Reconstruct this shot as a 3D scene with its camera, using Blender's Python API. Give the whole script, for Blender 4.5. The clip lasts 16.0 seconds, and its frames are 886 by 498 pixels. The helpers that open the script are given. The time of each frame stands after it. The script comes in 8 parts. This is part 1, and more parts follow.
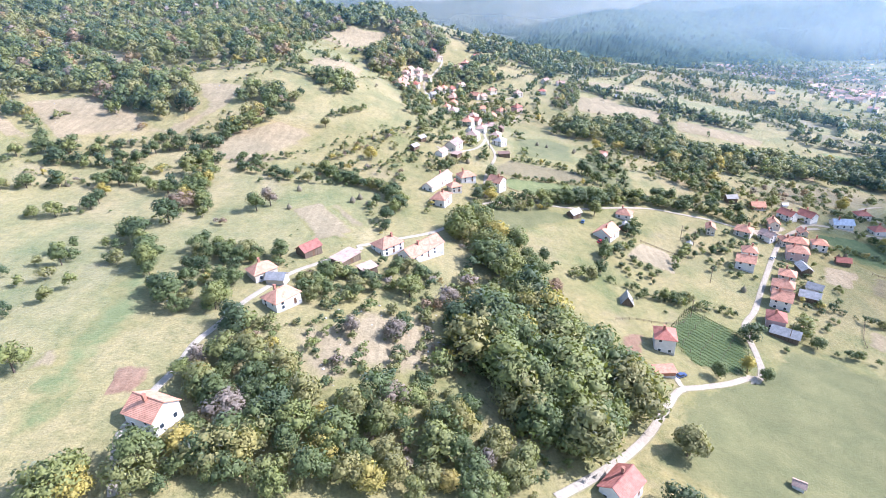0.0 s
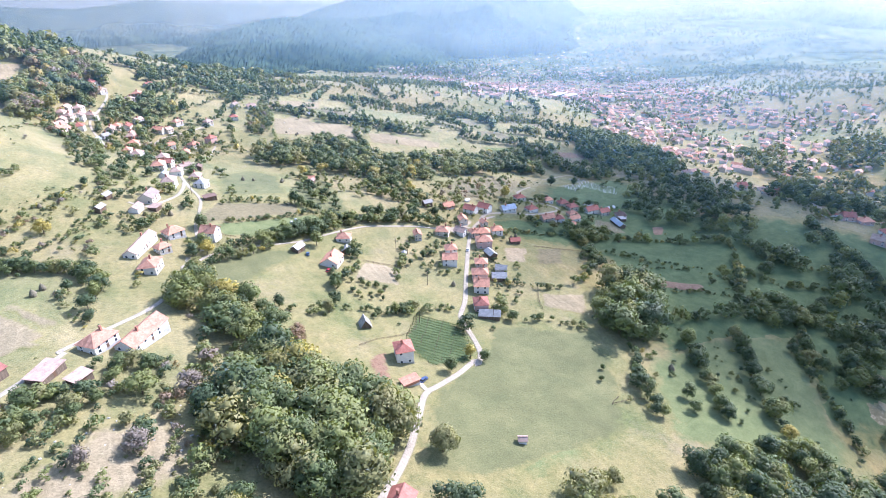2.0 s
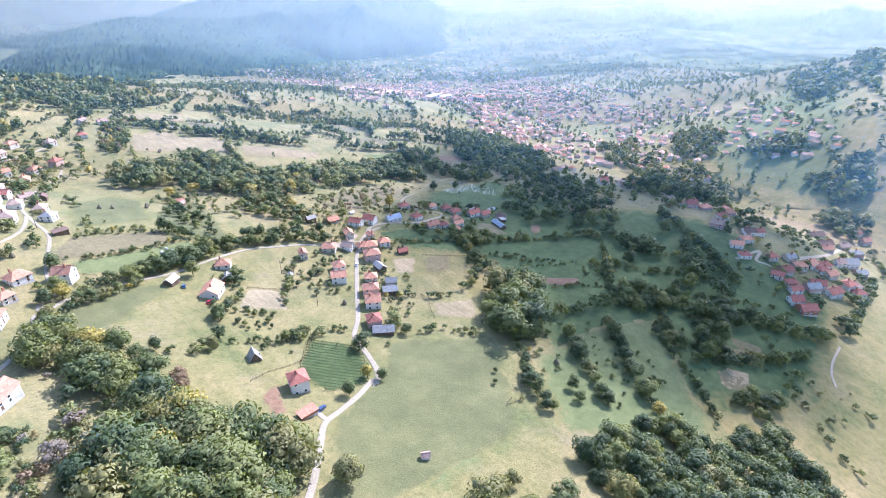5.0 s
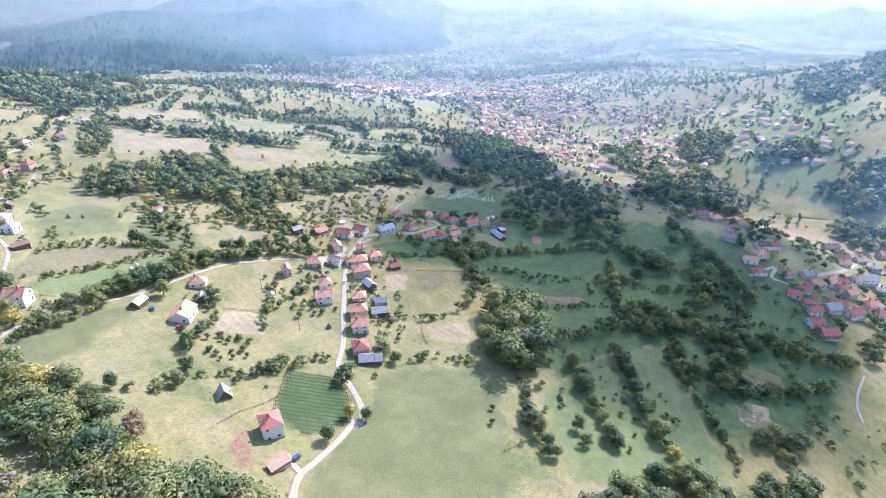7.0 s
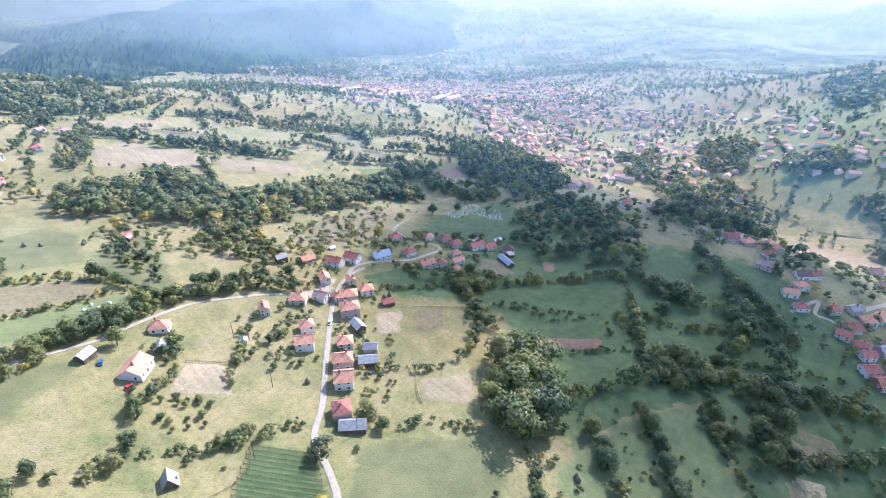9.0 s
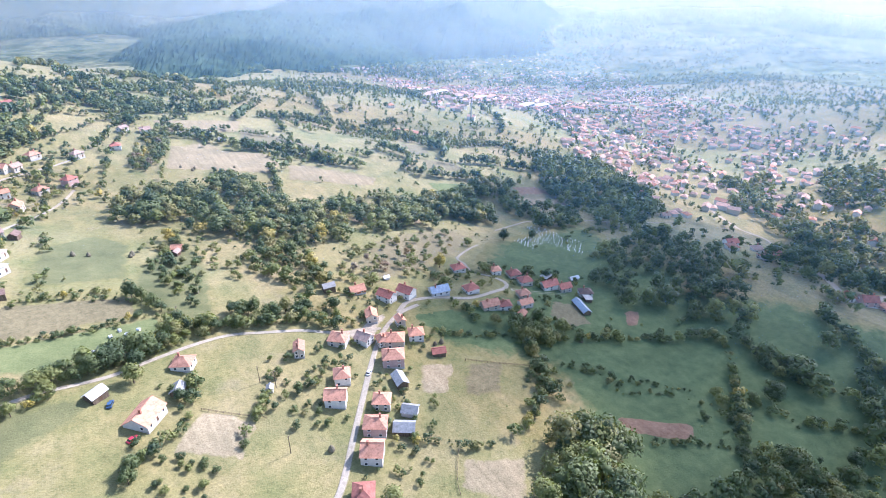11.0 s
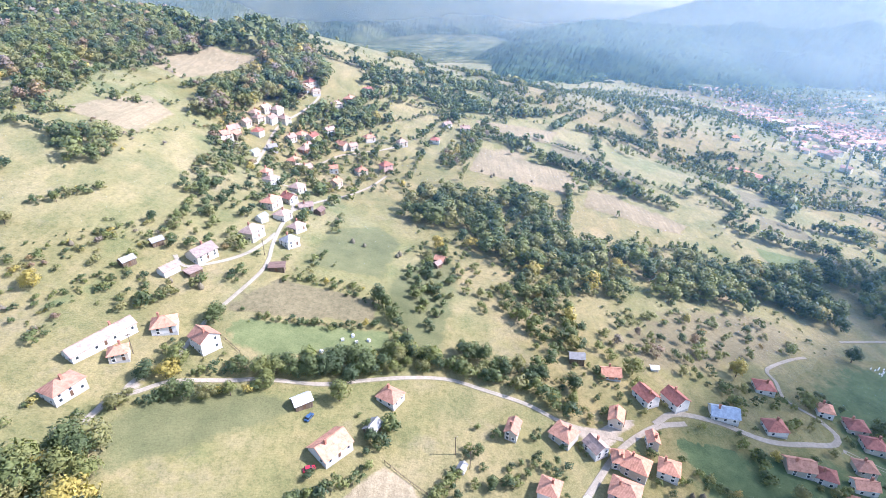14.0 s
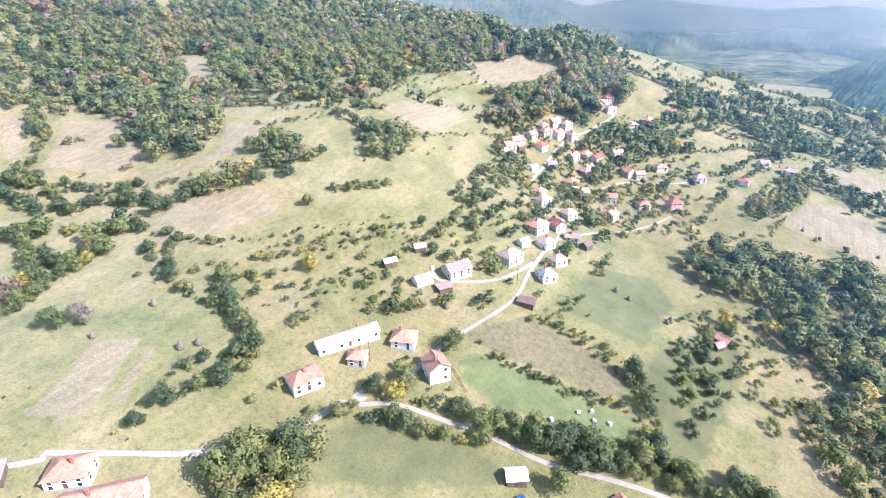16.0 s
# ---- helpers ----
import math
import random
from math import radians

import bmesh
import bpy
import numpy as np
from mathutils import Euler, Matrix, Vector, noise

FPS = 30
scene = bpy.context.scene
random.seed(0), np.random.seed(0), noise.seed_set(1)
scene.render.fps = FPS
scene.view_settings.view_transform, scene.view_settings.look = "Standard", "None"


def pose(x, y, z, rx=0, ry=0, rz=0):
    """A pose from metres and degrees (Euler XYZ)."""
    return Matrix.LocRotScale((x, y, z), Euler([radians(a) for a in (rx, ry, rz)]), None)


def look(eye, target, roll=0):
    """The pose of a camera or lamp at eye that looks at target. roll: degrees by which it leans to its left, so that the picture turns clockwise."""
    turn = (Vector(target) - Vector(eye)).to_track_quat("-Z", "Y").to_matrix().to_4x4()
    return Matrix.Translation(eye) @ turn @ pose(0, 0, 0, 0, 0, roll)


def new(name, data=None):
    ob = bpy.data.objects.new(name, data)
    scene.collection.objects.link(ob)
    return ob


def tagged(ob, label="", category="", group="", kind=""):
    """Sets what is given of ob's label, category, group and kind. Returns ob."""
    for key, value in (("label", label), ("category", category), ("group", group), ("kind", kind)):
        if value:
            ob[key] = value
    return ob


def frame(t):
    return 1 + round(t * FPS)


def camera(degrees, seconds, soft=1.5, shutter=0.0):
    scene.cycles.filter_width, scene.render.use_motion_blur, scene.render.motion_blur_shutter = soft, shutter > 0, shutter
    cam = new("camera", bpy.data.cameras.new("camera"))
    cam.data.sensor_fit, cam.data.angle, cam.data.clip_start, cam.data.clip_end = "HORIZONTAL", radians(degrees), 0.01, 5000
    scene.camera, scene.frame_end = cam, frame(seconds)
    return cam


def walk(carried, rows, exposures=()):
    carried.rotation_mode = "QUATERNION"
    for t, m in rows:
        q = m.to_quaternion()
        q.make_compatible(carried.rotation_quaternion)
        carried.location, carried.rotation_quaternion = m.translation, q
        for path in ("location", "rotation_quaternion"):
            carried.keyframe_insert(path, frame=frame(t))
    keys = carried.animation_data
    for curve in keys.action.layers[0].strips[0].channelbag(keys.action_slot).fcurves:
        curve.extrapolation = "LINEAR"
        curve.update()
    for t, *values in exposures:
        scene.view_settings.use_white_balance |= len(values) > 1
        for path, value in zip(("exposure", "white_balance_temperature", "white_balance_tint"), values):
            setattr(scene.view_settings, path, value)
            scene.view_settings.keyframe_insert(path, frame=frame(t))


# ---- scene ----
# ---- camera ----
cam = camera(79.322, 16.0, 0.62)
walk(cam, [
    (0, pose(0.00, -0.00, 100.00, 63.683, 2.279, -1.132)),
    (0.5, pose(0.18, -0.32, 104.30, 63.598, 2.151, -8.364)),
    (1, pose(0.14, -0.53, 108.90, 63.332, 1.942, -17.814)),
    (1.5, pose(-0.27, -0.74, 113.66, 63.144, 1.430, -26.196)),
    (2, pose(-0.41, -1.19, 118.23, 63.064, 1.056, -32.522)),
    (2.5, pose(-0.55, -1.48, 121.79, 63.053, 0.791, -37.682)),
    (3, pose(-0.91, -1.64, 124.40, 63.084, 0.507, -41.490)),
    (3.5, pose(-0.82, -1.93, 125.99, 63.071, 0.540, -43.417)),
    (4, pose(-1.06, -1.99, 126.67, 63.099, 0.315, -44.898)),
    (4.2, pose(-0.83, -1.88, 126.62, 63.106, 0.148, -45.364)),
    (6.5, pose(15.24, 10.89, 125.65, 62.563, -0.372, -44.589)),
    (7, pose(22.42, 16.78, 125.51, 62.503, -0.525, -45.013)),
    (7.5, pose(30.33, 22.86, 125.22, 62.496, -0.471, -45.641)),
    (8, pose(38.67, 29.36, 124.79, 62.485, -0.369, -45.346)),
    (8.2, pose(42.08, 32.03, 124.57, 62.494, -0.355, -45.448)),
    (10.3, pose(78.53, 61.20, 124.94, 62.462, -0.391, -39.962)),
    (10.5, pose(81.99, 64.08, 124.89, 62.492, -0.435, -39.480)),
    (11, pose(90.76, 71.34, 124.61, 62.549, -0.425, -34.484)),
    (11.5, pose(99.32, 78.90, 124.25, 62.626, -0.471, -29.094)),
    (12, pose(106.74, 86.61, 124.02, 62.710, -0.512, -24.753)),
    (12.5, pose(113.00, 94.60, 123.64, 62.768, -0.614, -19.037)),
    (13, pose(117.21, 102.66, 123.06, 62.875, -0.743, -13.195)),
    (13.5, pose(119.68, 111.29, 122.29, 62.958, -0.771, -6.683)),
    (14, pose(120.47, 120.24, 121.32, 63.081, -0.649, 0.264)),
    (14.5, pose(119.62, 129.14, 120.91, 63.248, -0.581, 7.840)),
    (15, pose(117.36, 137.52, 120.78, 63.325, -0.533, 15.405)),
    (15.5, pose(113.83, 145.77, 120.83, 63.498, -0.347, 22.793)),
    (16, pose(109.57, 153.83, 120.74, 63.685, -0.175, 30.197)),
], exposures=[(0, 1.30, 5480, 25), (3.5, 1.24, 5330, 25), (12, 1.22, 5400, 25), (16, 1.28, 5480, 25)])

# ---- world, sun, exposure ----
SUN_BEARING, SUN_HEIGHT = radians(82), radians(39)
world = bpy.data.worlds.new("valley_sky")
scene.world = world
world.use_nodes = True
wn = world.node_tree
sky = wn.nodes.new("ShaderNodeTexSky")
sky.sky_type, sky.sun_disc = "NISHITA", False
sky.sun_elevation, sky.sun_rotation = SUN_HEIGHT, SUN_BEARING
sky.air_density, sky.dust_density = 1.6, 0.8
wn.links.new(sky.outputs[0], wn.nodes["Background"].inputs[0])
wn.nodes["Background"].inputs[1].default_value = 0.15
sun = new("sun", bpy.data.lights.new("sun", "SUN"))
sun.data.energy, sun.data.angle, sun.data.color = 4.7, radians(1.0), (1.0, 0.96, 0.89)
sun.matrix_world = look((math.sin(SUN_BEARING) * math.cos(SUN_HEIGHT), math.cos(SUN_BEARING) * math.cos(SUN_HEIGHT), math.sin(SUN_HEIGHT)), (0, 0, 0))
tagged(sun, "low autumn morning sun", "sun", kind="structure")


# ---- materials ----
class Mat:
    """A small wrapper round a node material."""

    def __init__(self, name, rough=0.9, spec=0.2):
        self.m = bpy.data.materials.new(name)
        self.m.use_nodes = True
        self.t = self.m.node_tree
        self.b = self.t.nodes["Principled BSDF"]
        self.b.inputs["Roughness"].default_value = rough
        self.b.inputs["Specular IOR Level"].default_value = spec
        self.geo = self.t.nodes.new("ShaderNodeNewGeometry")
        self.obj = self.t.nodes.new("ShaderNodeObjectInfo")

    def noise(self, scale, detail=4, rough=0.55, stretch=None):
        n = self.t.nodes.new("ShaderNodeTexNoise")
        n.inputs["Scale"].default_value, n.inputs["Detail"].default_value, n.inputs["Roughness"].default_value = scale, detail, rough
        if stretch:
            mp = self.t.nodes.new("ShaderNodeMapping")
            mp.inputs["Scale"].default_value = stretch[0]
            mp.inputs["Rotation"].default_value = stretch[1]
            self.t.links.new(self.geo.outputs["Position"], mp.inputs[0])
            self.t.links.new(mp.outputs[0], n.inputs["Vector"])
        else:
            self.t.links.new(self.geo.outputs["Position"], n.inputs["Vector"])
        return n.outputs["Fac"]

    def ramp(self, fac, stops):
        r = self.t.nodes.new("ShaderNodeValToRGB")
        e = r.color_ramp.elements
        while len(e) < len(stops):
            e.new(0.5)
        for k, (p, c) in enumerate(stops):
            e[k].position, e[k].color = p, (*c, 1) if len(c) == 3 else c
        self.t.links.new(fac, r.inputs[0])
        return r.outputs[0]

    def mix(self, fac, a, b, mode="MIX"):
        n = self.t.nodes.new("ShaderNodeMix")
        n.data_type, n.blend_type = "RGBA", mode
        for k, v in ((0, fac), (6, a), (7, b)):
            if isinstance(v, (int, float)):
                n.inputs[k].default_value = v
            elif isinstance(v, tuple):
                n.inputs[k].default_value = (*v, 1)
            else:
                self.t.links.new(v, n.inputs[k])
        return n.outputs[2]

    def math(self, op, a, b=0.5):
        n = self.t.nodes.new("ShaderNodeMath")
        n.operation = op
        for k, v in enumerate((a, b)):
            if isinstance(v, (int, float)):
                n.inputs[k].default_value = v
            else:
                self.t.links.new(v, n.inputs[k])
        return n.outputs[0]

    def attr(self, name):
        n = self.t.nodes.new("ShaderNodeAttribute")
        n.attribute_name = name
        return n.outputs["Fac"]

    def color(self, out):
        if isinstance(out, tuple):
            self.b.inputs["Base Color"].default_value = (*out, 1)
        else:
            self.t.links.new(out, self.b.inputs["Base Color"])
        return self

    def bump(self, height, strength=0.5, distance=0.1):
        n = self.t.nodes.new("ShaderNodeBump")
        n.inputs["Strength"].default_value, n.inputs["Distance"].default_value = strength, distance
        self.t.links.new(height, n.inputs["Height"])
        self.t.links.new(n.outputs[0], self.b.inputs["Normal"])
        return self

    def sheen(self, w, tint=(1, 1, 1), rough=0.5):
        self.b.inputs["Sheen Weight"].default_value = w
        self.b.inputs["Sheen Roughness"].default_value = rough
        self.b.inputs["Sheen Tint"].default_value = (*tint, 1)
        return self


# strength of the grazing-angle sheen that imitates haze on the ground
HAZE_SHEEN = 0.17


def grass_color(m):
    """Dry and fresh meadow grass, at the scale of fields, patches and tufts."""
    big = m.ramp(m.noise(0.009, 5, 0.6), [(0.36, (0.133, 0.146, 0.057)), (0.50, (0.222, 0.190, 0.085)), (0.64, (0.281, 0.230, 0.126))])
    mid = m.ramp(m.noise(0.05, 5, 0.62), [(0.35, (0.102, 0.124, 0.046)), (0.52, (0.222, 0.193, 0.085)), (0.70, (0.295, 0.240, 0.133))])
    c = m.mix(0.5, big, mid)
    streak = m.ramp(m.noise(0.16, 3, 0.6, ((1, 0.22, 1), (0, 0, 0.5))), [(0.35, (0.74, 0.78, 0.70)), (0.65, (1.2, 1.16, 1.1))])
    c = m.mix(0.4, c, streak, "MULTIPLY")
    bare = m.ramp(m.noise(0.024, 6, 0.7), [(0.57, (0, 0, 0)), (0.74, (0.75, 0.75, 0.75))])
    c = m.mix(bare, c, (0.255, 0.205, 0.135))
    tufts = m.ramp(m.noise(0.45, 4, 0.75), [(0.30, (0.58, 0.64, 0.56)), (0.5, (1, 1, 1)), (0.74, (1.22, 1.18, 1.12))])
    return m.mix(0.8, c, tufts, "MULTIPLY")


def grass_material():
    m = Mat("meadow_grass", 0.95, 0.1)
    fine = m.ramp(m.noise(1.4, 4, 0.75), [(0.32, (0.62, 0.66, 0.60)), (0.5, (1, 1, 1)), (0.72, (1.28, 1.24, 1.18))])
    c = m.mix(0.7, grass_color(m), fine, "MULTIPLY")
    # bluish sheen puts some far haze into the grass itself
    return m.color(c).bump(m.noise(1.3, 5, 0.7), 0.8, 0.45).sheen(HAZE_SHEEN, (0.86, 0.96, 0.94), 0.4).m


def field_material(name, a, b, rows=0.0, scale=0.35, veil=1.0, fade=True):
    m = Mat(name, 0.95, 0.1)
    c = m.ramp(m.noise(scale, 6, 0.65), [(0.3, a), (0.7, b)])
    c = m.mix(0.6, c, m.ramp(m.noise(0.05, 3), [(0.3, (0.75, 0.78, 0.75)), (0.7, (1.2, 1.18, 1.15))]), "MULTIPLY")
    if rows:
        r = m.noise(rows, 2, 0.5, ((1, 0.03, 1), (0, 0, 0.9)))
        c = m.mix(0.7, c, m.ramp(r, [(0.4, (0.88, 0.88, 0.88)), (0.6, (1.1, 1.1, 1.1))]), "MULTIPLY")
    if fade:
        # worn and overgrown towards the plot's rim
        rim = m.math("ADD", m.attr("rim"), m.math("MULTIPLY", m.math("SUBTRACT", m.noise(0.14, 4, 0.65), 0.5), 1.5))
        c = m.mix(m.ramp(rim, [(0.25, (0, 0, 0)), (0.65, (1, 1, 1))]), grass_color(m), c)
        c = m.mix(0.7, c, m.ramp(m.noise(1.4, 4, 0.75), [(0.32, (0.66, 0.68, 0.64)), (0.5, (1, 1, 1)), (0.72, (1.24, 1.22, 1.18))]), "MULTIPLY")
    # veil: this plot's share of the haze-imitating sheen
    return m.color(c).bump(m.noise(1.6, 5, 0.7), 0.8, 0.35).sheen(HAZE_SHEEN * veil, (0.86, 0.96, 0.94), 0.4).m


def leaf_material():
    m = Mat("leaves", 0.6, 0.3)
    tone = m.attr("tone")
    c = m.ramp(tone, [(0.0, (0.050, 0.078, 0.038)), (0.22, (0.094, 0.122, 0.044)), (0.42, (0.168, 0.186, 0.056)),
                      (0.58, (0.196, 0.186, 0.072)), (0.72, (0.350, 0.285, 0.068)), (0.84, (0.225, 0.150, 0.092)), (1.0, (0.225, 0.188, 0.155))])
    isl = m.ramp(m.geo.outputs["Random Per Island"], [(0.0, (0.87, 0.88, 0.88)), (0.5, (1.0, 1.0, 1.0)), (1.0, (1.14, 1.12, 1.09))])
    c = m.mix(1.0, c, isl, "MULTIPLY")
    # a little blue sheen stands in for haze over the leaves
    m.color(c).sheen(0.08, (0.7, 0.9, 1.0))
    tr = m.t.nodes.new("ShaderNodeBsdfTranslucent")
    m.t.links.new(m.mix(1.0, c, (1.5, 1.6, 0.7), "MULTIPLY"), tr.inputs[0])
    mx = m.t.nodes.new("ShaderNodeMixShader")
    mx.inputs[0].default_value = 0.24
    m.t.links.new(m.b.outputs[0], mx.inputs[1])
    m.t.links.new(tr.outputs[0], mx.inputs[2])
    m.t.links.new(mx.outputs[0], m.t.nodes["Material Output"].inputs[0])
    return m.m


def plain_material(name, c, rough=0.85, var=0.15, scale=1.2, spec=0.25, metal=0.0, per_thing=0.12):
    m = Mat(name, rough, spec)
    lo, hi = tuple(v * (1 - var) for v in c), tuple(min(1, v * (1 + var)) for v in c)
    col = m.ramp(m.noise(scale, 6, 0.65), [(0.3, lo), (0.7, hi)])
    rnd = m.ramp(m.obj.outputs["Random"], [(0, (1 - per_thing,) * 3), (1, (1 + per_thing,) * 3)])
    m.b.inputs["Metallic"].default_value = metal
    return m.color(m.mix(1.0, col, rnd, "MULTIPLY")).bump(m.noise(scale * 8, 4), 0.25, 0.03).m


def tile_material(name, c):
    m = Mat(name, 0.8, 0.25)
    dark, pale = tuple(v * 0.62 for v in c), tuple(min(1, v * 1.25 + 0.03) for v in c)
    col = m.ramp(m.noise(0.7, 7, 0.75), [(0.32, dark), (0.5, c), (0.72, pale)])
    w = m.t.nodes.new("ShaderNodeTexWave")
    w.wave_type, w.bands_direction = "BANDS", "Z"
    w.inputs["Scale"].default_value, w.inputs["Distortion"].default_value = 1.6, 0.4
    m.t.links.new(m.geo.outputs["Position"], w.inputs["Vector"])
    col = m.mix(0.16, col, m.ramp(w.outputs["Fac"], [(0.2, (0.75, 0.72, 0.70)), (0.6, (1.1, 1.1, 1.1))]), "MULTIPLY")
    col = m.mix(m.ramp(m.noise(2.2, 5, 0.7), [(0.62, (0, 0, 0)), (0.8, (0.6, 0.6, 0.6))]), col, (0.20, 0.17, 0.14))
    rnd = m.ramp(m.obj.outputs["Random"], [(0, (0.78, 0.80, 0.82)), (1, (1.2, 1.16, 1.12))])
    return m.color(m.mix(1.0, col, rnd, "MULTIPLY")).bump(w.outputs["Fac"], 0.6, 0.06).m


def timber_material():
    m = Mat("weathered_timber", 0.9, 0.15)
    c = m.ramp(m.noise(3.0, 5, 0.6, ((1, 1, 0.08), (0, 0, 0))), [(0.3, (0.075, 0.055, 0.040)), (0.7, (0.19, 0.145, 0.105))])
    return m.color(c).bump(m.noise(6.0, 3, 0.6, ((1, 1, 0.05), (0, 0, 0))), 0.6, 0.04).m


M_GRASS, M_LEAF, M_TIMBER = grass_material(), leaf_material(), timber_material()
M_BARK = plain_material("bark", (0.11, 0.085, 0.065), 0.95, 0.35, 3)
M_ROAD = field_material("pale_gravel_road", (0.265, 0.228, 0.176), (0.380, 0.335, 0.270), 0, 0.8, 0.3, False)
M_VERGE = field_material("trodden_verge", (0.152, 0.144, 0.076), (0.258, 0.220, 0.129), 0, 0.7, 0.6, False)
FIELD_MATS = {
    "stubble": field_material("dry_stubble", (0.205, 0.165, 0.098), (0.285, 0.232, 0.145), 0.5, 0.35, 0.4),
    "soil": field_material("bare_red_soil", (0.170, 0.098, 0.062), (0.245, 0.155, 0.102), 0.6),
    "straw": field_material("pale_straw", (0.230, 0.182, 0.110), (0.340, 0.280, 0.180), 0.5, 0.6),
    "fallow": field_material("brown_fallow", (0.120, 0.104, 0.056), (0.215, 0.180, 0.100), 0, 0.5),
    "lush": field_material("lush_grass", (0.070, 0.105, 0.046), (0.118, 0.150, 0.066), 0, 0.2, 0.3),
    "fresh": field_material("fresh_mown_grass", (0.112, 0.136, 0.056), (0.160, 0.176, 0.076), 0, 0.2, 0.6),
    "pasture": field_material("grazed_pasture", (0.108, 0.116, 0.052), (0.158, 0.152, 0.070), 0, 0.12, 0.6),
    "gravel": field_material("pale_gravel", (0.28, 0.24, 0.185), (0.42, 0.36, 0.29), 0, 0.3),
}
ROOFS = {k: tile_material(k + "_roof_tiles", c) for k, c in dict(
    orange=(0.465, 0.235, 0.152), red=(0.335, 0.132, 0.098), brown=(0.167, 0.110, 0.087), pale=(0.370, 0.262, 0.208), lilac=(0.280, 0.225, 0.195)).items()}
# orange tiles made lighter, so the town's bright haze sits in their colour
ROOFS["town"] = tile_material("haze_light_town_roof_tiles", (0.56, 0.36, 0.28))
ROOFS["grey"] = plain_material("grey_sheet_roof", (0.274, 0.270, 0.258), 0.6, 0.3, 0.8, 0.3, 0.2)
ROOFS["blue"] = plain_material("blue_grey_sheet_roof", (0.274, 0.319, 0.365), 0.5, 0.25, 0.8, 0.3, 0.2)
ROOFS["white"] = plain_material("white_sheet_roof", (0.570, 0.570, 0.562), 0.5, 0.1, 0.8)
ROOFS["dark"] = plain_material("dark_sheet_roof", (0.076, 0.072, 0.068), 0.6, 0.3, 0.8)
WALLS = {k: plain_material(k + "_render", c, 0.9, 0.10, 0.8, 0.2, 0, 0.06) for k, c in dict(
    white=(0.620, 0.590, 0.545), cream=(0.471, 0.415, 0.335), pink=(0.441, 0.304, 0.274)).items()}
WALLS["brick"] = plain_material("hollow_brick", (0.319, 0.152, 0.095), 0.9, 0.3, 2.0)
WALLS["timber"] = M_TIMBER
M_GLASS = plain_material("window_glass", (0.035, 0.045, 0.055), 0.08, 0.2, 2, 0.6)
M_FRAME = plain_material("painted_window_frame", (0.70, 0.69, 0.66), 0.5, 0.05)
M_DOOR = plain_material("brown_door", (0.13, 0.075, 0.045), 0.6, 0.25)
M_BRICK = plain_material("chimney_brick", (0.34, 0.16, 0.11), 0.9, 0.3, 3)
M_CONCRETE = plain_material("concrete", (0.42, 0.41, 0.385), 0.9, 0.2, 0.9)
M_STONE = plain_material("pale_stone", (0.42, 0.40, 0.36), 0.7, 0.15, 1.5)
M_MARBLE = plain_material("white_marble", (0.82, 0.82, 0.80), 0.5, 0.08, 1.5)
M_HAY = plain_material("weathered_hay", (0.155, 0.135, 0.090), 1.0, 0.35, 3)


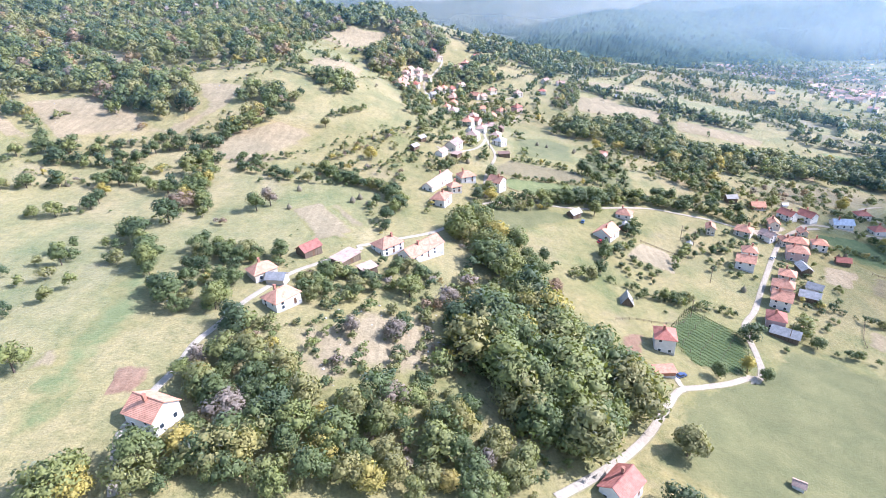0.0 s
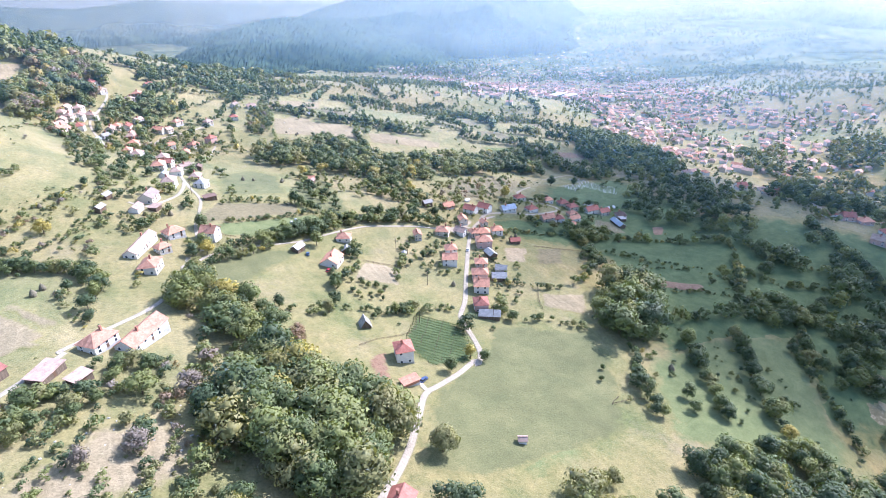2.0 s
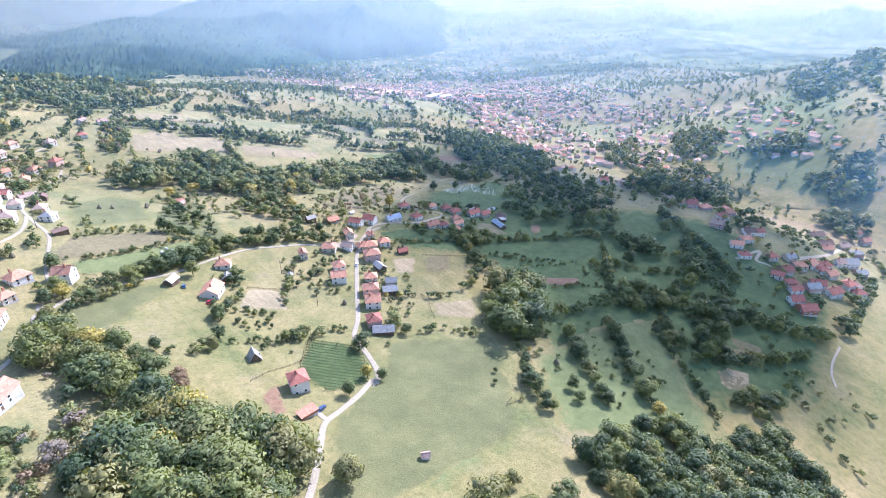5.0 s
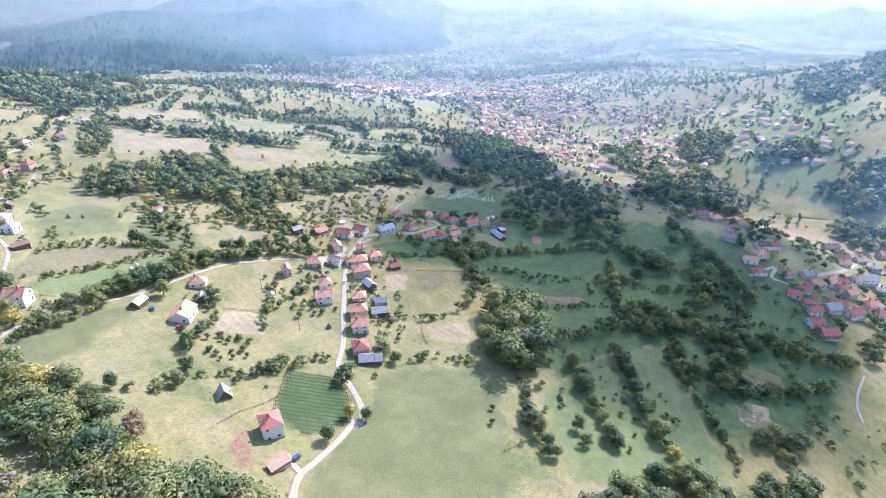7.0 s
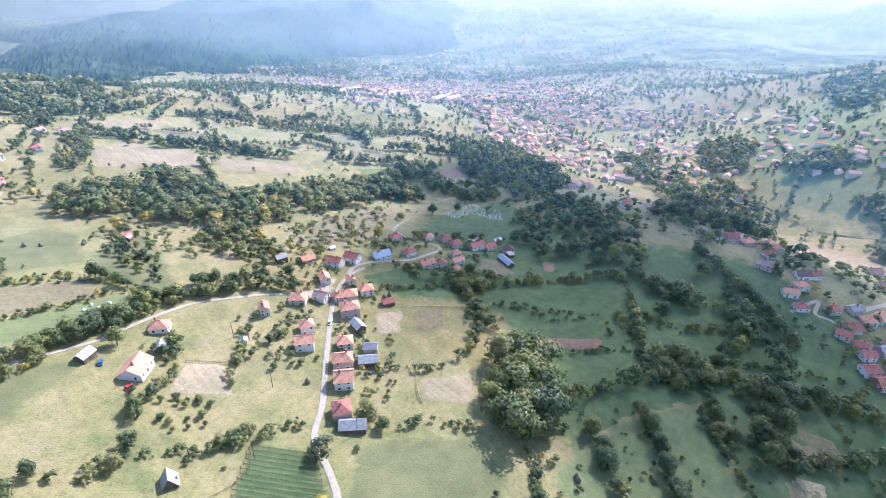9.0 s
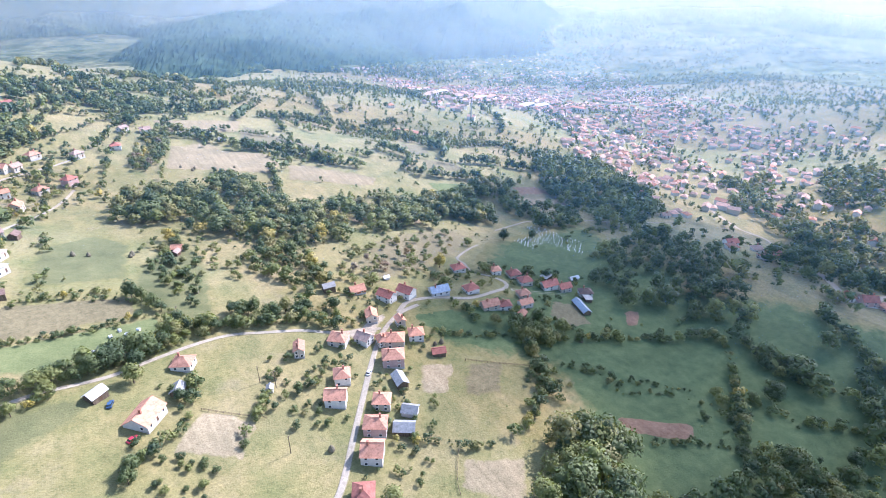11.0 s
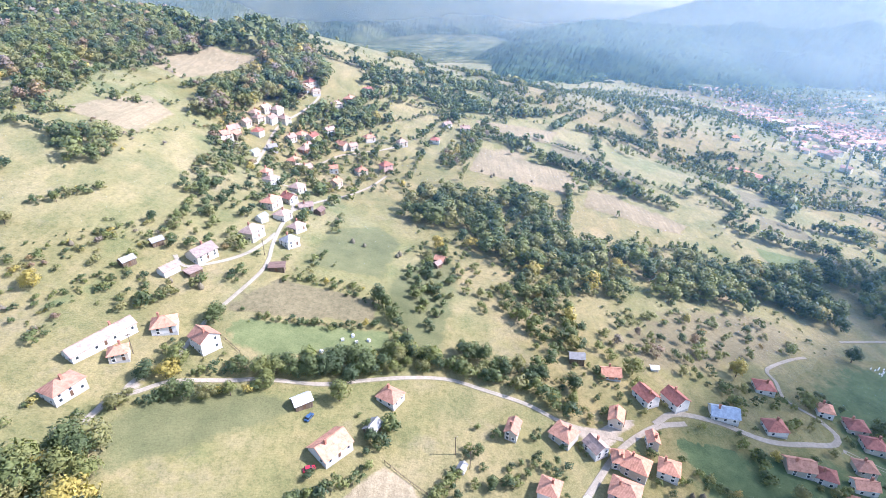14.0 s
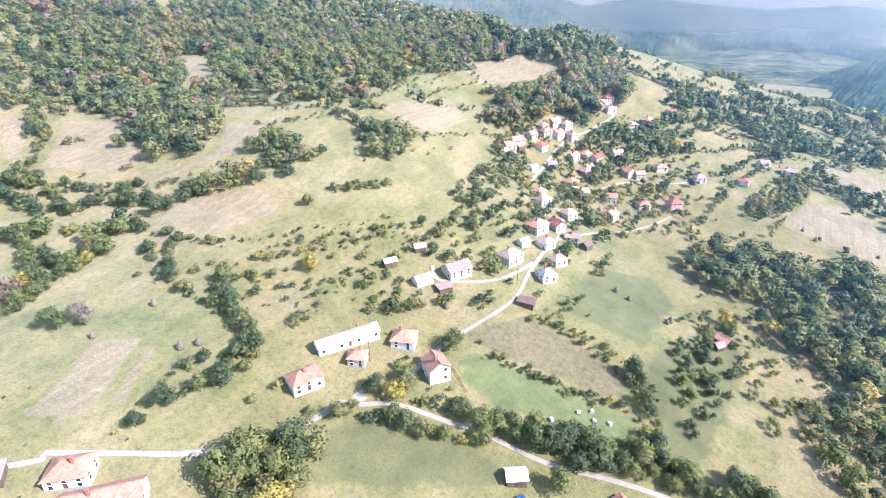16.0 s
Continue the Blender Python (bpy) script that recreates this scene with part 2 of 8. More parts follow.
# ---- plan: places in metres ----
ROADS = {
    'road_main': (3.1, [(23.8, 85), (36.4, 93.8), (46.8, 102.1), (56.2, 111.4), (65.1, 122.4), (74.9, 133.9), (83.7, 137.4), (96.1, 142.1), (108.7, 148.1), (106, 143.7), (112.9, 150.6), (117.1, 160.7), (121.1, 175.3), (124, 182.8), (134.5, 194.1), (146.8, 211.1), (160.8, 230), (173.8, 247), (186.9, 262.3), (203.6, 274.3), (218, 278.3)]),
    'road_east': (3.4, [(204.4, 276.1), (215, 282.8), (231.6, 281.6), (250.7, 275.1), (271.1, 277.1), (281.9, 279.4), (286.3, 285.3), (283.2, 294)]),
    'road_far_east': (3, [(283.3, 276.4), (293.4, 270.4), (306.6, 264), (315.1, 258.7)]),
    'lane_wood': (2.4, [(189.2, 266.9), (176.5, 269), (164.9, 273.4), (153.7, 279.5), (137.2, 284.3), (123.2, 287.4), (107.5, 285.5), (90.9, 280.6), (75.9, 275.3), (55, 272.6), (46.1, 269.5), (27.7, 263.9), (19.4, 256.6), (13.2, 252.8)]),
    'lane_west': (2.5, [(13.2, 252.8), (11.8, 243.6), (6.6, 229.9), (-4.7, 213.8), (-20.8, 200.1), (-33.3, 190), (-31.9, 188.7), (-39.1, 179.3), (-45.9, 171.6), (-52.2, 164.2), (-57.2, 154.1), (-62.6, 142), (-66.2, 128.4), (-68.7, 120.6), (-69.3, 109.5), (-70.9, 102), (-71.6, 91.8), (-71.9, 87.7), (-70.2, 82.5), (-66, 72.8)]),
    'lane_hamlet': (2.3, [(24.3, 268.8), (25, 282.2), (26.9, 299.1), (32, 318), (36.4, 336), (36.7, 347.5), (34.8, 361.9), (33.6, 383), (33.9, 403), (29.3, 425.3), (23.6, 438.9), (16.2, 437.6)]),
    'lane_hamlet_low': (2.5, [(-0.9, 334.7), (5.8, 328.4), (17, 336.4), (25.7, 347.3), (30.9, 360.8), (33.3, 372.6)]),
    'lane_hamlet_east': (2.5, [(33.9, 403), (43.9, 426.6), (57.4, 450.3), (68.7, 476.8), (77.5, 505.1)]),
    'lane_hamlet_up': (2.4, [(-3.5, 459.2), (-11.2, 527.9), (-8.8, 554.8), (-0.1, 581.2), (7.7, 608.8), (4, 628.2)]),
    'lane_hamlet_mid': (2.4, [(29, 503.1), (38.6, 526.8), (55, 542.4), (72.2, 555.7), (85.8, 567.8)]),
    'lane_cemetery': (2.5, [(346.2, 367.2), (375.1, 374.7), (398.6, 377.1), (447.3, 363.2), (470.3, 342.4), (503.7, 326.6), (547.4, 316.5)]),
    'lane_red_house': (2.4, [(283.2, 294), (274.3, 303.1), (276.9, 315.8), (277.5, 324.2), (297.1, 337.2), (309.9, 343.2)]),
    'road_valley': (6, [(631.7, 349.8), (599.9, 297.7), (600, 262.1), (473.2, 178.5), (466.4, 148.4), (633.1, 156.2)]),
    'lane_settlement': (2.9, [(390.4, 89.2), (418.1, 81.6), (401.6, 78.7), (403.7, 70.7), (401.2, 60)]),
    'street_settlement': (4, [(441.2, 60), (489.8, 50.7), (559.4, 46.5), (587.2, 39.8)]),
    'lane_right': (1.7, [(350.2, 13), (330.5, 12.6), (317.3, 10.5), (308.2, 6.3)]),
    'house_drive': (2.6, [(76.6, 136.2), (76.5, 140.6), (77.4, 145.8)]),
}
HOUSES = {
    'houses_street': [(149.2, 231.1, 148, 9.5, 8, 5.5, 'g', 'orange', 'white'), (156.8, 241.7, 67, 8, 7.5, 5, 'h', 'orange', 'white'), (166, 265.2, 138, 9.5, 8.5, 4, 'h', 'orange', 'cream'), (177, 260.8, 118, 8, 7, 4, 'g', 'pale', 'white'), (188.4, 275.2, 69, 8, 6, 4.5, 'g', 'orange', 'cream'), (165.1, 221.8, 146, 8, 7.5, 4.5, 'h', 'orange', 'cream'), (156.4, 211, 146, 10, 8, 5.5, 'h', 'orange', 'pink'), (149.5, 200.2, 145, 9, 9.5, 5.5, 'g', 'orange', 'white'), (138.2, 185.2, 61, 9, 8, 5, 'h', 'red', 'pink')],
    'houses_bend': [(204.6, 288.7, 115, 10, 7.5, 4.5, 'g', 'red', 'white'), (216.7, 288.4, 114, 10, 8, 5, 'g', 'red', 'white'), (236.3, 285.3, 168, 12, 8, 3.4, 'g', 'blue', 'white'), (256.3, 281.7, 176, 9, 8, 3.6, 'h', 'red', 'white'), (193.1, 300.9, 175, 9, 7, 2.6, 'g', 'orange', 'brick'), (199.6, 266, 82, 6, 4.5, 4.5, 'g', 'orange', 'cream'), (201.5, 253.9, 156, 8, 7.5, 4.5, 'h', 'orange', 'white'), (189.6, 253.7, 148, 10, 8.5, 5, 'h', 'orange', 'cream'), (184, 256.7, 81, 7, 5, 4, 'h', 'orange', 'cream'), (182.3, 242.5, 153, 11, 9, 6, 'h', 'orange', 'pink')],
    'houses_east': [(265.7, 307.2, 169, 9, 8, 3.6, 'h', 'red', 'white'), (288.7, 297.8, 159, 7, 7, 4.2, 'h', 'orange', 'white'), (297.8, 290.3, 167, 9, 8, 4, 'h', 'red', 'cream'), (298.2, 280.1, 167, 9, 8, 4.2, 'h', 'red', 'cream'), (284.6, 266.8, 168, 8, 7, 4, 'h', 'orange', 'cream'), (277.9, 257.7, 171, 9, 6, 3.8, 'g', 'orange', 'white'), (255.1, 262.6, 168, 11, 7.5, 4, 'g', 'orange', 'cream'), (263.8, 259.8, 156, 8, 7, 4, 'h', 'red', 'white'), (309.8, 270.5, 170, 12, 8, 4.2, 'g', 'red', 'white'), (317.7, 264.6, 169, 9, 7, 4, 'g', 'red', 'cream'), (325.8, 254.2, 150, 9, 7.5, 4, 'h', 'brown', 'white')],
    'houses_west': [(84.2, 248.2, 50, 13.0, 10.5, 3.2, 'g', 'orange', 'white'), (101.7, 273.3, 149, 9, 8, 3.4, 'h', 'orange', 'white'), (147, 264.9, 69, 8, 5, 4.5, 'g', 'orange', 'cream'), (31.6, 283.6, 144, 9, 9, 6.2, 'g', 'orange', 'white'), (0.3, 251.3, 67, 12, 8.5, 4.5, 'h', 'orange', 'white'), (-1.3, 275.3, 62, 27, 7, 3.4, 'g', 'pale', 'white'), (7.4, 270.3, 25, 7, 6.5, 4, 'h', 'orange', 'cream'), (14.8, 288.7, 21, 10, 9, 4, 'h', 'orange', 'white')],
    'houses_lane': [(-61.4, 159.8, 42, 9.2, 7.6, 3.8, 'h', 'orange', 'cream'), (-51.1, 144, 51, 10.5, 8.5, 4, 'h', 'orange', 'white'), (-49.9, 179.6, 50, 9, 6, 3.4, 'g', 'red', 'timber'), (-21.8, 190.4, 41, 11.5, 9, 4.2, 'h', 'orange', 'white'), (-8.7, 190.6, 48, 21, 9, 4.2, 'g', 'orange', 'white'), (-66.8, 92.9, 156, 10, 8.5, 4.6, 'g', 'orange', 'white'), (79.2, 158.6, 73, 9, 8, 7, 'h', 'red', 'white'), (40.4, 89.2, 43, 10, 8, 4, 'g', 'red', 'white')],
    'houses_hamlet': [(9.9, 337.8, 63, 13, 9, 4, 'g', 'lilac', 'white'), (24.1, 364.4, 73, 12, 9, 5, 'h', 'pale', 'white'), (42.5, 364.6, 53, 8.5, 8, 4.2, 'h', 'grey', 'white'), (42, 381.5, 63, 9, 7, 3.6, 'h', 'orange', 'cream'), (22.9, 402.5, 74, 12, 9, 5, 'h', 'orange', 'cream'), (32, 391.4, 72, 9, 8, 4, 'h', 'pale', 'white'), (39.8, 411, 23, 9, 6, 3, 'g', 'pale', 'white'), (13.3, 435.8, 63, 9, 8, 4.6, 'h', 'pale', 'white'), (8.2, 444.1, 66, 7, 6, 5, 'h', 'orange', 'white'), (24.4, 479.2, 41, 8, 7, 4, 'g', 'orange', 'cream')],
    'houses_hamlet_upper': [(40.8, 491.2, 17, 7, 6, 5, 'g', 'orange', 'white'), (59.3, 499.9, 36, 9, 8, 4.5, 'h', 'orange', 'white'), (76.3, 514.2, 41, 9.5, 8, 6.8, 'h', 'red', 'pink'), (47.4, 463, 77, 9, 8, 4.5, 'g', 'orange', 'cream'), (84.7, 567.1, 34, 9, 7.5, 4.5, 'h', 'pale', 'white'), (57.2, 565.2, 36, 10, 8, 4, 'h', 'orange', 'cream'), (46.4, 544.5, 42, 8, 7, 4, 'g', 'pale', 'white'), (25.5, 560.2, 44, 9, 7, 4.5, 'g', 'pale', 'white'), (7.2, 539.1, 69, 9, 8, 4, 'h', 'orange', 'cream'), (15.5, 521.7, 72, 9, 7, 4, 'g', 'orange', 'white')],
    'houses_hamlet_top': [(2, 527, 68, 9, 7, 4, 'g', 'pale', 'cream'), (-17.3, 545.1, 75, 10, 8, 4.5, 'g', 'pale', 'white'), (-18.7, 514.7, 79, 9, 8, 4, 'h', 'red', 'white'), (-26.6, 491.4, 83, 9, 7, 4, 'g', 'orange', 'timber'), (-28.3, 470.6, 73, 7, 6, 3.5, 'g', 'orange', 'timber'), (-16.8, 562.4, 68, 10, 8, 5, 'h', 'orange', 'white'), (-3, 495.4, 37, 7, 6, 4.5, 'g', 'grey', 'white'), (24.1, 603.6, 39, 11, 8, 4, 'h', 'orange', 'cream'), (4.2, 612, 41, 9, 7, 4, 'h', 'pale', 'cream'), (-29, 521, 79, 9, 7, 4, 'g', 'orange', 'cream'), (47, 643.1, 41, 9, 7, 3.5, 'g', 'red', 'white')],
    'houses_settlement': [(367.5, 36.7, 139, 12, 9, 4.5, 'g', 'red', 'brick'), (371, 44.5, 139, 9.5, 8, 4.5, 'g', 'red', 'white'), (384.5, 48.4, 140, 9, 7, 4.2, 'g', 'red', 'white'), (392, 61.7, 97, 9, 7, 4, 'g', 'red', 'cream'), (391.4, 52.8, 134, 9, 7, 4, 'h', 'red', 'cream'), (398.2, 86.1, 134, 9, 7, 3.6, 'h', 'red', 'white'), (407.6, 95.5, 124, 10, 7, 4, 'g', 'orange', 'white'), (438.8, 97, 133, 10, 8, 4, 'g', 'brown', 'white'), (413.9, 72.7, 150, 9, 7, 4, 'h', 'red', 'cream'), (425.3, 55.4, 131, 9, 8, 4, 'h', 'orange', 'cream')],
    'houses_settlement_far': [(439.2, 51.4, 168, 10, 8, 4, 'g', 'orange', 'white'), (441.9, 44.1, 154, 10, 8, 4.2, 'h', 'red', 'white'), (442.6, 38.3, 154, 10, 8, 4, 'g', 'orange', 'cream'), (411.1, 40.4, 119, 11, 8, 4, 'g', 'red', 'white'), (412, 30.6, 153, 13, 9, 4.4, 'g', 'red', 'white'), (442.2, 26.3, 159, 11, 9, 5, 'h', 'red', 'white'), (528.5, 58, 143, 15, 10, 4.5, 'g', 'brown', 'white'), (499.2, 35.6, 135, 18, 10, 5, 'g', 'grey', 'white'), (449.6, 120.9, 141, 9, 8, 4, 'h', 'red', 'white'), (476.1, 129.1, 162, 9, 7, 4, 'h', 'orange', 'cream'), (569.2, 70.5, 146, 16, 9, 3, 'g', 'brown', 'cream')],
    'houses_valley': [(473.4, 241.9, 150, 9, 8, 4, 'h', 'orange', 'white'), (472.6, 217.5, 157, 10, 8, 4, 'h', 'orange', 'cream'), (447, 158.2, 143, 9, 8, 4, 'h', 'red', 'white'), (533.3, 336.8, 154, 9, 7, 4, 'g', 'pale', 'white'), (119.3, 375.5, 156, 6, 5, 2.6, 'g', 'orange', 'timber'), (140.3, 618.8, 3, 10, 7, 4, 'g', 'pale', 'white'), (511.6, 829.3, 171, 12, 9, 5, 'h', 'orange', 'white'), (112.6, 581.9, 172, 9, 7, 4, 'h', 'red', 'white'), (201, 601.9, 176, 7, 6, 3, 'g', 'grey', 'timber'), (123.1, 618.3, 40, 9, 7, 4, 'g', 'pale', 'white')],
}
SHEDS = {
    'sheds': [(178.2, 229.7, 81, 9, 5.5, 3.2, 'g', 'grey', 'timber'), (204.8, 239, 159, 7, 5, 2.6, 'g', 'red', 'timber'), (137.3, 176.4, 141, 11.5, 6.5, 2.8, 'g', 'grey', 'timber'), (173.1, 212.7, 135, 7, 6, 3, 'g', 'grey', 'white'), (166.2, 205.8, 144, 9, 6.5, 3, 'g', 'grey', 'timber'), (72.6, 141.7, 0, 7.5, 4, 2.3, 's', 'orange', 'brick'), (74.6, 186.3, 76, 5.6, 5.4, 1, 'a', 'grey', 'timber'), (71.2, 264.6, 35, 7.0, 5.5, 3.0, 'g', 'white', 'timber'), (96.9, 258.8, 63, 6, 5, 2.6, 'g', 'grey', 'timber'), (128, 247.6, 65, 3, 2.6, 2.4, 'g', 'grey', 'white')],
    'sheds_more': [(-36.1, 177, 54, 11, 6.5, 2.4, 's', 'pale', 'timber'), (-27.6, 170.7, 38, 6.5, 5, 2.4, 's', 'pale', 'timber'), (-55.7, 156.7, 171, 7, 5, 2.6, 'g', 'grey', 'cream'), (268.1, 249.6, 24, 5, 4.5, 2.6, 'g', 'orange', 'timber'), (317.7, 280.7, 13, 8, 5, 3, 's', 'grey', 'timber'), (336.5, 273.4, 170, 7, 3.5, 1.6, 'g', 'white', 'white'), (309.9, 242.9, 71, 16, 5.5, 2.8, 'g', 'blue', 'timber'), (321.9, 248.8, 63, 6, 4.5, 2.6, 's', 'grey', 'timber'), (215.3, 308.5, 176, 3.5, 2.6, 2, 'g', 'white', 'white'), (179.6, 307, 175, 7, 5, 4, 'g', 'grey', 'timber')],
    'sheds_hamlet': [(1.8, 322.3, 63, 9, 5.5, 2.8, 'g', 'pale', 'white'), (-14.9, 321.8, 59, 6.5, 4.5, 3, 'g', 'grey', 'timber'), (-10.8, 339.6, 53, 6, 4.5, 2.6, 'g', 'grey', 'timber'), (11.1, 324.7, 56, 7, 5, 2.2, 's', 'pale', 'timber'), (23.5, 382.4, 64, 6, 5, 3, 'g', 'blue', 'white'), (42.6, 340.7, 6, 8, 5, 2.6, 's', 'brown', 'timber'), (48.3, 409, 71, 6, 5, 3, 'g', 'brown', 'timber'), (-9, 475.6, 69, 7, 5, 3, 'g', 'blue', 'white'), (117.8, 369.6, 50, 4.5, 4, 2.6, 'g', 'pale', 'timber'), (92.9, 98.9, 145, 3, 2.4, 2.2, 'g', 'pale', 'white')],
}
WOODS = {
    'oak_wood': (13, 5.2, [(8.5, 147.7), (19.1, 167.3), (34.9, 173.6), (42.9, 151.5), (53.4, 139.7), (58.8, 127.8), (56.9, 113.3), (51, 103.9), (37.7, 98.4), (26, 98.8), (18.9, 104.8), (15.3, 118.7), (6.5, 131.1)]),
    'yellow_wood': (8.5, 4.7, [(-70.2, 108.3), (-60.8, 101.3), (-58.8, 90.9), (-58.9, 83.8), (-68.8, 78.4), (-80.8, 73.6), (-81.6, 70.1), (25.6, 84.1), (21.3, 89.5), (13.7, 93.8), (10.5, 103), (6.6, 110), (-0.7, 116.9), (-5.4, 108.3), (-14.2, 108.5), (-22.7, 107.7), (-25.5, 98.6), (-35.6, 101.4), (-40.3, 110.7), (-53.9, 118.6), (-62.8, 118.4)]),
    'lane_orchard': (5.5, 5.6, [(-93.7, 178.2), (-88.9, 192.3), (-74.3, 180.8), (-62.5, 179.2), (-52.6, 169.4), (-59.8, 165.4), (-69.4, 158.6), (-62.7, 145.1), (-67.7, 136.2), (-77.4, 130.5)]),
    'lane_garden': (5, 5.5, [(-52.6, 169.4), (-37.8, 171.3), (-20.1, 174.3), (-4.4, 182.8), (-5.2, 170.6), (-23.4, 156.6), (-37.1, 145.6), (-48.2, 141.5)]),
    'gully_wood': (11, 6, [(3.8, 238.3), (17.6, 241.1), (24.6, 216.6), (39.6, 199.8), (38.6, 187.7), (26.1, 180.2), (16.8, 187.4), (5.5, 213.7)]),
    'dark_grove': (14, 5.5, [(209.6, 170), (227.5, 169.6), (234.3, 157.8), (220.3, 137.4), (200.6, 121.6), (186.6, 127.4), (182.4, 136.5), (191.8, 154.6)]),
    'belt_wood': (11, 7, [(91.1, 419.3), (103.5, 464.3), (132.5, 494.8), (150.4, 471.5), (183.3, 468.5), (192.8, 437), (236.6, 427.4), (305.4, 415.1), (306.3, 383.2), (248.2, 372.7), (198.1, 361.1), (172.4, 367.9), (149.2, 386.6), (118.6, 411.3)]),
    'band_wood': (11, 7.5, [(282.9, 429.8), (367.4, 419.4), (402.6, 407), (512.2, 450.4), (524.6, 398.1), (472.6, 314.4), (362.4, 373), (293.3, 410.1)]),
    'slope_wood': (11, 7.5, [(361.3, 288.9), (397.7, 262.8), (404.7, 194.1), (396.6, 146.1), (363.1, 95.4), (339.9, 71.6), (318, 82.8), (335, 126), (358.6, 169), (355.4, 212.8), (327.3, 244.1)]),
    'slope_wood_low': (9, 8, [(350.5, 160.5), (359.3, 144.8), (331.6, 90.7), (327.6, 59.1), (328, 39.6), (315.9, 39.5), (290.2, 62.1), (284.3, 85.4), (296.7, 118.9)]),
    'scrub_right': (6, 7, [(278.3, 84.6), (282.1, 67.7), (256.3, 56.6), (243.8, 65), (252.4, 81.4)]),
    'front_wood': (9, 6.2, [(92.3, 72.9), (122.1, 71.6), (159, 57.1), (174.9, 33.8), (191.9, 9), (188.6, -11), (76.4, 63.4)]),
    'river_wood': (12, 8.5, [(672.5, 273.8), (675.4, 193.6), (500.8, 131.4), (432.8, 157.7), (456.1, 210.7)]),
    'hamlet_wood': (14, 6, [(-62.9, 548.7), (-40.7, 610), (-44.1, 646.7), (-17.8, 681.8), (0.7, 655.6), (17.1, 625.8), (3.6, 614.1), (-3.1, 590), (-18.3, 552.7), (-37, 551.3), (-43.1, 501.5), (-56.4, 500.7)]),
    'ridge_conifers': (13, 6.5, [(-151.4, 690.8), (-90.3, 664.4), (-74.1, 714.6), (-33, 714.6), (-7.8, 704.9), (-20.9, 657.5), (-65.4, 631.5), (-97.5, 628.5)]),
    'hamlet_garden': (6, 8, [(-22.8, 404.5), (-31.9, 486.8), (-6.2, 486.2), (12.2, 480.4), (32.9, 476.2), (16.1, 419.5), (11.3, 377.5), (-9, 367.2)]),
    'hill_copse': (10, 6.5, [(-162.7, 309.7), (-189.3, 331.5), (-198, 353.5), (-171.2, 368.9), (-143.6, 346), (-148.3, 324.9)]),
    'hill_band': (8, 6.5, [(-127.6, 253.1), (-137.9, 267), (-123.6, 282.4), (-128.2, 298.2), (-118.2, 320.8), (-105.8, 339.9), (-108.2, 368.6), (-95.6, 358.9), (-97.7, 331.5), (-109.5, 312.9), (-117.1, 289.5), (-116.5, 263.7)]),
    'round_copse': (10, 6.5, [(-83.7, 398.6), (-77.2, 412.1), (-67.7, 422.2), (-55.8, 409.7), (-59.6, 386.5), (-69.8, 382.3)]),
    'bank_wood': (10, 6, [(4.7, 204.3), (-0.7, 214.1), (1.1, 226.5), (4.5, 241.5), (9.9, 242), (17.7, 233.2), (24.2, 220.4)]),
    'hill_band_low': (7, 5, [(-111.7, 215.8), (-118.8, 226.7), (-121.3, 244.8), (-120.2, 255.9), (-109.9, 255.6), (-107.9, 237.3), (-104.8, 225.5)]),
    'hill_column': (7, 5, [(-241.5, 298), (-234.5, 305.1), (-211.1, 286.7), (-211.8, 276.3), (-221.5, 287.1)]),
    'hamlet_hill': (9, 6, [(25.5, 589.4), (50.2, 617.4), (61.8, 596), (40.6, 567.1), (27.7, 573.9)]),
    'east_scrub': (6, 5, [(121.3, 549.4), (143.1, 611.3), (162, 649.7), (158.2, 604.3), (141.8, 550.7), (119.3, 530.3)]),
    'valley_wood_b': (10, 7, [(472.5, 310), (453.8, 236.7), (407.9, 190.9), (379.2, 224.4), (379.7, 263.9), (375.6, 291.4)]),
    'valley_wood_d': (12, 7.5, [(704.1, 108.2), (735.3, 62.9), (671.5, 47.4), (657.1, 81.3)]),
    'valley_wood_e': (12, 7.5, [(643.2, 91.5), (625.8, 37.5), (594.8, 32), (590, 58.7)]),
    'valley_wood_f': (9, 6, [(272.7, 116.5), (301.4, 116.5), (289.5, 97.9), (267.9, 101.1)]),
    'valley_wood_g': (9, 6, [(291.3, 73.8), (318.6, 64.8), (309.2, 56)]),
    'valley_wood_h': (13, 8, [(796.7, 205.9), (821.4, 164.7), (778.1, 135.5), (757.6, 179.9)]),
    'valley_wood_i': (12, 8, [(891, 346.2), (915.8, 313.5), (863.7, 255.9), (770.5, 236.4), (759.8, 283)]),
    'lane_row': (8, 5.2, [(55.1, 270.9), (73.2, 285.2), (96.3, 297.8), (117.1, 296.1), (144.8, 297.1), (143.2, 289.4), (113.9, 288.4), (95.7, 282.1), (73.9, 271.2), (58.2, 266.5)]),
    'belt_south': (7, 6, [(159.7, 371.4), (185.2, 364.5), (190, 325.8), (177.7, 297.2), (160.3, 295.1), (163.2, 317.3), (153.3, 339.2)]),
    'front_wood_east': (10, 6.5, [(154.9, 59.8), (176, 63.2), (189.7, 49.2), (195.3, 31.9), (221.9, 31), (231.1, 18.9), (221.3, -1.6), (198.7, -16.9), (135.6, 21.2), (143.1, 38)]),
    'east_trees': (7, 6, [(256.4, 245.4), (282, 249.7), (287.3, 234.7), (268, 218.4), (246.2, 216.4), (245.7, 227.6)]),
    'tan_scrub': (5, 8, [(208.7, 350.6), (272.2, 362.6), (321.7, 350.1), (267.1, 318.7), (216.4, 302.7), (189.5, 315)]),
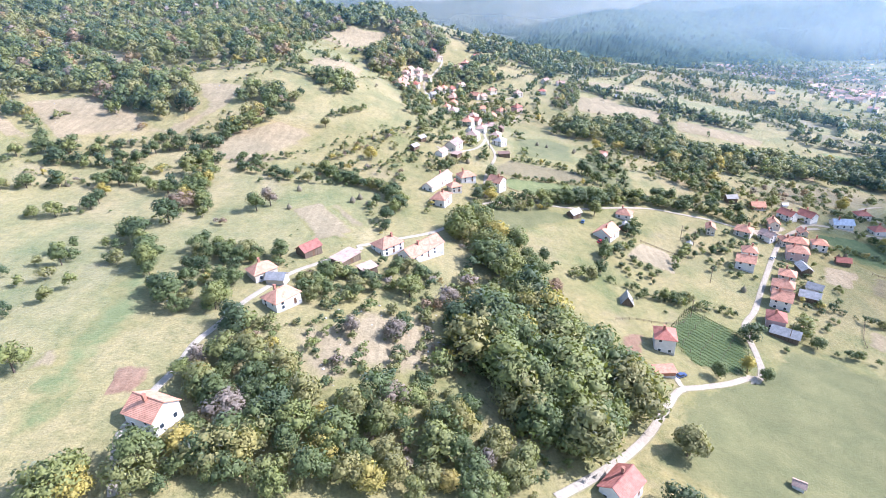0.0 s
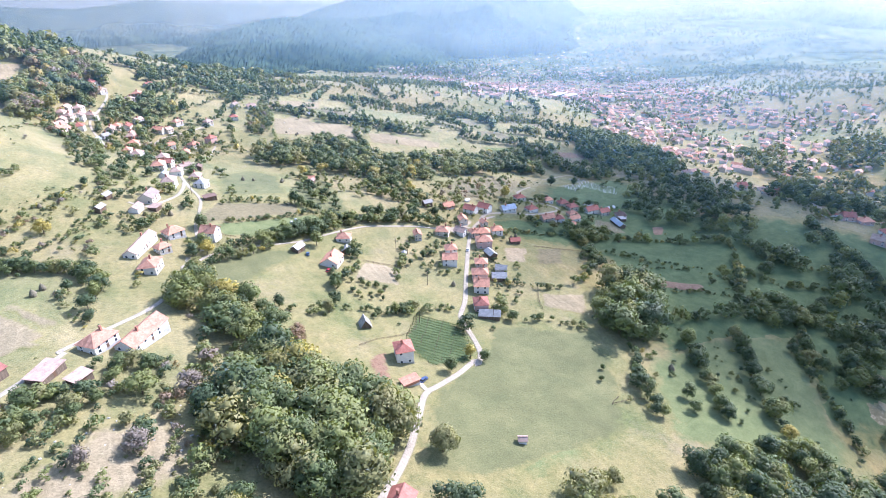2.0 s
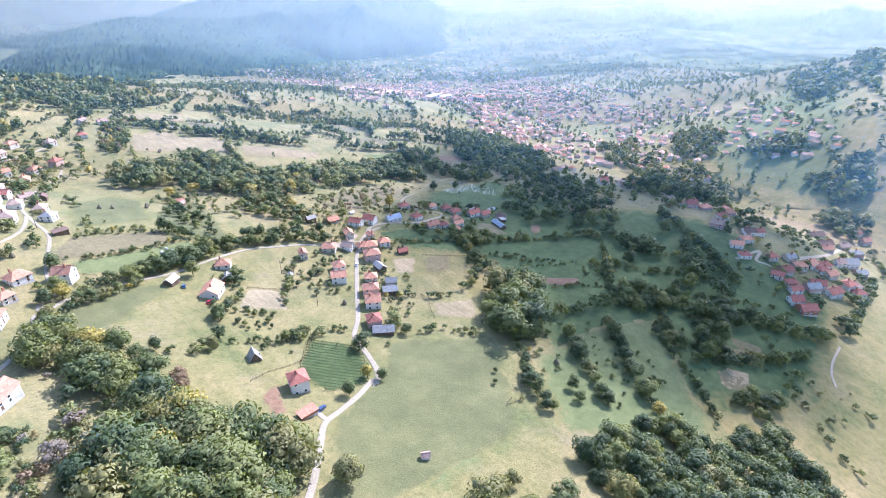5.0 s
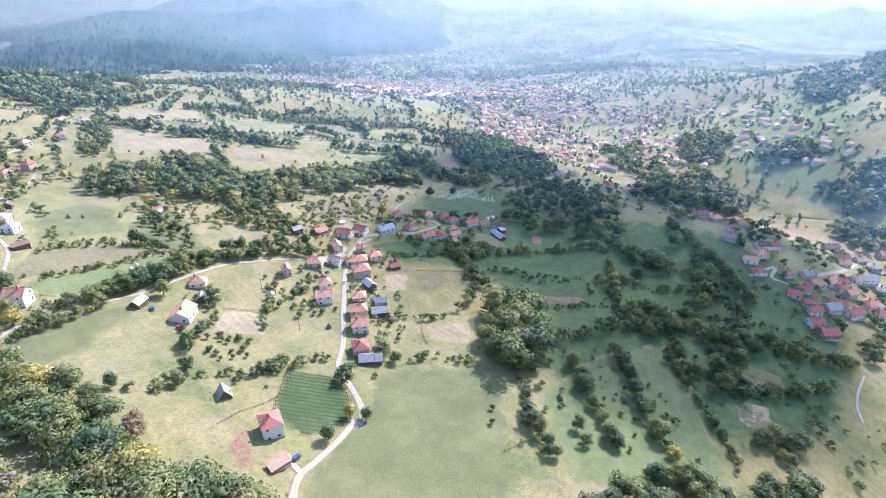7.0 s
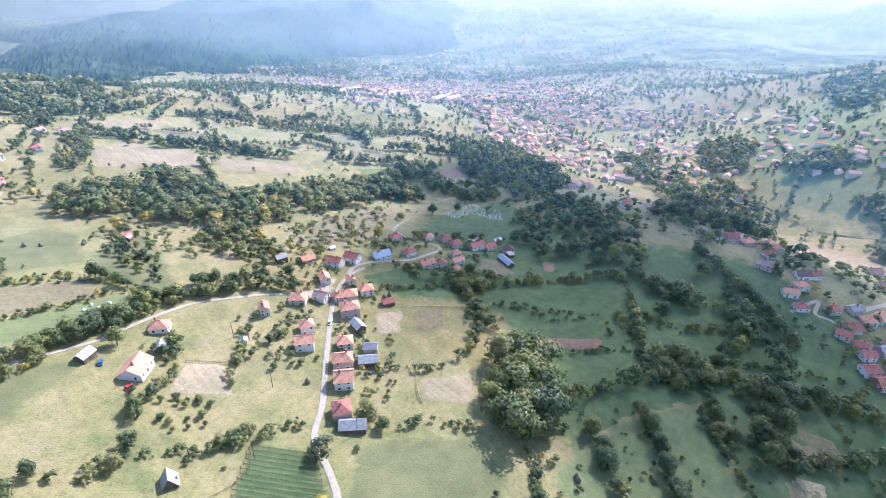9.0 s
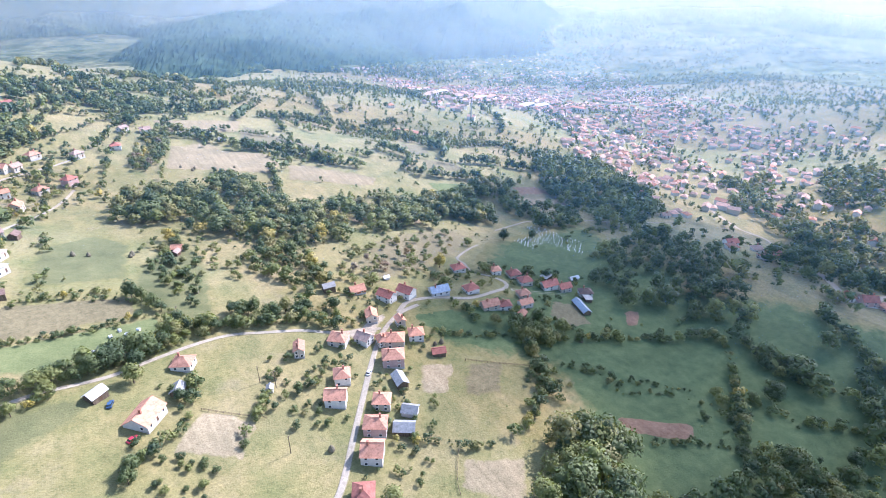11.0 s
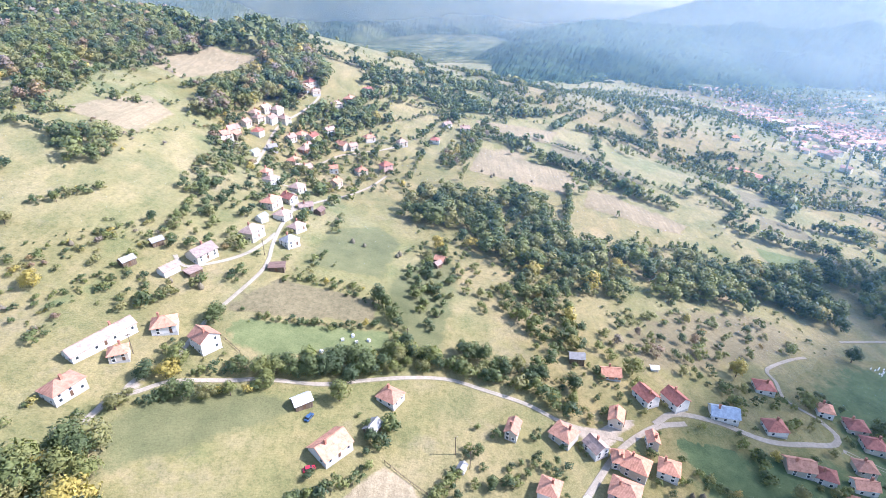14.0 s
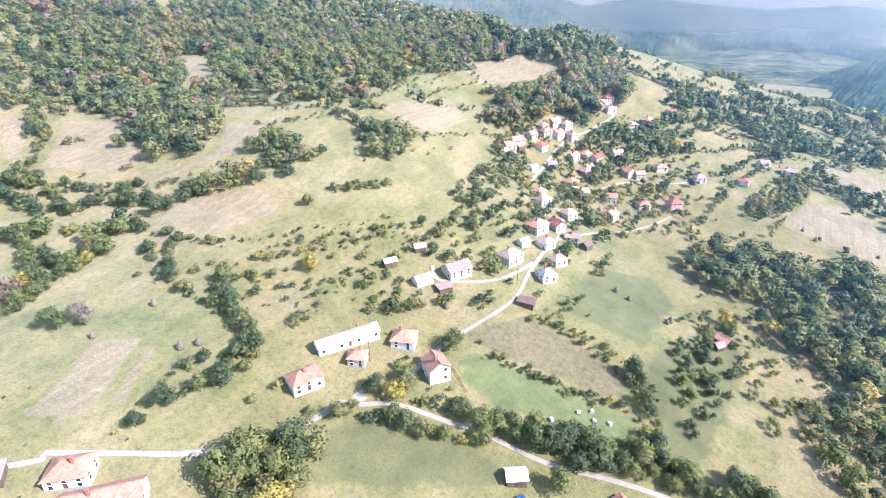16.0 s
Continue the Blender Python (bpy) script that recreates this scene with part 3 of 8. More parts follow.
    'orchard_belt': (6, 8, [(135.9, 386.2), (161.3, 379), (194.7, 350.4), (180.5, 306), (163.6, 307.8), (141.6, 339.8)]),
    'hill_forest': (10, 7.6, [(-387.6, 361.8), (-383, 560.7), (-1301.3, 2505.4), (-183.9, 742.5), (-73.6, 644.8), (-137.2, 506), (-126.3, 409.6), (-160.9, 391.3), (-185.8, 395.7), (-214.8, 404.5), (-276.8, 448.3), (-288.9, 427.2), (-201.8, 364.8), (-236.8, 309), (-257.1, 290.9)]),
    'hill_forest_west': (10, 7.6, [(-377.1, 520.2), (-329.2, 672.2), (-1062.8, 3536.5), (-132.8, 603.5), (-165.7, 519), (-140.1, 416.5), (-172.6, 394.3), (-239.1, 443.9), (-313.9, 485.2), (-281.6, 371.9)]),
    'hill_forest_mid': (9, 6.6, [(-261, 339.5), (-225.8, 320.7), (-207.9, 334.2), (-184.7, 303.9), (-160.6, 329.4), (-180.3, 374.2), (-212.8, 373.4), (-238.6, 332.8)]),
}
ORCHARDS = {
    'orchard_slope': (3.8, 6, [(105.1, 386.9), (125.3, 389.0), (126.1, 338.0), (118.5, 307.3), (106.2, 309.2), (102.9, 348.6)]),
    'orchard_small': (3, 4.5, [(84.7, 228.7), (104.6, 221.4), (95.7, 205.3), (76.1, 211.5)]),
    'orchard_dark': (4.5, 6, [(101, 347), (108.6, 370), (122, 402), (128.1, 349.5), (115.1, 318.1)]),
    'orchard_mid': (3.5, 6, [(134.6, 269.9), (154.5, 265.1), (138.2, 227.5), (120.8, 237.9)]),
    'orchard_lane': (3.5, 7, [(-5.6, 289.4), (-3, 308.8), (7.7, 327.7), (14.8, 320.2), (7.7, 301)]),
    'orchard_plum': (3, 7, [(201.8, 94.7), (238.2, 82.5), (199.9, 43.3), (177.7, 64.1)]),
    'orchard_hill': (5, 8, [(-145.4, 156.8), (-146.5, 174.8), (-116.6, 182.1), (-103.1, 159.2), (-110.7, 130.1), (-125.7, 129.3)]),
    'orchard_bend': (3.5, 6, [(133.7, 243.4), (147.6, 246.4), (148.3, 258), (164.2, 255.2), (148.3, 218.4), (129, 220.1)]),
    'orchard_far': (5, 8, [(130.1, 420.7), (139, 375.5), (162.5, 331.7), (158, 315.5), (131.1, 337.7), (115.9, 374.8)]),
    'orchard_east': (4, 7, [(239.9, 205.1), (263.7, 206.2), (283.9, 185.5), (278.5, 180.9), (229.1, 191.7)]),
}
HEDGES = {
    'h1': (6.5, 3.6, [(185.8, 131.3), (175.5, 117.5), (161.7, 102), (154, 87)]),
    'h2': (7, 4.5, [(212.3, 117.3), (200.2, 101.9), (189.7, 86.9), (178, 73.6)]),
    'h3': (7, 4.2, [(242.6, 109.8), (222.3, 89.6), (206.5, 74.5), (196.8, 61.1)]),
    'h4': (4.5, 3, [(264.2, 91.9), (244.4, 70.3), (227.9, 50), (218.8, 39.6)]),
    'h5': (6, 4, [(295, 103.5), (275, 92), (258.2, 79.6)]),
    'h6': (5, 3.6, [(139.3, 176.3), (150.2, 166.9), (163.8, 159.9), (174.5, 146.1)]),
    'h7': (4, 4, [(161, 202.2), (174.2, 194.7), (182.5, 187.3), (193.5, 182.4)]),
    'h8': (6, 5, [(79.8, 235.7), (75.1, 216.9), (66.7, 202.3), (55.5, 198.3), (42.7, 209)]),
    'h9': (5, 4, [(78.8, 193.5), (93.7, 194.1), (107.5, 193.8), (124.2, 187.2)]),
    'h10': (7, 6, [(40.2, 269), (50.4, 275.8), (66.8, 278.2), (84.4, 277.9), (113.4, 287.2)]),
    'h11': (3, 4, [(47.6, 332.5), (70.9, 339), (102.7, 325)]),
    'h12': (2.5, 4, [(42.5, 302.4), (61, 305.5), (83.8, 306.3)]),
    'h13': (7, 4.5, [(126.4, 304.1), (148.2, 296.5), (168.4, 291.8)]),
    'h14': (3.5, 3, [(37.8, 306.5), (57.2, 305.5), (73.8, 308.7), (93.6, 312.8)]),
    'h15': (4, 4, [(49, 337.2), (75.1, 332.3), (89.7, 324)]),
    'h16': (8, 4, [(89.3, 334.2), (100.7, 316.6), (107.2, 299.6)]),
    'h17': (6, 4.5, [(9.2, 242.7), (22.2, 253), (42.7, 260.9), (57.4, 268)]),
    'h18': (8, 7, [(60.7, 269.4), (73.8, 280.6)]),
    'h19': (5, 5, [(81.2, 276.4), (98.4, 286.4), (113.5, 290)]),
    'h20': (3.5, 5, [(-58.3, 271.9), (-49.8, 283.2), (-44, 293.4)]),
    'h21': (3, 5, [(-38.6, 267.9), (-26, 286.9), (-11.7, 317.3)]),
    'h22': (2.2, 6, [(-101.2, 274.4), (-79.7, 289.5), (-60.4, 311.2), (-41.7, 337.1), (-34.2, 349.8)]),
    'h23': (4.5, 5, [(-66.5, 346.6), (-56.5, 356.8), (-48.3, 370.2)]),
    'h24': (6, 4, [(-32.1, 231.8), (-27.2, 240.9), (-23.8, 247.4)]),
    'h25': (6, 4.2, [(-23.1, 207.4), (-25.2, 214.9), (-22.2, 226), (-18.9, 242.9), (-23, 251.6), (-41.3, 259.4), (-59.2, 271.3)]),
    'h26': (6, 4, [(-97.5, 209.4), (-104.5, 223.4), (-116, 248.6), (-114.6, 259.9)]),
    'h27': (4.5, 5, [(-195.1, 264.3), (-172.4, 275.1), (-152, 284.7), (-145, 298.2)]),
    'h28': (4, 6, [(-141.2, 385.6), (-112, 408.3), (-91.2, 403.2), (-69.4, 379.1)]),
    'h29': (4.5, 6, [(-124.5, 487.5), (-117.6, 523.5), (-103.2, 567.6)]),
    'h30': (3.5, 6, [(-208, 628.3), (-143.9, 576.1), (-107.1, 590.7)]),
    'h31': (3.5, 6, [(-214, 681.2), (-135.3, 622.9), (-89.8, 636.5)]),
    'h32': (6, 6, [(-239.2, 301.2), (-221.7, 295.1), (-203, 276.8), (-199.4, 266.7)]),
    'h33': (5, 8, [(101.3, 646.4), (163.7, 679.3), (263, 703.9), (368.7, 739), (486, 742.1)]),
    'h34': (5, 8, [(154.4, 611.6), (206.4, 595.5), (241.3, 550.7), (281.3, 537.6)]),
    'h35': (5, 8, [(340.3, 584.4), (346.5, 525.2), (377, 486), (410.7, 460)]),
    'h36': (5, 9, [(120.4, 750.2), (173.1, 757.5), (500, 1572.7), (441.8, 903.1)]),
    'h37': (6, 8, [(134.6, 617.3), (142.7, 574.7), (134.2, 513)]),
    'h38': (5, 8, [(321.3, 680.5), (353.5, 606.4), (368.6, 533.1), (407.3, 492.5), (449.3, 486.9)]),
    'h39': (5, 8, [(324.1, 541.7), (352.3, 513.9), (364.1, 481.5), (408.9, 475.8)]),
    'h40': (5, 8, [(468.2, 640.2), (512, 620.4), (563.8, 610)]),
    'h41': (5, 8, [(179.7, 622.6), (210.1, 595.4), (232.7, 554.2), (270.4, 536)]),
    'h42': (6, 7, [(208.8, 482.9), (227, 533.3), (250.7, 579.1)]),
    'h43': (6, 5, [(-189.7, 221.8), (-172.5, 231.5), (-144.5, 239.3), (-124.1, 233.1)]),
    'h44': (8, 5, [(-119.2, 187.3), (-101.8, 168.1), (-94.1, 151.7), (-80.2, 135.6)]),
    'h45': (6, 5, [(-167.1, 200.2), (-149.3, 206.9), (-147.8, 225.6)]),
    'h46': (6, 5, [(-203.2, 243.4), (-196.5, 256.8), (-179.2, 268), (-150.4, 264.2)]),
    'h47': (7, 5, [(-155.3, 262.9), (-145.2, 278.9), (-125.8, 290.3), (-116.8, 312.8)]),
    'h48': (5, 5, [(-104.1, 267.3), (-86, 263.5), (-62.2, 257.1), (-34.5, 260.7)]),
    'h49': (5, 6, [(309.5, 158.3), (292.1, 137.5), (273.4, 122.6)]),
    'h50': (2.5, 4, [(265.7, 180.8), (286.6, 168.4), (299.5, 152.6)]),
    'h51': (3, 5, [(285.9, 130.7), (307.3, 107.1), (326.1, 82.5)]),
    'h52': (4, 5, [(253.4, 233.1), (245.4, 215.4), (231.2, 204.2)]),
    'h53': (3, 5, [(214.2, 249.4), (233.3, 242.9), (250.7, 233.5)]),
    'h54': (7, 5, [(-87.5, 173.8), (-76.9, 153.3), (-65.1, 134.4), (-57.9, 126.9)]),
    'h55': (6, 5, [(-54.2, 142.4), (-42.8, 155.1), (-30.2, 174.7)]),
    'h57': (6, 6, [(83.7, 2021.6), (181.5, 873.6), (266.9, 846.4), (354.1, 822.5), (411.5, 788.6)]),
    'h58': (6, 6, [(210.3, 640.6), (257.2, 611.9), (280.1, 570.2), (313.1, 548.9), (329.4, 525.6)]),
    'h59': (5, 6, [(165.7, 611.2), (195.7, 605.6), (224.2, 595.7)]),
    'h60': (7, 6, [(221.6, 434.9), (255.6, 444.1), (299.3, 448.6), (327.7, 435.3)]),
    'h61': (5, 7, [(40.9, 656.7), (81.1, 645.8), (141.6, 649.7), (182.5, 668.9)]),
    'h62': (5, 7, [(36.7, 727.1), (102.7, 758.6), (179, 788.2), (220.1, 787.9)]),
    'h63': (5, 7, [(40.5, 601.4), (82.8, 609.6), (112.5, 643.5)]),
    'h64': (4, 7, [(-110.8, 481.5), (-87.9, 474.9), (-67.8, 496)]),
    'h65': (4, 6, [(-101.9, 560), (-57.9, 543.3), (-46.9, 499.9)]),
    'h66': (3, 5, [(-61.4, 298.1), (-49.9, 314.4), (-36.1, 334), (-24.7, 350.4)]),
    'h67': (2.5, 5, [(-45.5, 273.1), (-25.8, 300.5), (-15.1, 326.6)]),
    'h68': (7.5, 3.6, [(38.1, 268.9), (45.8, 271.3), (55.8, 272.3), (67.8, 279.1), (83.3, 281.4), (95.8, 283.8)]),
    'h69': (6, 3.6, [(124, 293.5), (138.1, 289.3), (157.8, 285.5), (170.4, 274.3)]),
    'h70': (6, 4, [(99, 309.2), (105.6, 300.9), (117.1, 296.1)]),
    'h71': (6, 4, [(20.7, 265.9), (29, 268.1), (39.2, 271.6)]),
    'h72': (4, 4, [(126.3, 248.7), (120.5, 237.9), (115.4, 229.2)]),
    'h73': (9, 5, [(33, 691.6), (91.2, 711.2), (148.6, 758.8), (224.7, 828.5)]),
    'h74': (9, 5, [(85.6, 773), (149.7, 832.9), (348.9, 1607.1)]),
    'h75': (9, 5, [(40.9, 656.7), (96.2, 668.4), (149.2, 684.8), (213.6, 724)]),
    'h76': (9, 5, [(173, 617.1), (191, 618.2), (203.2, 614.3)]),
    'h77': (7, 5, [(18.5, 736.1), (58.2, 769.6), (78.7, 1982.6)]),
    'h78': (6, 4.5, [(94.6, 507), (107.8, 575.7), (127.2, 617.7)]),
    'h79': (3, 4, [(-70, 346.6), (-51.7, 369.9)]),
    'h80': (5, 5, [(-153.1, 258.3), (-149.6, 263.8)]),
    'h81': (5, 5, [(-207.6, 294), (-204.5, 304.4)]),
    'h82': (4, 4, [(-79.6, 255.9), (-89.1, 268), (-99, 278.5), (-78.6, 285.4)]),
    'h83': (7, 5, [(-187.2, 252.6), (-164.5, 254.8), (-140.2, 246.2), (-118.5, 236.7)]),
    'h84': (5.5, 3.4, [(102.7, 262.0), (98.6, 250.3), (93.9, 238.4), (84.9, 230.7), (77.2, 226.2)]),
    'h85': (2.5, 3.2, [(256.8, 206.6), (264.5, 197.7), (274.4, 188.2)]),
    'h86': (2.5, 3.2, [(271.6, 185.8), (283.8, 178.9), (299.2, 164.3)]),
    'h87': (6, 4, [(251.1, 226.2), (244, 210.1), (229.8, 195.4), (211.7, 185)]),
    'h88': (3, 3.4, [(213.8, 254.9), (224.1, 246.4), (236.6, 241.4), (246.5, 237.1)]),
    'h56': (4, 6, [(52.6, 202.9), (72.3, 201.3), (96.5, 191.4), (122.3, 192.8)]),
}
FIELDS = {
    'f1': ('stubble', [(-103.3, 106.1), (-104.7, 114.6), (-98.4, 115.8), (-96.6, 106.6)]),
    'f2': ('soil', [(-81.9, 98.2), (-84.2, 110.4), (-76.1, 110.6), (-74.9, 99.6)]),
    'f3': ('stubble', [(-67.7, 223.2), (-55.4, 234.7), (-35.4, 203.3), (-49.6, 190.6)]),
    'f4': ('soil', [(63.2, 161.5), (73.6, 162.8), (67.3, 145.8), (61.1, 145.7)]),
    'f5': ('stubble', [(178.4, 184.1), (201.9, 171.6), (183.3, 156.2), (169, 172.1)]),
    'f6': ('straw', [(101.8, 246.4), (119.9, 232.9), (107.0, 218.9), (89.1, 229.3)]),
    'f7': ('straw', [(192.8, 236.7), (205.8, 231.2), (194.3, 214.2), (182.1, 219.7)]),
    'f8': ('soil', [(254.3, 168.5), (281.1, 149.7), (270.6, 142.8), (246.3, 160.1)]),
    'f9': ('fallow', [(284.4, 65.1), (291, 43.8), (280.5, 41.1), (267.9, 57.2)]),
    'f10': ('fallow', [(256.3, 53.7), (269.5, 41.2), (255.6, 34.4), (244.1, 45.3)]),
    'f11': ('stubble', [(-108.8, 283), (-103.8, 311.3), (-90.6, 328.2), (-74.3, 318.7), (-89.4, 291.7)]),
    'f12': ('stubble', [(-231.3, 308.8), (-199.4, 338.3), (-161.7, 307.3), (-196.9, 275.9)]),
    'f13': ('stubble', [(-283.3, 423.9), (-275.2, 442.7), (-199.5, 398.5), (-208.2, 376.3)]),
    'f14': ('stubble', [(-158.7, 362.8), (-127.3, 370.1), (-126.8, 348.6), (-144.5, 298.5), (-156.4, 300.8), (-138.6, 335.5)]),
    'f15': ('stubble', [(-39.6, 192.7), (-58.6, 215.1), (-54.5, 218.4), (-36, 196.1)]),
    'f16': ('stubble', [(-37.6, 207.9), (-49.7, 228.6), (-46.9, 234.5), (-32.2, 209.6)]),
    'f17': ('fallow', [(28.9, 306.6), (34.2, 318), (43.8, 334.5), (92.3, 331.5), (90.2, 313.8), (65.5, 310.4), (43.9, 306)]),
    'f18': ('fresh', [(33.5, 299.6), (42.2, 304.5), (65.7, 307.3), (99.1, 312.5), (99, 297.6), (72.9, 291.2), (56.3, 283.4), (39.8, 286.4)]),
    'f19': ('soil', [(435.7, 449.9), (465.1, 447.6), (486.7, 428.4), (431.5, 428.7)]),
    'f20': ('stubble', [(235.6, 410.5), (301.7, 408.3), (293.8, 395.6), (239, 397.6)]),
    'f25': ('lush', [(208.2, 271.6), (234.7, 270), (238.1, 245.7), (235.4, 224.7), (212.5, 246.3)]),
    'f26': ('stubble', [(632.2, 150.6), (617.6, 80.6), (596.8, 41.2), (571.8, 37.7), (578, 78.1), (481.7, 118.1)]),
    'f27': ('stubble', [(-253.1, 288.6), (-245.6, 299.5), (-210, 275.3), (-215.1, 267.5)]),
    'f30': ('soil', [(332.6, 231.8), (344.4, 224.4), (327.3, 213.3), (317.9, 217.4)]),
    'f34': ('fallow', [(212.6, 228.5), (231.4, 221.5), (214.9, 203.1), (200.1, 210.9)]),
    'yard_junction': ('gravel', [(168.3, 273.5), (181.7, 270.2), (188.8, 274.7), (200.3, 277.8), (185.3, 264.2), (179.3, 258.1), (173.8, 257.8), (172.8, 265.4), (168.9, 264.0)]),
    'f35': ('fallow', [(300.4, 259), (311.2, 248.7), (302.7, 225.9), (286.4, 230.3), (281.9, 244.2)]),
    'f31': ('gravel', [(13.4, 252), (14.7, 262.8), (18.8, 264.1), (19.1, 256.9)]),
    'f32': ('stubble', [(430.2, 428.7), (489.3, 415.8), (480.2, 394.2), (427, 410.1)]),
}
HEDGES.update({
    'n1': (9, 4.5, [(-12.8, 683.2), (33.5, 689.3), (86.6, 707.6), (148.6, 752.5), (217.4, 753.7)]),
    'n2': (9, 4.5, [(47.1, 673.4), (89.6, 683.4), (114.0, 673.6), (162.3, 698.1), (212.3, 702.8)]),
    'n3': (8, 4, [(94.9, 679.3), (116.4, 672.5), (140.0, 694.3), (157.9, 710.2)]),
    'n4': (8, 4, [(158.0, 643.5), (172.9, 615.1), (194.2, 614.1), (203.3, 607.5)]),
    'n5': (5, 4, [(100.3, 575.0), (111.3, 614.7), (133.0, 654.6), (149.3, 674.7)]),
    'n6': (5, 4, [(-124.2, 401.9), (-108.4, 432.1), (-108.2, 463.6), (-91.0, 465.2), (-80.0, 477.0)]),
    'n7': (6, 4, [(-107.9, 403.1), (-91.2, 403.2), (-77.7, 393.1)]),
    'n8': (5, 4, [(-193.9, 617.0), (-147.3, 572.1), (-118.9, 561.8), (-101.9, 570.1)]),
    'n9': (5, 4, [(-189.5, 652.0), (-127.1, 607.4), (-93.5, 607.9)]),
    'n10': (6, 4, [(-124.5, 487.5), (-117.6, 523.5), (-104.6, 565.2)]),
    'n11': (4, 4, [(-62.3, 269.8), (-67.7, 278.8), (-55.0, 279.1)]),
    'n12': (5, 4, [(-63.7, 272.4), (-47.8, 262.6), (-34.4, 257.1), (-25.8, 249.2)]),
    'n13': (9, 4.5, [(267.1, 710.6), (324.5, 711.1), (354.6, 679.1), (428.4, 669.5), (420.1, 553.0)]),
    'n14': (9, 4.5, [(170.1, 612.9), (201.5, 591.2), (232.4, 573.7), (260.9, 561.9), (272.3, 534.9), (302.3, 513.0)]),
    'n15': (9, 4.5, [(86.1, 682.1), (111.5, 686.1), (140.6, 701.3), (151.8, 680.2)]),
    'n16': (9, 4, [(166.7, 741.7), (197.3, 730.1), (225.8, 728.5), (254.9, 722.7)]),
    'n17': (9, 4, [(108.5, 659.8), (135.8, 667.6), (188.5, 688.1)]),
    'n18': (8, 4.5, [(48.1, 686.9), (66.3, 679.2), (79.8, 678.2)]),
    'n19': (8, 4.5, [(40.2, 601.3), (56.5, 596.4), (74.8, 603.8)]),
    'n20': (9, 4, [(114.2, 638.7), (127.6, 642.7), (134.6, 631.1)]),
    'n21': (8, 4, [(251.3, 581.2), (268.2, 552.0), (275.6, 529.6)]),
    'n22': (7, 4, [(220.7, 523.7), (209.6, 470.9), (195.0, 434.4)]),
    'n23': (9, 4, [(266.8, 706.0), (311.4, 719.0), (355.1, 721.1), (393.2, 706.0), (400.0, 607.6), (405.1, 583.3)]),
    'n24': (9, 4, [(205.3, 577.0), (240.4, 567.8), (266.7, 548.0), (285.9, 527.5)]),
    'n25': (9, 4, [(344.5, 561.6), (360.2, 525.0), (342.8, 494.0), (360.3, 479.2), (394.2, 468.4), (411.7, 463.9)]),
    'n26': (10, 4, [(401.2, 545.4), (461.8, 565.0), (537.4, 594.4), (544.8, 546.1), (586.1, 553.7)]),
    'n27': (10, 4, [(410.0, 503.5), (455.6, 497.1), (483.4, 488.3), (514.4, 490.0)]),
    'n28': (9, 4, [(420.2, 733.7), (467.8, 752.7), (495.0, 743.8)]),
    'n29': (9, 4, [(190.9, 703.6), (222.7, 719.0), (278.6, 790.4)]),
    'n30': (6, 4, [(259.1, 226.5), (289.5, 216.5), (330.3, 196.3), (352.1, 181.4), (327.3, 158.2), (292.5, 137.1)]),
    'n31': (3, 3.2, [(238.2, 161.4), (257.4, 149.1), (281.7, 133.2)]),
    'n32': (8, 4, [(225.1, 131.6), (245.5, 123.5), (267.6, 121.9), (294.6, 121.5)]),
    'n33': (8, 4, [(266.0, 114.1), (290.9, 105.6), (300.9, 89.8), (309.1, 73.6), (310.3, 61.6)]),
    'n34': (4, 4, [(306.9, 102.4), (326.1, 79.7), (351.3, 52.2)]),
    'n35': (3, 3.5, [(282.2, 93.5), (261.7, 79.5), (243.2, 64.1), (226.8, 47.7), (213.5, 36.3)]),
    'n36': (7, 4, [(263.2, 54.8), (278.5, 45.9), (292.2, 36.1), (317.7, 23.2)]),
    'n37': (6, 4, [(360.8, 172.5), (348.5, 148.5), (357.0, 128.3), (356.8, 109.0)]),
    'n38': (8, 4, [(415.9, 160.0), (396.4, 129.6), (371.0, 96.1), (357.4, 77.1)]),
    'n39': (5, 4, [(318.2, 145.0), (324.7, 124.8), (343.7, 103.6), (348.3, 84.2)]),
    'n40': (8, 4, [(336.6, 49.7), (334.6, 35.6), (348.6, 21.3), (372.3, 11.0)]),
})
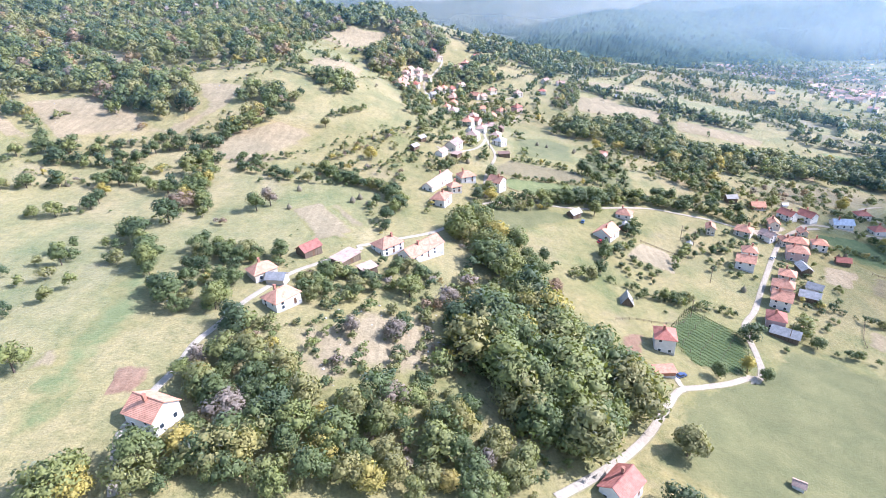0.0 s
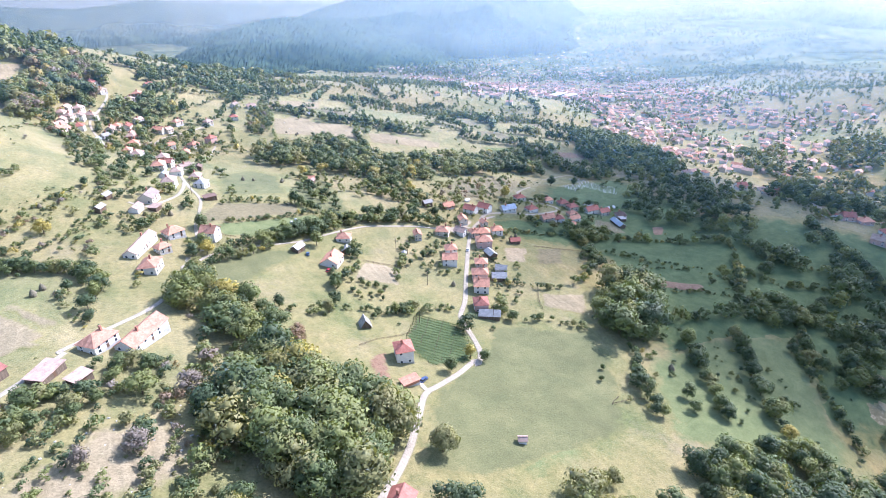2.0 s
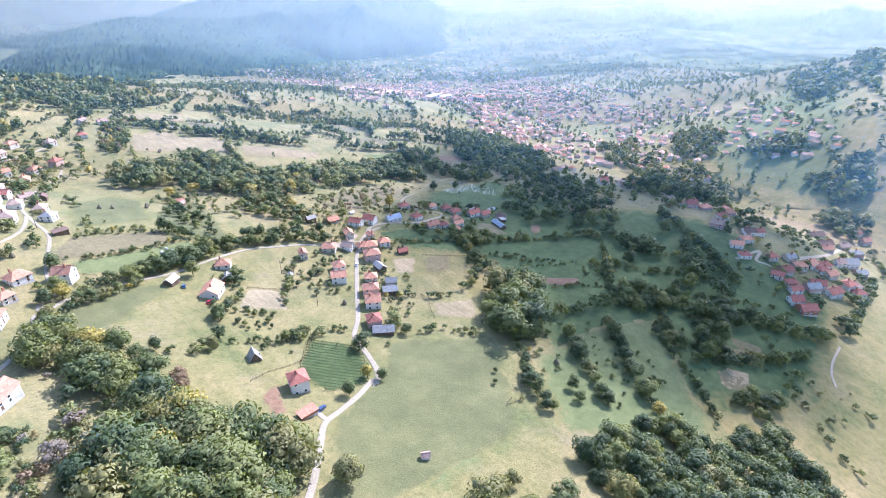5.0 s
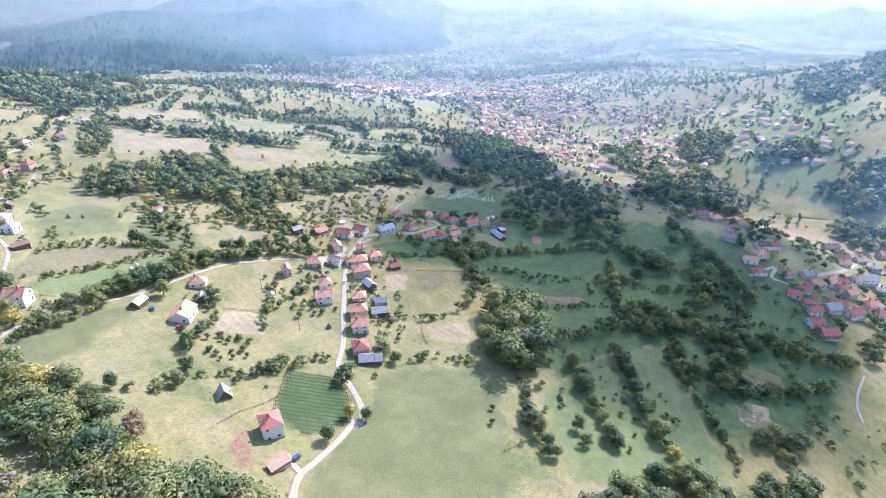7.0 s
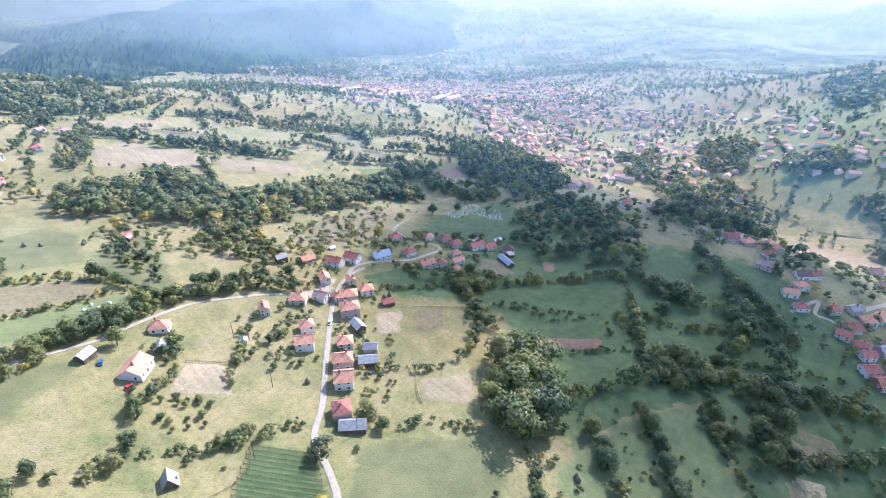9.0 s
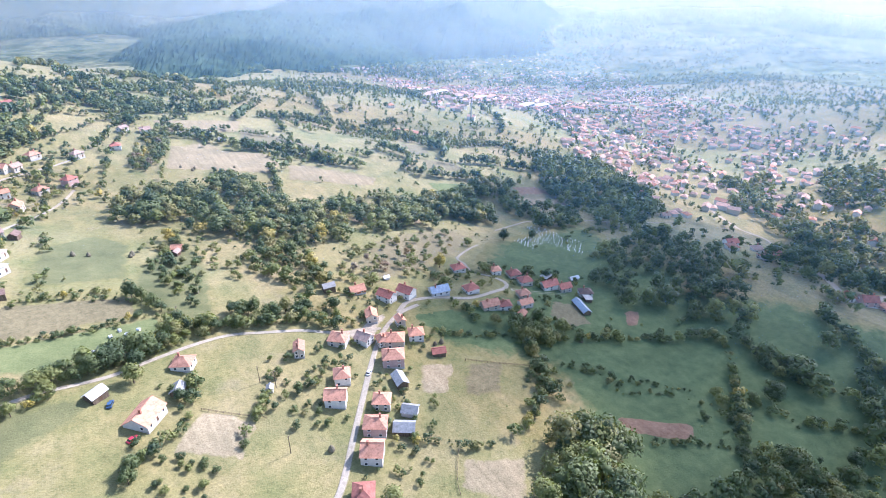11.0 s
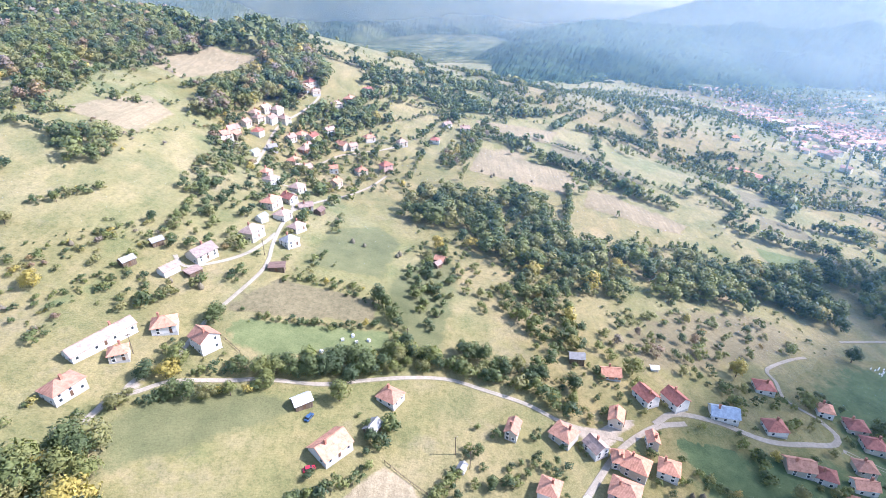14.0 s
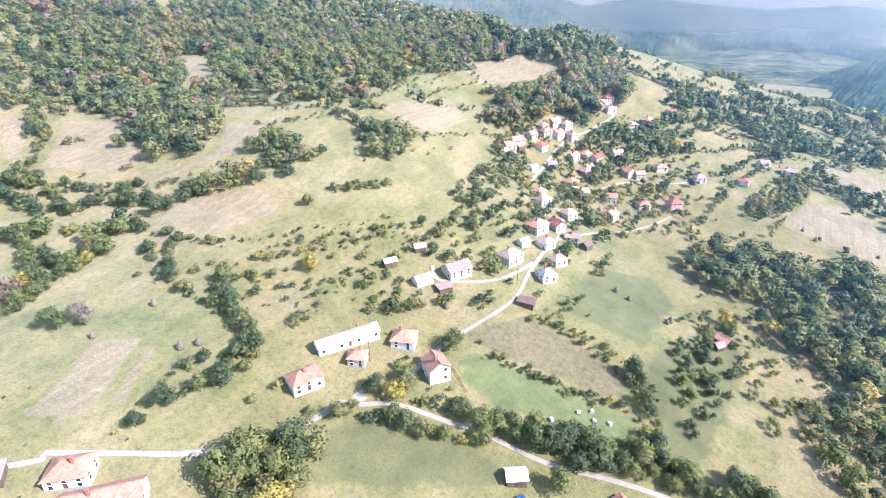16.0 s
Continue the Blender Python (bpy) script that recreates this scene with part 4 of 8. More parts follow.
WOODS.update({
    'hill_forest_low': (9, 6.6, [(-259.7, 292.3), (-254.0, 306.9), (-217.2, 329.9), (-192.4, 361.4), (-178.6, 377.7), (-167.2, 397.5), (-140.0, 399.2), (-126.6, 404.6), (-109.9, 434.1), (-110.8, 481.6), (-153.5, 529.7), (-200.6, 545.8), (-311.5, 548.8), (-329.8, 492.9), (-258.6, 438.5), (-199.5, 398.5), (-209.8, 375.3), (-291.6, 434.2), (-327.2, 426.7), (-345.6, 339.3)]),
    'round_copse_low': (9, 5.5, [(-122.0, 343.8), (-126.6, 365.8), (-103.5, 365.6), (-98.0, 357.1), (-106.0, 348.4)]),
    'hamlet_wood_east': (12, 6.5, [(-49.8, 647.5), (-25.9, 672.6), (4.7, 659.6), (13.4, 613.8), (-6.6, 600.3), (-25.5, 590.6), (-38.5, 617.7)]),
    'lane_copse': (10, 6, [(27.2, 599.3), (43.5, 616.5), (53.5, 594.2), (37.4, 579.3)]),
    'plateau_scrub': (5, 6.5, [(143.9, 633.3), (160.2, 622.0), (130.3, 530.9), (109.7, 535.4)]),
    'plateau_copse': (12, 7, [(171.4, 502.7), (196.6, 492.3), (193.0, 460.0), (166.1, 457.9), (158.0, 472.4)]),
    'plateau_wood_edge': (11, 7, [(266.0, 432.9), (312.2, 458.7), (334.8, 439.2), (380.9, 446.2), (442.7, 456.5), (407.4, 408.8), (346.4, 385.0), (313.0, 398.6), (269.1, 409.7)]),
    'valley_copse': (9, 6, [(287.6, 78.2), (295.1, 62.6), (272.7, 49.6), (255.6, 60.5)]),
    'valley_copse_low': (8, 6, [(245.8, 41.3), (260.9, 23.0), (240.2, 22.9), (231.6, 34.6)]),
    'opposite_wood': (15, 10, [(1175.5, 269.8), (1257.7, 228.3), (1090.3, 163.6), (989.2, 155.7), (1027.9, 210.9)]),
    'opposite_wood_east': (15, 10, [(1244.9, 192.4), (2688.4, 332.0), (984.2, 114.5), (1014.7, 133.4)]),
    'opposite_copse': (13, 8, [(804.8, 213.6), (805.0, 170.0), (770.7, 136.8), (774.2, 190.1)]),
    'opposite_copse_low': (13, 8, [(718.4, 120.4), (721.3, 91.8), (688.2, 94.1), (694.9, 118.1)]),
    'opposite_wood_low': (13, 8, [(747.9, 99.4), (754.7, 69.2), (669.3, 47.7), (674.1, 76.4)]),
    'river_wood_north': (13, 8, [(772.4, 417.2), (837.5, 384.3), (702.4, 310.1), (739.6, 254.0), (687.5, 182.1), (628.7, 167.3), (623.0, 242.3), (669.2, 342.5)]),
    'town_grove': (14, 9, [(567.3, 551.7), (675.1, 543.9), (601.5, 414.7), (515.6, 316.0), (503.5, 353.1), (463.8, 444.9)]),
})
FIELDS.update({
    'n1': ('stubble', [(149.8, 654.5), (243.7, 683.9), (223.5, 632.9), (160.2, 622.0)]),
    'n2': ('stubble', [(153.9, 590.1), (229.7, 565.5), (235.3, 536.5), (217.1, 512.9), (139.1, 535.4)]),
    'n3': ('fallow', [(237.8, 663.6), (297.7, 566.0), (279.4, 544.6), (260.8, 576.4), (215.2, 603.7)]),
    'n4': ('stubble', [(239.2, 533.0), (278.6, 511.4), (298.3, 483.2), (282.3, 473.7), (226.8, 499.3)]),
    'n5': ('stubble', [(236.2, 529.2), (261.1, 529.0), (267.1, 515.8), (226.9, 491.3)]),
    'n6': ('stubble', [(284.2, 508.2), (305.5, 487.3), (294.9, 472.6), (273.6, 477.8)]),
    'n7': ('stubble', [(266.9, 419.3), (277.6, 410.4), (304.4, 405.9), (292.0, 389.8), (266.9, 386.6)]),
    'n8': ('fallow', [(380.1, 581.6), (400.3, 564.1), (394.3, 533.2), (370.0, 528.6)]),
    'n9': ('fallow', [(374.4, 516.4), (405.1, 504.3), (405.6, 487.3), (358.2, 484.6)]),
    'n10': ('fresh', [(345.6, 469.5), (384.9, 461.1), (397.3, 441.7), (348.6, 439.2)]),
    'n11': ('fallow', [(429.6, 438.5), (466.8, 434.4), (473.4, 418.8), (429.5, 419.1)]),
    'n12': ('soil', [(252.2, 171.4), (279.2, 151.0), (269.4, 145.0), (244.1, 162.9)]),
    'n13': ('fallow', [(295.1, 62.6), (303.6, 44.8), (297.7, 37.6), (284.7, 50.6)]),
    'n14': ('straw', [(264.6, 49.8), (275.5, 39.6), (256.9, 36.9), (245.5, 43.3), (247.2, 48.9)]),
    'n15': ('fresh', [(753.0, 176.4), (763.3, 145.4), (734.4, 90.8), (720.3, 91.5), (727.8, 133.9)]),
    'n16': ('fresh', [(711.4, 150.0), (689.3, 101.6), (659.4, 83.9), (654.0, 126.0), (693.4, 154.9)]),
    'n17': ('stubble', [(-175.7, 521.4), (-148.3, 538.3), (-130.3, 523.0), (-126.4, 483.0), (-136.2, 476.0)]),
    'n18': ('stubble', [(-103.1, 430.8), (-94.3, 466.9), (-84.3, 500.5), (-61.3, 483.8), (-62.4, 433.1), (-86.6, 431.9)]),
    'n19': ('stubble', [(-132.3, 298.2), (-96.1, 329.9), (-77.2, 321.8), (-78.3, 308.1), (-103.6, 288.1), (-110.6, 273.0)]),
    'n20': ('stubble', [(-163.5, 570.2), (-86.7, 551.0), (-58.3, 601.7), (-48.0, 642.8), (-75.1, 628.4), (-103.4, 641.3), (-153.1, 668.7), (-163.8, 630.3)]),
})
HOUSES.update({
    'houses_hamlet_lanes': [(29.0, 436.3, 65, 9, 8.5, 4.2, 'h', 'orange', 'cream'), (-30.1, 482.7, 60, 9, 8.5, 4.2, 'g', 'orange', 'cream'), (-30.9, 499.3, 55, 10, 8, 3.8, 'g', 'pale', 'cream'), (-24.2, 537.5, 58, 9, 8, 4.6, 'h', 'orange', 'cream'), (15.0, 542.3, 72, 11, 7.5, 3.8, 'g', 'red', 'cream'), (15.3, 514.2, 148, 9, 7.5, 4.2, 'h', 'orange', 'brick'), (38.6, 542.2, 148, 10, 8, 4.2, 'g', 'orange', 'cream'), (-1.8, 623.0, 55, 10, 7.5, 4.2, 'h', 'red', 'cream'), (29.5, 415.2, 147, 9, 7.5, 4.2, 'g', 'red', 'cream'), (14.6, 485.2, 70, 9, 8.5, 4.6, 'h', 'orange', 'cream'), (-25.1, 557.7, 65, 9, 7.5, 4.2, 'g', 'orange', 'cream'), (-29.2, 544.2, 71, 9, 7.5, 3.8, 'h', 'orange', 'cream'), (-9.4, 554.0, 149, 11, 7.5, 4.2, 'h', 'pale', 'cream'), (33.5, 619.0, 73, 11, 8.5, 3.8, 'h', 'orange', 'brick'), (-5.2, 610.7, 58, 10, 8, 4.6, 'g', 'pale', 'cream')],
    'houses_riverside': [(422.8, 93.3, 141, 10, 7.5, 4.2, 'h', 'orange', 'white'), (447.4, 92.6, 140, 10, 7.5, 3.8, 'g', 'red', 'white'), (401.5, 41.7, 143, 11, 8.5, 3.8, 'g', 'grey', 'pink'), (450.2, 23.5, 139, 11, 7.5, 3.8, 'h', 'pale', 'white'), (455.4, 44.8, 137, 10, 8, 4.2, 'h', 'red', 'white'), (485.3, 39.5, 147, 10, 8.5, 4.2, 'g', 'pale', 'white'), (406.0, 60.2, 138, 9, 8, 3.8, 'g', 'red', 'pink'), (493.9, 24.7, 139, 10, 7.5, 4.2, 'g', 'grey', 'pink'), (427.9, 117.3, 101, 11, 8.5, 4.6, 'g', 'pale', 'pink'), (470.3, 122.6, 147, 9, 8.5, 3.8, 'h', 'orange', 'pink'), (458.3, 138.9, 150, 11, 8.5, 3.8, 'h', 'orange', 'pink'), (453.2, 148.5, 138, 10, 8.5, 4.6, 'g', 'red', 'pink'), (486.9, 217.9, 146, 11, 8, 4.6, 'g', 'red', 'pink'), (487.7, 250.3, 155, 11, 8, 4.2, 'g', 'red', 'white'), (495.1, 233.1, 143, 9, 8, 3.8, 'h', 'pale', 'white'), (551.1, 35.2, 137, 11, 7.5, 4.6, 'h', 'grey', 'pink'), (558.1, 46.6, 144, 11, 7.5, 3.8, 'g', 'pale', 'cream'), (515.2, 53.6, 134, 11, 8, 3.8, 'g', 'orange', 'cream'), (593.1, 35.2, 142, 9, 8, 4.2, 'g', 'orange', 'pink'), (429.3, 64.2, 150, 9, 7.5, 3.8, 'g', 'grey', 'cream'), (604.6, 45.5, 150, 11, 8.5, 4.2, 'g', 'red', 'cream'), (440.5, 18.8, 145, 10, 8.5, 3.8, 'h', 'red', 'white')],
})
TREES = {
    'trees': [(-80.5, 218.6, 9, 'green'), (65.3, 105.5, 10, 'olive'), (-12.2, 158, 9, 'light'), (144.5, 177.1, 9, 'light'), (42.2, 177.1, 8, 'rust'), (131.7, 166.3, 2.5, 'green'), (256, 313.5, 10, 'yellow'), (119.5, 171, 9, 'dark'), (107.3, 150.6, 7, 'yellow'), (93.3, 144.5, 7, 'green'), (111.8, 146.1, 6, 'green'), (175.5, 89.8, 7, 'green'), (195.2, 57.2, 6, 'yellow'), (-76.4, 225.5, 9, 'grey'), (-38.6, 297.8, 8, 'yellow'), (117.7, 390, 8, 'yellow'), (-92.5, 342.3, 7, 'dark'), (26.3, 265.9, 8, 'yellow'), (19.2, 263, 7, 'dark'), (29.6, 296.6, 8, 'green'), (-69.1, 330.6, 7, 'olive'), (247.4, 248.1, 7, 'olive'), (224.1, 397.8, 11, 'yellow')],
    'trees_b': [(-105.1, 104.9, 9, 'light'), (-129, 162.2, 8, 'green'), (-111, 202.3, 12, 'dark'), (-185, 269, 8, 'green'), (4.3, 143.8, 11, 'dark'), (24.5, 190.1, 9, 'light'), (44.1, 183.5, 6, 'rust'), (-59, 174.1, 7, 'green'), (-40.1, 161, 8, 'green'), (1.2, 156.4, 8, 'grey'), (-28, 131.8, 7, 'grey'), (-15.4, 133.3, 7, 'grey'), (-30, 156.9, 6, 'olive'), (53.7, 85.4, 9, 'dark'), (58.4, 83, 9, 'dark'), (170.5, 83.2, 6, 'green'), (156.3, 119.4, 3, 'green'), (149.6, 113.8, 3, 'green'), (-158.4, 262.6, 7, 'green'), (308.4, 288.6, 8, 'green'), (319.1, 282.2, 7, 'dark'), (282.3, 300.8, 8, 'light'), (337.6, 346.5, 10, 'dark'), (362.6, 341.8, 9, 'dark'), (64.3, 104.9, 10, 'olive')],
    'trees_c': [(55.6, 273.7, 9, 'light'), (58.9, 276.5, 8, 'light'), (83.5, 269.1, 9, 'light'), (71.6, 278.9, 9, 'green'), (86.4, 278, 8, 'dark'), (102.9, 293.6, 8, 'olive'), (114.7, 296.3, 7, 'dark'), (146.5, 292.9, 8, 'dark'), (156.2, 289.6, 7, 'dark'), (30.3, 299.7, 8, 'green'), (26.5, 272.2, 9, 'light'), (96.7, 253.9, 6, 'dark'), (95, 259.5, 4, 'green'), (164.4, 280.8, 6, 'yellow'), (172.7, 281.5, 6, 'light'), (111, 223.3, 4, 'green'), (192.8, 437, 13, 'dark'), (137.9, 242.7, 5, 'green'), (133.8, 254.5, 5, 'green'), (204, 303.7, 9, 'light'), (175.1, 289.1, 8, 'dark'), (126.3, 237, 4, 'dark'), (82, 191.6, 3, 'green')],
}
VINEYARD = [(103, 190.8), (117.9, 175.5), (112.5, 154.6), (104.5, 146.5), (87.4, 149.9), (82.8, 166.7)]
CEMETERY = [[(345.2, 343.5), (367.1, 347.9), (380.1, 337.1), (348.4, 325.4)], [(380.4, 368.9), (394.7, 366.2), (394.3, 343.2), (395.6, 319.0), (374.1, 298.0), (369.3, 316.5), (371.8, 344.2)]]
TOWN = [(689.6, 1500.2), (663.1, 933.3), (843.6, 829), (753, 667.4), (605.8, 568.7), (566.6, 430.9), (543.6, 332.2), (658.3, 320.3), (743.3, 283.5), (847.8, 288.2), (1102.6, 493.3), (1444.6, 1010.1), (1681.3, 1445.8), (1593, 1638.2), (1382.4, 1601.4)]
SLOPE = [(1089.4, 681.5), (1155.1, 461.1), (1056.3, 281.8), (839.3, 128.3), (762.2, 81), (708.6, 200.3), (648.1, 277.2), (855.3, 421.4)]
STACKS = [(118.2, 325.5), (96.4, 372.5), (71.7, 380.2), (-41.6, 237), (-38.8, 241.9), (78.3, 378.1), (97.5, 374.8), (137.4, 209.5), (185, 104.4), (5, 315.9), (-40, 326.3), (-68.2, 246.1), (-67.7, 223.2), (207, 245.3), (210.8, 245.3), (151.8, 536.8), (161.2, 531.6), (192, 530.1), (158.9, 528.1), (281.8, 217.8), (17.4, 315.8), (-168.4, 232.8), (186.1, 105.7)]
BALES = [(79.6, 300.2), (83.3, 303.5), (85.3, 300.2), (90.1, 302.3), (72.7, 291.6)]
POLES = [(125.8, 253.5), (124.1, 214.6), (100.7, 183), (106.3, 304), (191, 273), (137.1, 173.3), (34.1, 350.2), (10.4, 273.2), (130.7, 248.5)]
NEAR_HILLS = [10.6, 9.7, 10.3, -3.7, 16.1, -58, 9.3, -52.7, -30.2, 11.9, -7.3, 13.1, -10.6, 6.1, 14.7, 3.7, 15.2, -2.9, 14.9, -7.9, 2.6, 32.8, -34.4, 17, -44.7, 57.7, -74.1, 11.4, 7.7, -18.3, -3.7, 6.7, 11.2, 4.4, 2.2, 20.3, -2.5, -11.6, 44.2, 7.1, 3.4, -7.2, -8.5, -24.5, 2.8, -9, -12.9, 20.7, -54, 15.1, -8.7, 16.1, 36.1, -15.6, -3.7, -8.3, 7.1, 28.6, -10.1, 1, -6.7, -32.4, 13.7]
FAR_HILLS = [87.2, 18.1, 70.5, 61.8, -32.3, 41.9, -61.1, -42.9, 102.5, -57.8, 71.4, 23.9, -80, -9.7, 54.8, 2.1, -31.7, 19.9, 55.4, -3.9, 42.4, -14.9, -99.7, -29, -104.5, -118.6, -4.3, -5, 41.2, 12.2, 23.3, 17.6, -63.2, -46.7, 73.2, -35.1, -171.9, -10.2, 48.4, 23.5, 8.1, -33.3, -79.8, -80.4, -133.6, 55.9, -41.8, 30, 67.6, 23.1, 4.3, 67, -109.8, 52.1, -83.9, 63.1, -32.3, 38.9]
HALLS = [(959.2, 1360.8, 10, 60, 22, 8, 'white'), (898.4, 1383.9, 5, 40, 18, 7, 'white'), (1062.5, 1255.5, 20, 50, 20, 8, 'orange'), (910.7, 942.0, 15, 45, 20, 8, 'white'), (765.3, 995.6, 60, 30, 15, 9, 'pale'), (1017.3, 883.5, 100, 35, 15, 12, 'orange'), (664.9, 962.0, 20, 55, 20, 7, 'pale'), (931.2, 1138.8, 10, 50, 18, 8, 'white'), (960.1, 947.5, 5, 40, 20, 9, 'white'), (458.7, 686.0, 120, 45, 16, 6, 'orange')]
MINARET = (605.3, 739.7)
FENCES = [[(65.2, 170.9), (74.3, 173.8), (84.1, 174.2), (95.3, 177.7), (102.0, 188.2)], [(146.8, 102.4), (141.3, 100.5), (152.0, 98.8), (157.5, 95.3)], [(102.0, 246.8), (111.0, 240.6), (121.8, 234.0)], [(213.9, 229.6), (225.3, 222.1), (242.4, 211.6)], [(180.6, 189.3), (171.0, 176.9), (168.2, 171.2)], [(34.5, 290.2), (43.9, 283.5)]]
OPEN_MEADOWS = [
    [(78.4, 135.6), (113.7, 152.5), (137.1, 172.6), (177.2, 143.2), (166.8, 120.0), (134.1, 85.6), (112.9, 85.3), (71.3, 87.7), (51.3, 101.1)],
    [(273.1, 230.1), (356.5, 159.5), (322.6, 142.2), (237.4, 202.9)],
    [(264.5, 116.4), (271.1, 94.8), (217.8, 49.0), (202.5, 65.7), (243.8, 108.9)],
    [(35.1, 258.5), (81.8, 263.4), (89.8, 230.5), (64.5, 210.9), (27.7, 211.5)],
    [(120.3, 290.1), (152.7, 279.7), (134.1, 246.5), (147.0, 221.8), (126.2, 190.3), (103.7, 204.8), (96.2, 246.1)],
    [(-86.3, 250.9), (-33.6, 253.8), (-20.4, 246.7), (-39.6, 237.6), (-27.8, 204.7), (-38.8, 195.8), (-70.0, 206.2)]]
OPEN_MEADOWS += [
    [(-31.4, 251.8), (18.3, 318.8), (30.5, 320.9), (20.9, 296.6), (-7.1, 265.2)],
    [(9.0, 246.8), (47.2, 267.7), (62.6, 269.6), (69.1, 256.0), (26.5, 222.3)],
    [(240.2, 160.3), (280.4, 131.3), (261.9, 118.3), (226.0, 133.0)],
    [(204.3, 249.8), (263.0, 225.9), (230.0, 196.2), (185.4, 226.3)],
    [(-80.7, 264.4), (-43.4, 322.3), (-13.7, 375.5), (-31.7, 420.8), (-91.4, 382.5), (-86.2, 331.4), (-105.7, 286.7)],
    [(49.4, 380.3), (91.9, 398.0), (95.7, 350.8), (78.5, 345.1)]]
GARDENS = {'hamlet': (5.5, 7, [(-17.9, 339.9), (-23.9, 393.5), (-27.9, 443.5), (-45.7, 538.0), (-17.2, 575.1), (26.1, 620.0), (91.4, 582.2), (89.1, 497.4), (51.6, 422.5), (50.4, 369.1), (29.8, 338.5)]), 'street': (3.2, 4.3, [(175.2, 306.6), (200.8, 302.9), (229.5, 269.8), (163.8, 182.6), (137.1, 173.3), (143.1, 197.9), (144.5, 218.0), (131.5, 226.3)]), 'east': (4.5, 5.5, [(235.1, 307.0), (300.7, 309.8), (344.5, 270.3), (316.0, 235.2), (266.8, 242.1), (234.9, 265.1)]), 'settlement': (6, 9, [(458.4, 132.8), (625.8, 46.3), (416.9, 22.1), (355.6, 49.0), (380.8, 91.3)]), 'west': (4.5, 6, [(90.3, 268.5), (103.4, 267.3), (106.8, 258.2), (100.1, 245.8), (94.3, 239.2), (76.3, 226.0), (71.7, 226.5), (92.8, 249.1)])}
TOWN_UPPER = [(1535.1, 1578.4), (1830.6, 1425.8), (1210.8, 546.2), (1469.3, 1027.6)]
TOWN_WEST = [(698.2, 1695.8), (872.8, 1656.8), (1052.0, 1515.0), (1035.1, 1227.2), (896.0, 888.3), (922.2, 830.8), (732.7, 635.7), (628.7, 509.7), (635.6, 413.8), (667.8, 390.9), (1378.7, 862.7), (1459.6, 1062.5), (1395.8, 1265.9), (1338.6, 1428.0), (1059.2, 1626.8)]
TOWN_SLOPE = [(1280, 1640), (1500, 1900), (1760, 2150), (2150, 2050), (2250, 1800), (1900, 1480), (1600, 1420)]
TOWN_NORTH = [(845.1, 1804.1), (995.4, 1845.3), (1214.5, 1832.4), (1420.5, 1780.3), (599.7, 724.3), (592.1, 782.4), (585.6, 895.9), (912.8, 1678.4)]
GREEN_MEADOWS = [[(-100.4, 93.4), (-102.5, 116.7), (-104.0, 143.6), (-112.1, 177.2), (-98.1, 173.1), (-85.0, 132.0), (-87.9, 110.7), (-85.1, 87.9), (-89.3, 77.1)], [(80.7, 94.3), (103.0, 98.4), (117.2, 93.7), (113.4, 82.6), (98.0, 79.9), (75.7, 84.4)], [(-40.5, 277.1), (-25.5, 307.7), (-13.0, 323.5), (-10.5, 311.4), (-22.8, 283.1)]]
SHADED = [(353.5, 403.3), (474.1, 461.6), (577.0, 402.9), (570.7, 311.4), (654.2, 244.0), (488.9, 137.4), (519.1, 66.3), (398.7, 21.6), (281.1, 3.0), (236.9, 30.5), (218.6, 47.1), (206.0, 64.9), (201.3, 81.8), (194.2, 98.4), (198.4, 116.3), (221.9, 136.2), (250.5, 160.1), (260.5, 209.5), (280.2, 236.4), (325.1, 258.7), (360.7, 363.5)]
TAN_MEADOWS = [[(-108.0, 282.5), (-114.9, 290.9), (-92.2, 329.8), (-75.9, 328.1), (-70.0, 314.1), (-79.7, 289.5)], [(-252.1, 288.1), (-243.3, 297.6), (-200.4, 272.5), (-208.6, 264.0)], [(-196.9, 275.9), (-231.5, 305.8), (-197.2, 337.4), (-163.9, 308.9), (-141.2, 311.9), (-145.0, 298.2), (-183.2, 281.7)], [(-79.8, 246.5), (-95.8, 273.2), (-96.8, 282.5), (-66.8, 256.3)], [(-283.4, 432.9), (-270.0, 440.0), (-191.0, 391.0), (-208.2, 376.3)], [(-147.6, 313.6), (-130.4, 335.8), (-132.1, 376.1), (-162.8, 365.7), (-139.5, 342.2)], [(138.3, 552.6), (172.7, 606.9), (201.3, 593.4), (197.1, 547.9), (171.3, 560.1)], [(-117.8, 271.0), (-109.6, 303.4), (-86.1, 310.5), (-84.4, 268.8), (-99.9, 258.8)]]
VALLEY_SHADE_GREEN = [(272.8, 240.0), (316.0, 251.2), (385.4, 232.4), (421.2, 179.2), (438.9, 122.3), (426.9, 73.1), (398.7, 21.6), (283.3, 4.5), (264.7, 14.6), (220.1, 41.1), (192.4, 63.7), (169.6, 83.9), (180.5, 111.3), (194.1, 126.8), (228.8, 182.6)]
SHADED_GARDENS = [(217.4, 278.7), (215.9, 259.3), (236.3, 235.1), (239.0, 213.5), (213.6, 198.0), (193.7, 194.0), (175.9, 182.7), (164.9, 187.6), (186.2, 229.3)]
SHADED_VILLAGE = [(204.4, 276.1), (225.5, 294.7), (271.1, 325.3), (306.5, 341.4), (352.5, 386.1), (331.5, 416.6), (379.3, 449.2), (486.3, 472.4), (524.5, 416.7), (556.4, 321.9), (323.7, 172.8), (237.6, 192.7), (243.4, 212.8), (256.9, 225.9), (236.4, 226.1), (219.2, 238.6), (206.5, 250.7)]
